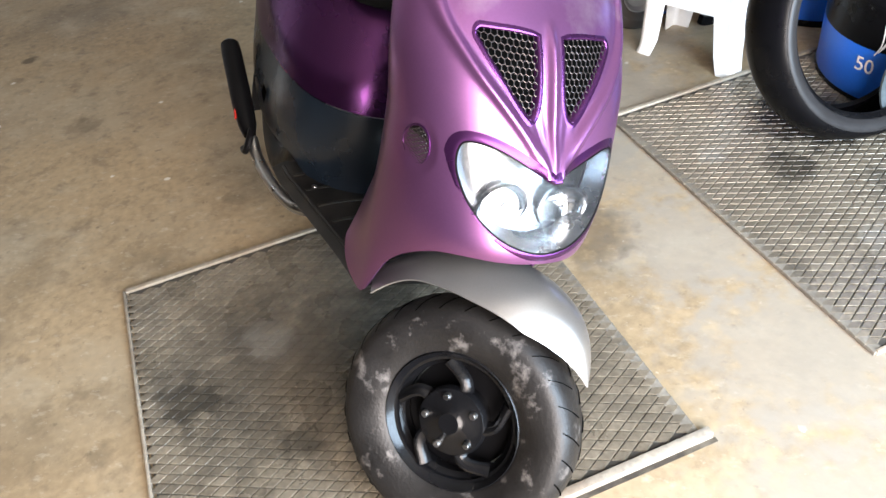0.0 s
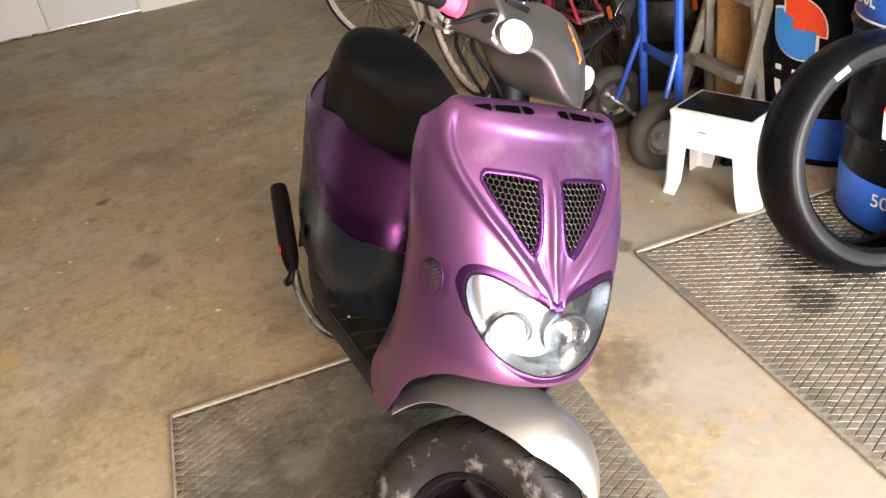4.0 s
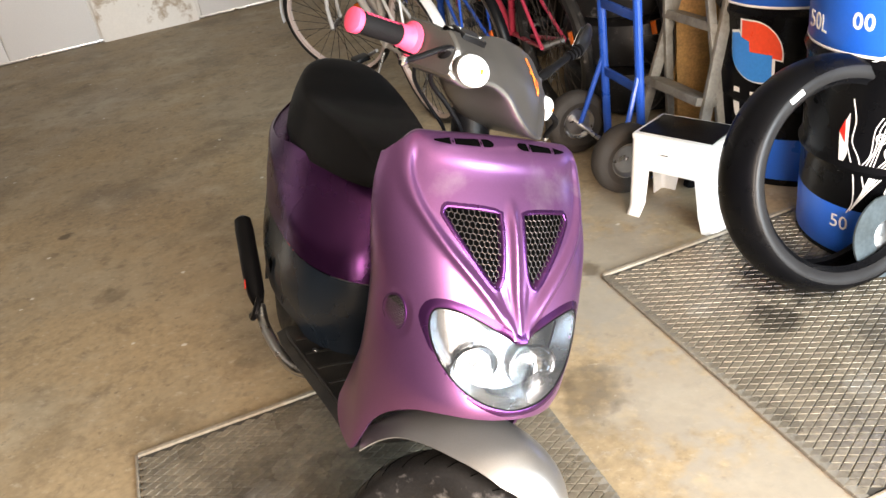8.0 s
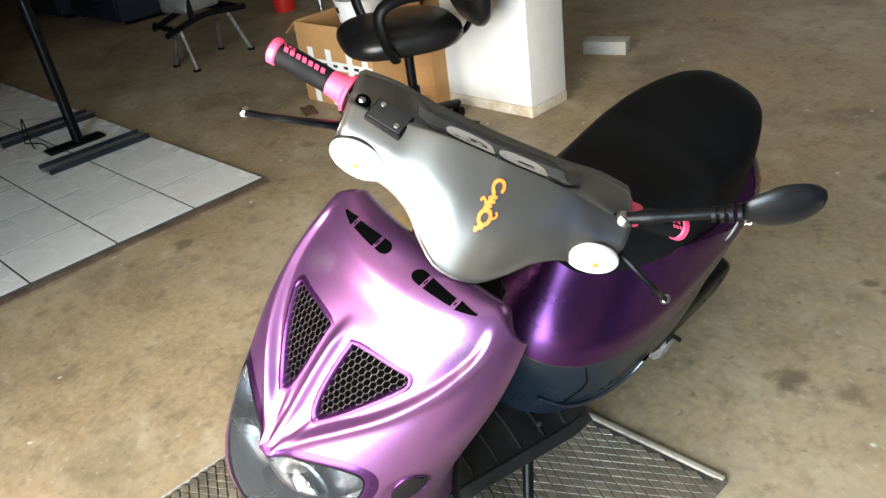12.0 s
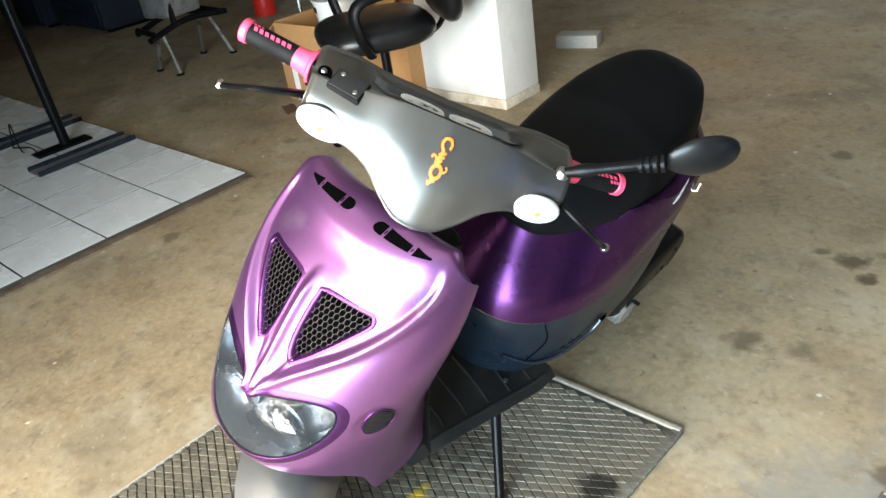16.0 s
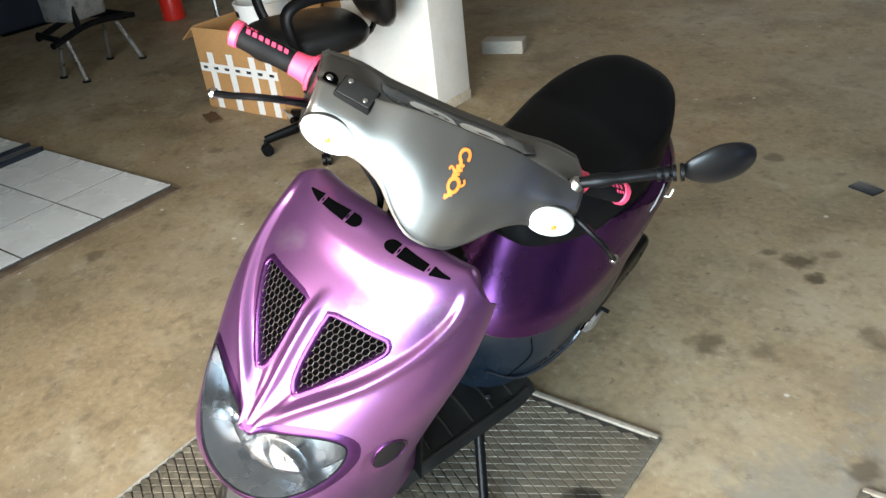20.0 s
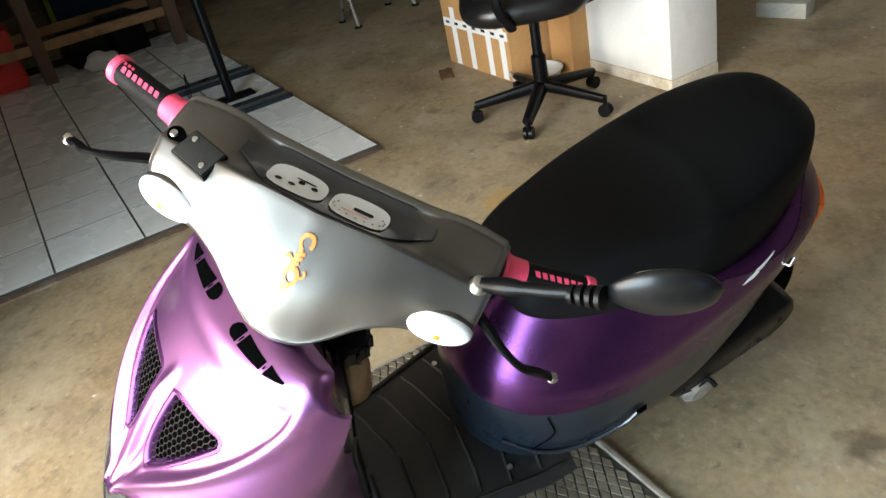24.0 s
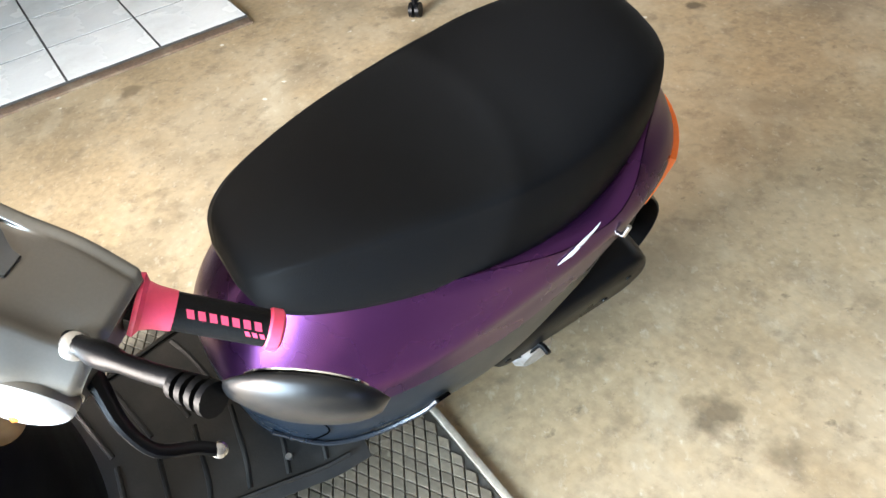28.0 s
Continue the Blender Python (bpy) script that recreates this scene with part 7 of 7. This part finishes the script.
for k, u in enumerate((-6.9, -5.9)):
    cabinet(rpose(u, 3.6 + 0.1 * k), 0.95, 0.55, 1.05, 5, NAVY, "dark blue tool cabinet with drawers")
case = thing("machine_case", rpose(-6.2, 1.9, 0, 70), "blue machine case with green edges", "machine")
part("body", box(1.0, 0.6, 0.9, (0, 0, 0.46), 0.04, 3), material("teal_enamel", (0.008, 0.035, 0.075), 0.4, 0, 0.15), case)
for x in (-0.44, 0.44):
    part("edge_stripe", box(0.04, 0.01, 0.7, (x, -0.306, 0.48), 0.003), material("lime_stripe", (0.30, 0.42, 0.02), 0.5), case)
part("badge", box(0.30, 0.008, 0.10, (0.0, -0.305, 0.66), 0.003), DIAL, case)

# wooden bench on the tiles, with a red crate under it
OLDWOOD = material("dark_stained_bench_wood", (0.085, 0.045, 0.024), 0.6, 0.0, 0.3, 12, 90, 0.3, dirt=(0.04, 0.03, 0.02), dirt_amount=0.6, dirt_scale=6)
RAILWOOD = material("worn_pine_rail", (0.26, 0.15, 0.065), 0.6, 0.0, 0.3, 12, 90, 0.3, dirt=(0.10, 0.06, 0.03), dirt_amount=0.6, dirt_scale=8)
bench = thing("workbench", rpose(-4.52, 1.13, 0.0186), "dark wooden workbench with pale lower rails, standing on the tiles", "workbench")
part("bench_top", box(0.74, 2.10, 0.05, (-0.30, 0.0, 0.86), 0.004), OLDWOOD, bench)
for y in (-0.91, 0.0, 0.91):
    for x in (-0.035, -0.60):
        part("leg", box(0.075, 0.085, 0.834, (x, y, 0.4172), 0.004), OLDWOOD, bench)
for x in (-0.035, -0.60):
    for y in (-0.455, 0.455):
        part("rail", box(0.045, 0.822, 0.065, (x, y, 0.245), 0.004), RAILWOOD, bench)
crate = thing("red_crate", rpose(-4.86, 0.72, 0.0186), "red plastic crate under the workbench", "crate")
part("crate_wall", box(0.40, 0.56, 0.40, (0, 0, 0.2004), 0.02, 3), RED, crate)
for z in (0.06, 0.36):
    part("crate_lip", box(0.418, 0.578, 0.022, (0, 0, z), 0.006), RED, crate)
for y, h in ((1.42, 0.18), (1.72, 0.26)):
    sb = thing("scrap_box", rpose(-4.88, y, 0.0186, 8), "dark box of scrap under the workbench", "box")
    part("body", box(0.34, 0.24, h, (0, 0, h / 2 + 0.0005), 0.01), BLACK, sb)
wst = thing("wire_stand", rpose(-3.06, 1.72, 0.0186), "thin black wire stand on the tiles", "stand")
part("wire", tube(smooth_line([(-0.10, 0.0, 0.004), (-0.06, 0.01, 0.13), (-0.045, 0.012, 0.145), (-0.03, 0.01, 0.13), (0.02, 0.0, 0.004), (0.16, 0.02, 0.004), (0.02, 0.05, 0.006), (-0.10, 0.0, 0.004)], 5), 0.004, 6), BLACK, wst)
post = thing("stand_post", Matrix.Translation((-3.395, 0.485, 0.0186)) @ Matrix.Rotation(ROOM, 4, "Z"), "dark steel post standing on the tiles", "post")
part("post_tube", tube([(0.0, 0, 0.01), (-0.03, -0.02, 0.95)], 0.028, 12), BLACK, post)
part("post_foot", box(0.10, 0.30, 0.014, (0, -0.02, 0.008), 0.003), BLACK, post)
bag = thing("white_bag", Matrix.Translation((-4.72, -0.60, 0.0186)), "crumpled white plastic bag on the tiles", "bag")
bm = bmesh.new()
bmesh.ops.create_icosphere(bm, subdivisions=3, radius=0.11)
for v in bm.verts:
    v.co *= 1 + 0.35 * noise.noise(v.co * 14)
    v.co.z = max(0.001, v.co.z * 0.6 + 0.05)
part("bag_skin", bm, WHITE, bag)

flake = thing("grey_flake", Matrix.Translation((-0.516, 3.322, 0)), "flat grey scrap of metal on the floor", "scrap")
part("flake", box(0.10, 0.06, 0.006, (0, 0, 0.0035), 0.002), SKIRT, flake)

# ---- floor pieces: tiles, then hatch covers ----
tiles = thing("tiled_floor", Matrix.Rotation(ROOM, 4, "Z"), "raised patch of white square floor tiles", "tiled floor", kind="structure")
TU0, TU1, TV0, TV1 = -5.26, -1.548, DOOR_V + 0.05, 2.147
part("bed", box(TU1 - TU0, TV1 - TV0, 0.0172, ((TU0 + TU1) / 2, (TV0 + TV1) / 2, 0.0088)), GROUT, tiles)
tile_size = 0.345
tb = box(tile_size - 0.009, tile_size - 0.009, 0.008, (0, 0, 0))
finish(tb)
tile_mesh = bpy.data.meshes.new("tile")
tb.to_mesh(tile_mesh)
tb.free()
tile_mesh.materials.append(TILE)
u = TU1 - tile_size / 2
while u > TU0 + 0.1:
    v = TV1 - tile_size / 2
    while v > TV0 + 0.1:
        ob = new("tile", tile_mesh)
        ob.parent = tiles
        ob.location = (u, v, 0.0146)
        v -= tile_size
    u -= tile_size
part("bed_edge", box(0.055, TV1 - TV0, 0.010, (TU1 + 0.0275, (TV0 + TV1) / 2, 0.0052), 0.003), material("brown_mortar_edge", (0.115, 0.075, 0.048), 0.9, 0.0, 0.5, 14, 90, 0.5, dirt=(0.22, 0.175, 0.12), dirt_amount=0.8, dirt_scale=9), tiles, "dirty brown mortar edge")
for su, sv in ((-2.615, 1.870), (-3.28, 1.885)):
    channel = thing("steel_channel", rpose(su, sv, 0.0186), "flat grey steel channel lying on the white tiles", "steel bar", "steel channels")
    part("web", box(0.118, 0.53, 0.006, (0, 0, 0.0036), 0.001), ALU, channel)
    for o in (-0.064, 0.064):
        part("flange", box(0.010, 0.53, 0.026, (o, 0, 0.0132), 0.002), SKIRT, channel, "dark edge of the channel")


def hatch(u0, u1, v0, v1, label, near, bare):
    """A square hatch with rows of raised rubber diamonds in a thin metal frame."""
    ob = thing("floor_hatch", rpose((u0 + u1) / 2, (v0 + v1) / 2), label, "floor hatch", "floor hatches", "structure")
    w, d = u1 - u0, v1 - v0
    part("plate", box(w - 0.02, d - 0.02, 0.008, (0, 0, 0.0046)), HATCH, ob)
    for sx, sy, x, y in ((0.007, d, -w / 2, 0), (0.007, d, w / 2, 0), (w - 0.008, 0.014, 0, d / 2 - 0.001), (w - 0.008, 0.008, 0, -d / 2 + 0.001)):
        if x * bare > 0:
            part("edge", box(0.024, sy, 0.0112, (x - bare * 0.010, y, 0.0062), 0.003), TRODDEN, ob, "trodden bare edge")
        else:
            part("edge", box(sx, sy, 0.014, (x, y, 0.0076), 0.0025), MATFRAME, ob, "worn metal edging")
    a, b = 0.0230, 0.0125
    ww, dd = w / 2 - 0.012, d / 2 - 0.012
    cells = []
    n = int(1.2 / b)
    for i in range(-n, n):
        for j in range(-n, n):
            x, y = (i + j) * a, (i - j) * b
            if abs(x) < ww - a * 0.2 and abs(y) < dd - b * 0.3:
                cells.append((x, y))
    cells.sort(key=lambda c: (c[0] - near[0]) ** 2 + (c[1] - near[1]) ** 2)

    def pad_corners(x, y, k, z):
        return [(x + a * k, y, z), (x, y + b * k, z), (x - a * k, y, z), (x, y - b * k, z)]

    faces = [(4, 5, 6, 7), (0, 1, 5, 4), (1, 2, 6, 5), (2, 3, 7, 6), (3, 0, 4, 7)]
    me = bpy.data.meshes.new("diamond")
    me.from_pydata(pad_corners(0, 0, 0.93, 0.0) + pad_corners(0, 0, 0.80, 0.0034), [], faces)
    me.materials.append(RIB)
    for x, y in cells[:300]:
        p = new("diamond", me)
        p.parent = ob
        p.location = (x, y, 0.0086)
    verts, fs = [], []
    for x, y in cells[300:]:
        k = len(verts)
        verts += pad_corners(x, y, 0.93, 0.0086) + pad_corners(x, y, 0.80, 0.0120)
        fs += [tuple(k + q for q in f) for f in faces]
    rest = bpy.data.meshes.new("diamonds")
    rest.from_pydata(verts, [], fs)
    rest.materials.append(RIBS)
    ro = new("diamonds", rest)
    ro.parent = ob
    tagged(ro, kind="stuff")
    return ob


hatch(-0.17, 0.83, 0.735, 1.715, "hatch covered with worn grey rubber diamonds, under the scooter", (0.38, 0.2), 1)
hatch(1.245, 2.245, 0.75, 1.775, "hatch covered with worn grey rubber diamonds, under the tyre", (-0.35, 0.1), -1)
# the near edge of the first hatch stands a little open over a dark gap
slab("hatch_gap", 0.55, 0.855, 0.717, 0.727, 0.0005, 0.0015, GRIME, "line of black grime along the edge of the hatch", "grime")
slab("hatch_bar", -0.1, 0.85, 0.727, 0.745, 0.001, 0.018, MATFRAME, "bright worn steel bar along the hatch", "bar", bevel=0.002)
